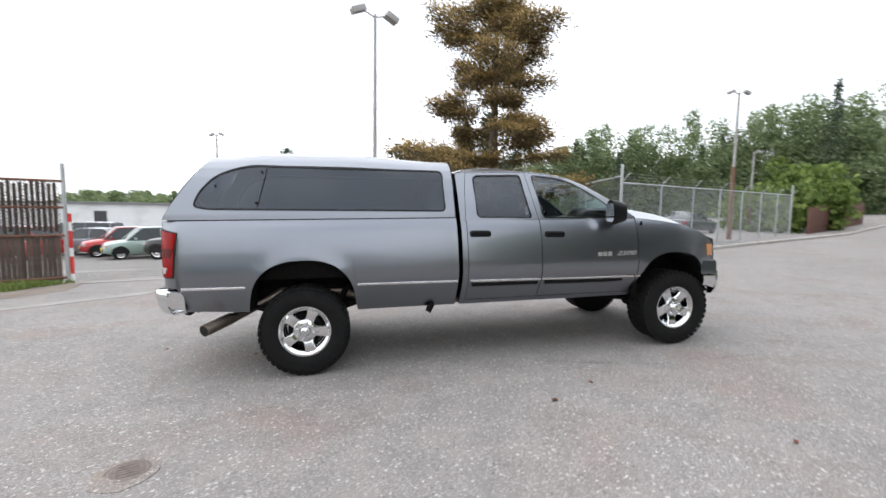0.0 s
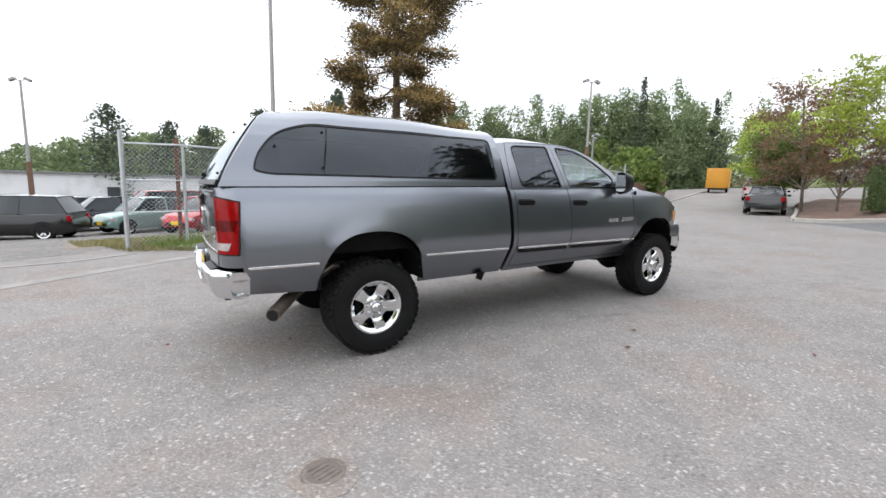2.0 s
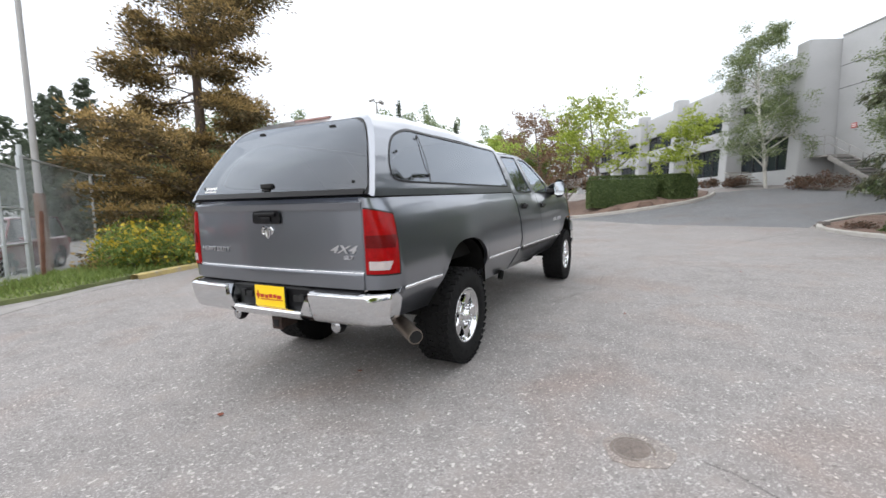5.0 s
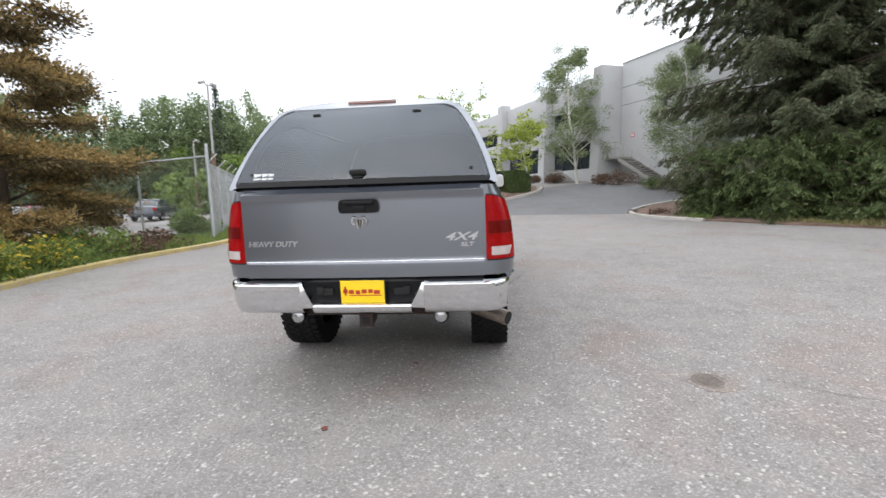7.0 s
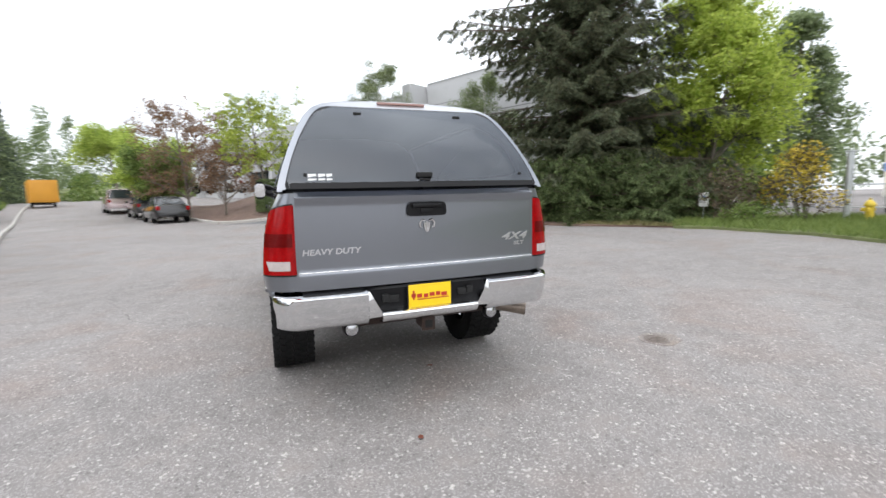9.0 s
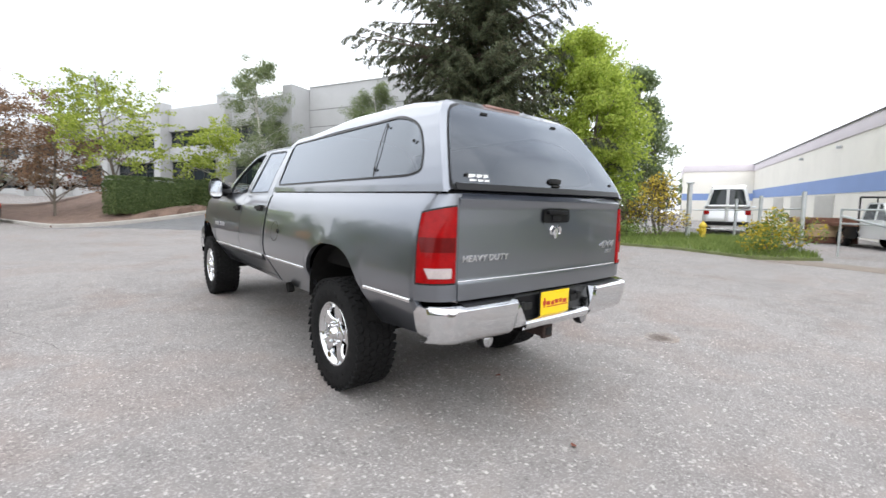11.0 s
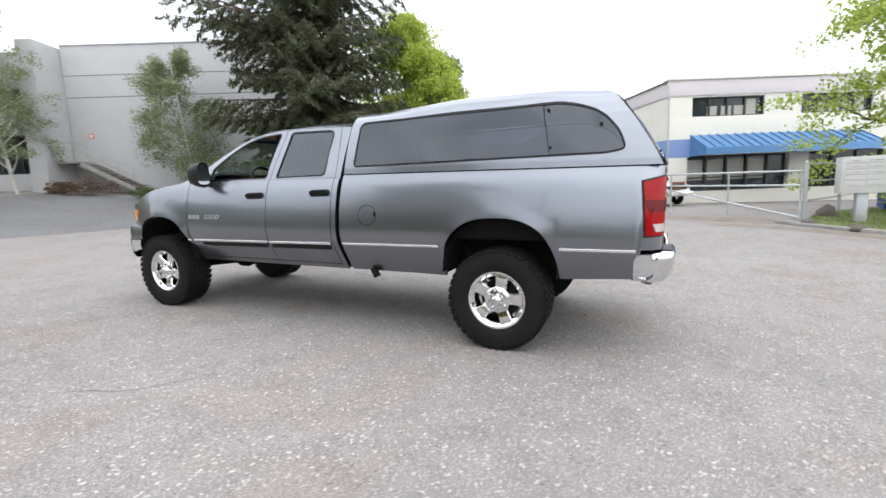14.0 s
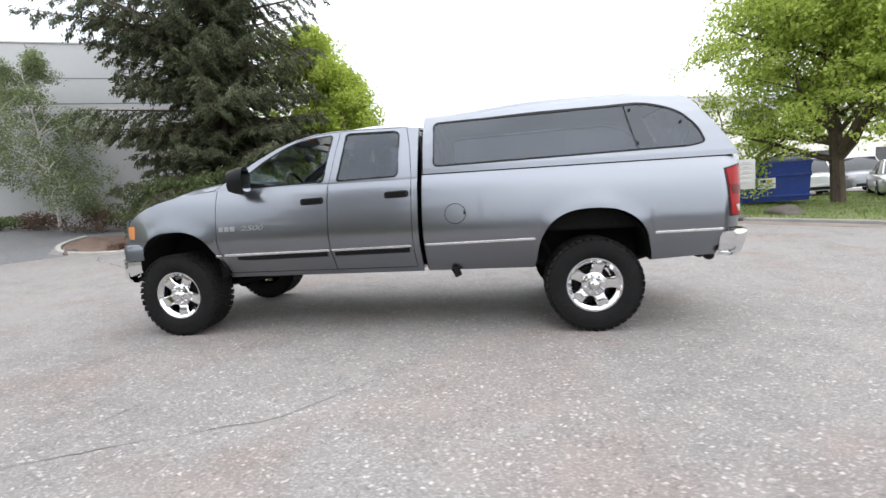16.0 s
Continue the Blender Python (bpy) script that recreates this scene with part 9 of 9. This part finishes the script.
car("suv", "white sport utility car parked behind the dumpster", 18.4, -13.2, 70, (0.60, 0.61, 0.62), 0.0, False, "cars by the dumpster")
car("suv", "grey crossover parked behind the street tree", 20.6, -16.8, 70, (0.25, 0.26, 0.28), 0.0, False, "cars by the dumpster")
car("saloon", "white saloon parked beside the street tree", 14.6, -14.4, 60, (0.6, 0.6, 0.6), 0.0, False, "cars by the dumpster")


def small_pickup(name, label, x, y, heading, rgb, flatbed=False, group=""):
    root = thing(name, label, "pickup truck", Matrix.Translation((x, y, ground_z(x, y))) @ pose(0, 0, 0, 0, 0, heading) @ Matrix.Diagonal(((0.785, 0.785, 0.86, 1) if flatbed else (1, 1, 1.08, 1))), group)
    W = 0.96
    bm = bmesh.new()
    prof_f = [(0.55, 0.98), (1.35, 1.02), (2.30, 0.98), (2.55, 0.90), (2.66, 0.60)]
    rows = []
    for k in range(17):
        yy = 0.55 + (2.66 - 0.55) * k / 16
        w, zt = W * (1 - 0.12 * smooth(2.2, 2.66, yy)), soft_at([(0.55, 1.12), (1.3, 1.12), (2.2, 1.06), (2.5, 0.98), (2.66, 0.75)], yy)
        rows.append([(sx * w * fx, yy, 0.42 + (zt - 0.42) * fz) for sx, fx, fz in ((-1, 0.93, 0), (-1, 1, 0.2), (-1, 1, 0.75), (-1, 0.94, 0.96), (-1, 0.5, 1.03), (1, 0.5, 1.03), (1, 0.94, 0.96), (1, 1, 0.75), (1, 1, 0.2), (1, 0.93, 0))])
    sheet(bm, rows)
    bm.faces.new(bm.verts[-10:])
    box(bm, (0, 0.0, 0.78), (W * 1.98, 1.30, 0.72), 0.05)
    part("cab_body", bm, painted(rgb, 0.1), root)
    bm = bmesh.new()
    rows = [[(sx * w, yy, z) for sx, w, yy, z in ((-1, 0.90, y0, 1.10), (-1, 0.74, y1, 1.72), (1, 0.74, y1, 1.72), (1, 0.90, y0, 1.10))] for y0, y1 in ((-0.62, -0.52), (0.1, 0.1), (0.95, 0.35))]
    sheet(bm, rows)
    bmesh.ops.holes_fill(bm, edges=[e for e in bm.edges if e.is_boundary], sides=0)
    bmesh.ops.recalc_face_normals(bm, faces=bm.faces[:])
    part("cab_windows", bm, M_CARGLASS, root, "dark cab windows", angle=30)
    bm = bmesh.new()
    box(bm, (0, -0.08, 1.745), (1.48, 0.95, 0.07), 0.03)
    for sx in (1, -1):
        for y0, y1 in ((-0.62, -0.52), (0.18, 0.10), (0.93, 0.35)):
            tube(bm, [(sx * 0.90, y0, 1.12), (sx * 0.745, y1, 1.72)], 0.04, 6)
    part("cab_roof", bm, painted(rgb, 0.1), root)
    if flatbed:
        bm = bmesh.new()
        box(bm, (0, -2.0, 0.92), (2.1, 2.7, 0.14), 0.02)
        part("flatbed", bm, M_RUST, root, "dark flat bed")
        bm = bmesh.new()
        for sx in (1, -1):
            rod(bm, (sx * 0.95, -0.72, 0.95), (sx * 0.95, -0.72, 2.0), 0.035)
        rod(bm, (-0.95, -0.72, 2.0), (0.95, -0.72, 2.0), 0.035)
        rod(bm, (-0.95, -0.72, 1.5), (0.95, -0.72, 1.5), 0.03)
        for sx in (0.32, -0.32):
            rod(bm, (sx, -0.72, 0.95), (sx, -0.72, 2.0), 0.025)
        part("headboard_rack", bm, M_BLACK, root, "black headboard rack")
        for sx in (1, -1):
            part("side_skirt", boxed((sx * 1.0, -1.05, 0.62), (0.06, 0.80, 0.50), 0.02), M_BLACK, root, "black steel side box")
    else:
        bm = bmesh.new()
        for sx in (1, -1):
            box(bm, (sx * 0.90, -1.75, 0.82), (0.14, 2.15, 0.62), 0.05)
        box(bm, (0, -2.80, 0.84), (1.86, 0.08, 0.56), 0.03)
        box(bm, (0, -1.75, 0.62), (1.7, 2.1, 0.08))
        part("bed", bm, painted(rgb, 0.1), root)
        for sx in (1, -1):
            bm = bmesh.new()
            box(bm, (sx * 0.88, -2.85, 0.92), (0.12, 0.04, 0.34), 0.01)
            part("tail_light", bm, M_DEEPRED, root, "red tail light")
        bm = bmesh.new()
        box(bm, (0, -2.93, 0.52), (1.9, 0.14, 0.16), 0.03)
        part("rear_bumper", bm, M_BRIGHT, root, "bright rear bumper")
    tyre, rim = road_wheel(0.38, 0.25)
    w_root = None
    for yy in (1.75, -1.75):
        for sx in (1, -1):
            m = Matrix.Translation((sx * (W - 0.12), yy, 0.38)) @ Matrix.Rotation(0 if sx > 0 else math.pi, 4, "Z")
            if w_root is None:
                w_root = part("wheel", tyre, M_RUBBER, root, "black tyre")
                rim_ob = part("rim", rim, M_BRIGHT, w_root, "silver rim")
                w_root.matrix_basis = m
            else:
                again(rim_ob, again(w_root, root, m))
            bm = bmesh.new()
            ring = [(yy + 0.45 * math.cos(t), 0.40 + 0.45 * math.sin(t)) for t in [math.pi * k / 14 for k in range(15)]]
            filled(bm, ring, lambda u, v: (sx * (W * 1.012 + (0.012 if yy < 0 and not flatbed else 0)), u, v))
            if not (flatbed and yy < 0):
                part("wheel_arch", bm, M_GAP, root)
            else:
                bm.free()
    bm = bmesh.new()
    box(bm, (0, 0.4, 0.50), (0.9, 4.6, 0.16), 0.02)
    part("chassis", bm, M_UNDER, root)
    bm = bmesh.new()
    box(bm, (0, 2.70, 0.55), (1.86, 0.14, 0.22), 0.03)
    part("front_bumper", bm, M_BRIGHT, root, "bright front bumper")
    bm = bmesh.new()
    box(bm, (0, 2.655, 0.86), (1.2, 0.05, 0.22), 0.02)
    part("grille", bm, M_GAP, root, "dark grille")
    for sx in (1, -1):
        bm = bmesh.new()
        box(bm, (sx * 0.73, 2.62, 0.86), (0.26, 0.08, 0.18), 0.02)
        part("headlight", bm, M_WHITELENS, root, "clear headlight")
    return root


flat = small_pickup("flatbed_truck", "white pickup with a flat bed and a red plough mount", 17.89, -1.25, 128, (0.74, 0.75, 0.76), True, "vehicles behind the gate")
bm = bmesh.new()
box(bm, (0.1, 2.80, 1.04), (0.75, 0.22, 0.14), 0.03)
box(bm, (0.1, 2.80, 0.85), (0.5, 0.10, 0.26), 0.03)
part("plough_mount", bm, M_RUST, flat, "red-brown plough mount")
timber = thing("timber_stack", "stack of tan and orange timber offcuts beside the flatbed truck", "timber", Matrix.Translation((19.9, 1.0, ground_z(19.9, 1.0))) @ pose(0, 0, 0, 0, 0, 30))
pick = random.Random(77)
for k in range(16):
    row, col = k // 4, k % 4
    m = Matrix.Translation((-0.75 + 0.5 * col + pick.uniform(-0.05, 0.05), pick.uniform(-0.1, 0.1), 0.12 + 0.24 * row)) @ Matrix.Rotation(pick.uniform(-0.06, 0.06), 4, "Z")
    bm = bmesh.new()
    box(bm, (0, 0, 0), (0.44, 1.5, 0.23), 0.012, m)
    part("beam", bm, M_TIMBER if k % 3 else M_RUST, timber)

# brown board wall along the street beyond the wire fence
wall_a, wall_b = Vector((-17.6, 30.2, 0)), Vector((-21.6, 40.8, 0))
boards = thing("board_fence", "weathered red-brown board fence above the street kerb", "fence", Matrix.Translation((wall_a.x, wall_a.y, ground_z(wall_a.x, wall_a.y))))
along = (wall_b - wall_a).normalized()
turn_b = math.degrees(math.atan2(along.y, along.x))
bm = bmesh.new()
box(bm, (0, 0, 0.85), (0.19, 0.03, 1.7), 0.004)
proto = part("board", bm, M_BOARD, boards)
nb = int((wall_b - wall_a).length / 0.2)
for k in range(nb):
    p = wall_a + along * 0.2 * k
    m = Matrix.Translation((p.x - wall_a.x, p.y - wall_a.y, ground_z(p.x, p.y) - ground_z(wall_a.x, wall_a.y) + 0.02)) @ pose(0, 0, 0, 0, 0, turn_b)
    if k:
        again(proto, boards, m)
    else:
        proto.matrix_basis = m
for k in range(0, nb + 1, 10):
    p = wall_a + along * 0.2 * k + Vector((-along.y, along.x, 0)) * 0.07
    zb = ground_z(p.x, p.y) - ground_z(wall_a.x, wall_a.y)
    bm = bmesh.new()
    box(bm, (p.x - wall_a.x, p.y - wall_a.y, zb + 0.86), (0.10, 0.10, 1.82), 0.006)
    part("post", bm, M_BOARD, boards)

# orange box trailer along the street
tr = thing("box_trailer", "tall orange box trailer parked along the street", "trailer", Matrix.Translation((-21.4, 50.2, ground_z(-21.4, 50.2))) @ pose(0, 0, 0, 0, 0, 24))
bm = bmesh.new()
box(bm, (0, 1.2, 1.55), (2.1, 5.6, 2.1), 0.04)
part("box_body", bm, M_ORANGE, tr)
bm = bmesh.new()
box(bm, (0, 1.2, 0.48), (1.5, 5.0, 0.14), 0.02)
rod(bm, (-0.9, 0.6, 0.32), (0.9, 0.6, 0.32), 0.05)
part("chassis", bm, M_UNDER, tr)
tyre, rim = road_wheel(0.32, 0.2)
rim.free()
w0 = part("wheel", tyre, M_RUBBER, tr, "black tyre")
w0.matrix_basis = Matrix.Translation((0.85, 0.6, 0.32))
again(w0, tr, Matrix.Translation((-0.85, 0.6, 0.32)))
bm = bmesh.new()
box(bm, (0, -1.62, 1.55), (1.8, 0.03, 1.8), 0.01)
part("rear_door", bm, M_ORANGE, tr)

# ---- gate, letter boxes, dumpster by the warehouse ----
def at(x, y, h=0.0):
    return (x, y, ground_z(x, y) + h)


g = thing("pipe_gate", "open galvanised pipe gate with a slanting brace", "gate", Matrix.Translation(at(10.0, -5.05)))
gz0 = ground_z(10.0, -5.05)
L2 = lambda x, y, z: (x - 10.0, y + 5.05, z)
bm = bmesh.new()
rod(bm, L2(10.0, -5.05, -0.1), L2(10.0, -5.05, 1.55), 0.05, n=10)
rod(bm, L2(10.0, -5.05, 1.55), L2(10.0, -5.05, 1.58), 0.055, 0.02, n=10)
part("post", bm, M_GALV, g)
GATE_END = (13.2, -0.6)
gx, gy = 9.88, -4.92
for z0_, z1_ in ((1.32, 1.32), (0.95, 0.95)):
    bm = bmesh.new()
    rod(bm, L2(gx, gy, z0_), L2(GATE_END[0], GATE_END[1], z1_ + 0.1), 0.026, n=8)
    part("bar", bm, M_GALV, g)
bm = bmesh.new()
rod(bm, L2(gx, gy, 0.12), L2(GATE_END[0], GATE_END[1], 1.25), 0.028, n=8)
part("brace", bm, M_GALV, g)
for f in (0.0, 0.33, 0.66, 1.0):
    px, py = gx + (GATE_END[0] - gx) * f, gy + (GATE_END[1] - gy) * f
    bm = bmesh.new()
    rod(bm, L2(px, py, 0.05 if f == 0 else 0.12), L2(px, py, 1.34 + 0.1 * f), 0.026, n=8)
    part("upright", bm, M_GALV, g)
fence_s = thing("pipe_fence", "galvanised pipe fence with sagging wire beside the drive", "fence", Matrix.Translation(at(10.2, -5.2)))
for p, q in (((10.2, -5.2), (12.6, -6.6)), ((12.6, -6.6), (15.5, -8.2)), ((15.5, -8.2), (19.0, -10.0))):
    for z in (0.55, 1.05, 1.5):
        bm = bmesh.new()
        rod(bm, (p[0] - 10.2, p[1] + 5.2, z), (q[0] - 10.2, q[1] + 5.2, z), 0.022, n=6)
        part("rail", bm, M_GALV, fence_s)
    bm = bmesh.new()
    rod(bm, (q[0] - 10.2, q[1] + 5.2, -0.1), (q[0] - 10.2, q[1] + 5.2, 1.65), 0.045, n=8)
    part("post", bm, M_GALV, fence_s)
fence_n = thing("pipe_fence", "low galvanised pipe fence along the grass verge", "fence", Matrix.Translation(at(12.2, 0.0)))
for p, q in (((12.2, 0.0), (14.6, 1.6)), ((14.6, 1.6), (17.5, 3.2)), ((17.5, 3.2), (17.0, 6.5)), ((17.0, 6.5), (13.0, 9.2))):
    for z in (0.5, 1.25):
        bm = bmesh.new()
        rod(bm, (p[0] - 12.2, p[1], z), (q[0] - 12.2, q[1], z), 0.022, n=6)
        part("rail", bm, M_GALV, fence_n)
    bm = bmesh.new()
    rod(bm, (p[0] - 12.2, p[1], -0.1), (p[0] - 12.2, p[1], 1.7), 0.055, n=8)
    part("post", bm, M_GALV, fence_n)

mb = thing("letter_box_unit", "grey cluster letter box on a pedestal by the kerb", "letter box", Matrix.Translation(at(9.35, -5.95)) @ pose(0, 0, 0, 0, 0, -94))
bm = bmesh.new()
box(bm, (0, 0, 0.38), (0.22, 0.22, 0.80), 0.02)
box(bm, (0, 0, 0.02), (0.32, 0.32, 0.05), 0.01)
part("pedestal", bm, M_GALV, mb)
bm = bmesh.new()
box(bm, (0, 0, 1.20), (0.92, 0.46, 0.86), 0.025)
cab_box = part("cabinet", bm, M_BOXGREY, mb, "pale grey metal cabinet")
for i in range(2):
    for j in range(5):
        bm = bmesh.new()
        box(bm, (-0.20 + 0.40 * i, -0.234, 1.52 - 0.13 * j), (0.36, 0.012, 0.115), 0.004)
        d = part("box_door", bm, M_BOXGREY, cab_box)
        if j < 3:
            bm = bmesh.new()
            box(bm, (-0.20 + 0.40 * i, -0.243, 1.53 - 0.13 * j), (0.14, 0.004, 0.010))
            part("number_bar", bm, M_REVEAL, d)
dm = thing("dumpster", "blue steel dumpster with a white label on the grass", "dumpster", Matrix.Translation(at(12.5, -8.55, 0.10)) @ pose(0, 0, 0, 0, 0, -104))
bm = bmesh.new()
vs = [(-1.0, -0.75), (1.0, -0.75), (1.0, 0.75), (-1.0, 0.75)]
a = [bm.verts.new((x * 0.97, y * 0.88, 0.08)) for x, y in vs]
b = [bm.verts.new((x, y, 1.35 if y < 0 else 1.55)) for x, y in vs]
for k in range(4):
    bm.faces.new((a[k], a[(k + 1) % 4], b[(k + 1) % 4], b[k]))
bm.faces.new(list(reversed(a)))
bmesh.ops.bevel(bm, geom=bm.edges[:], offset=0.02, segments=2, affect="EDGES")
bmesh.ops.recalc_face_normals(bm, faces=bm.faces[:])
tub = part("tub", bm, M_DUMPBLUE, dm)
for z in (0.25, 0.95, 1.33):
    bm = bmesh.new()
    box(bm, (0, -0.735 - 0.03 * (z - 0.7), z), (2.02, 0.06, 0.07), 0.01)
    part("rib", bm, M_DUMPBLUE, tub)
bm = bmesh.new()
box(bm, (0, 0, 1.47), (2.06, 1.6, 0.06), 0.02, Matrix.Translation((0, 0, 0)) @ Matrix.Rotation(radians(0), 4, "X"))
bmesh.ops.transform(bm, matrix=Matrix.Translation((0, 0, 1.47)) @ Matrix.Rotation(radians(7.4), 4, "X") @ Matrix.Translation((0, 0, -1.47)), verts=bm.verts[:])
part("lid", bm, M_DUMPBLUE, dm, "dull blue lid")
bm = bmesh.new()
box(bm, (-0.25, -0.762, 0.72), (0.50, 0.008, 0.36), 0.0)
lab = part("label_panel", bm, M_STICKER, dm, "white label")
bm = bmesh.new()
box(bm, (-0.36, -0.768, 0.79), (0.16, 0.003, 0.10))
part("label_mark", bm, M_FRAME, lab, "dark mark")
bm = bmesh.new()
box(bm, (-0.17, -0.768, 0.79), (0.13, 0.003, 0.10))
part("label_mark", bm, M_HYDRANT, lab, "yellow mark")
bm = bmesh.new()
for z in (0.66, 0.61):
    box(bm, (-0.25, -0.768, z), (0.36, 0.003, 0.018))
part("label_bars", bm, M_REVEAL, lab)
for sx in (1, -1):
    part("lift_pocket", boxed((sx * 1.05, 0.0, 0.95), (0.10, 0.9, 0.16), 0.01), M_DUMPBLUE, dm)


def boulder(x, y, r, h, seed, label):
    bm = bmesh.new()
    bmesh.ops.create_icosphere(bm, subdivisions=3, radius=1)
    for v in bm.verts:
        k = 1 + 0.28 * noise.noise(v.co * 1.4 + Vector((seed, 0, 0))) + 0.10 * noise.noise(v.co * 4.0 + Vector((0, seed, 0)))
        v.co = Vector((v.co.x * r * k, v.co.y * r * 0.8 * k, max(-0.3, v.co.z) * h * k))
    bmesh.ops.translate(bm, vec=at(x, y, h * 0.15), verts=bm.verts[:])
    part("boulder", bm, M_ROCK, None, label, category="boulder", angle=50)


boulder(10.7, -5.75, 0.28, 0.33, 1, "rounded grey boulder by the gate post")
boulder(8.6, -6.9, 0.55, 0.30, 2, "low brown boulder on the verge")
boulder(8.1, -5.5, 0.22, 0.14, 3, "small broken stone at the kerb")
boulder(9.0, -4.9, 0.28, 0.14, 4, "flat broken stone at the kerb")
boulder(6.7, 14.0, 0.22, 0.14, 5, "small pale stone at the bed corner")

hy = thing("fire_hydrant", "yellow fire hydrant in the grass", "fire hydrant", Matrix.Translation(at(15.2, 3.5, 0.05)))
bm = bmesh.new()
lathe(bm, [(0.0, 0.0), (0.17, 0.0), (0.17, 0.04), (0.11, 0.06), (0.105, 0.45), (0.14, 0.47), (0.14, 0.51), (0.11, 0.56), (0.07, 0.62), (0.03, 0.64), (0.03, 0.69), (0.0, 0.70)], 16, "Z")
part("barrel", bm, M_HYDRANT, hy)
for m in (Matrix.Rotation(0, 4, "Z"), Matrix.Rotation(radians(90), 4, "Z"), Matrix.Rotation(radians(180), 4, "Z")):
    bm = bmesh.new()
    rod(bm, (0.08, 0, 0.36), (0.19, 0, 0.36), 0.06, n=10)
    bmesh.ops.transform(bm, matrix=m, verts=bm.verts[:])
    part("outlet", bm, M_HYDRANT, hy)
bm = bmesh.new()
rod(bm, at(14.9, 3.9, -0.1), at(14.9, 3.9, 2.08), 0.085, n=10)
box(bm, at(14.9, 3.9, 2.10), (0.21, 0.21, 0.06), 0.02)
part("gate_column", bm, M_GALV, None, "thick grey steel gate column", category="post")

# small white marker sign at the edge of the planting
sg_ob = thing("marker_sign", "small white sign on a thin post by the junipers", "sign", Matrix.Translation(at(12.3, 6.5)) @ pose(0, 0, 0, 0, 0, -50))
bm = bmesh.new()
rod(bm, (0, 0, -0.05), (0, 0, 0.95), 0.018, n=8)
part("post", bm, M_GALV, sg_ob)
part("plate", boxed((0, -0.022, 0.74), (0.27, 0.008, 0.46), 0.003), M_WHITE, sg_ob, "white sign plate")
part("sign_bar", boxed((0, -0.0275, 0.82), (0.10, 0.003, 0.10), 0.0), M_BLUEBAND, sg_ob)
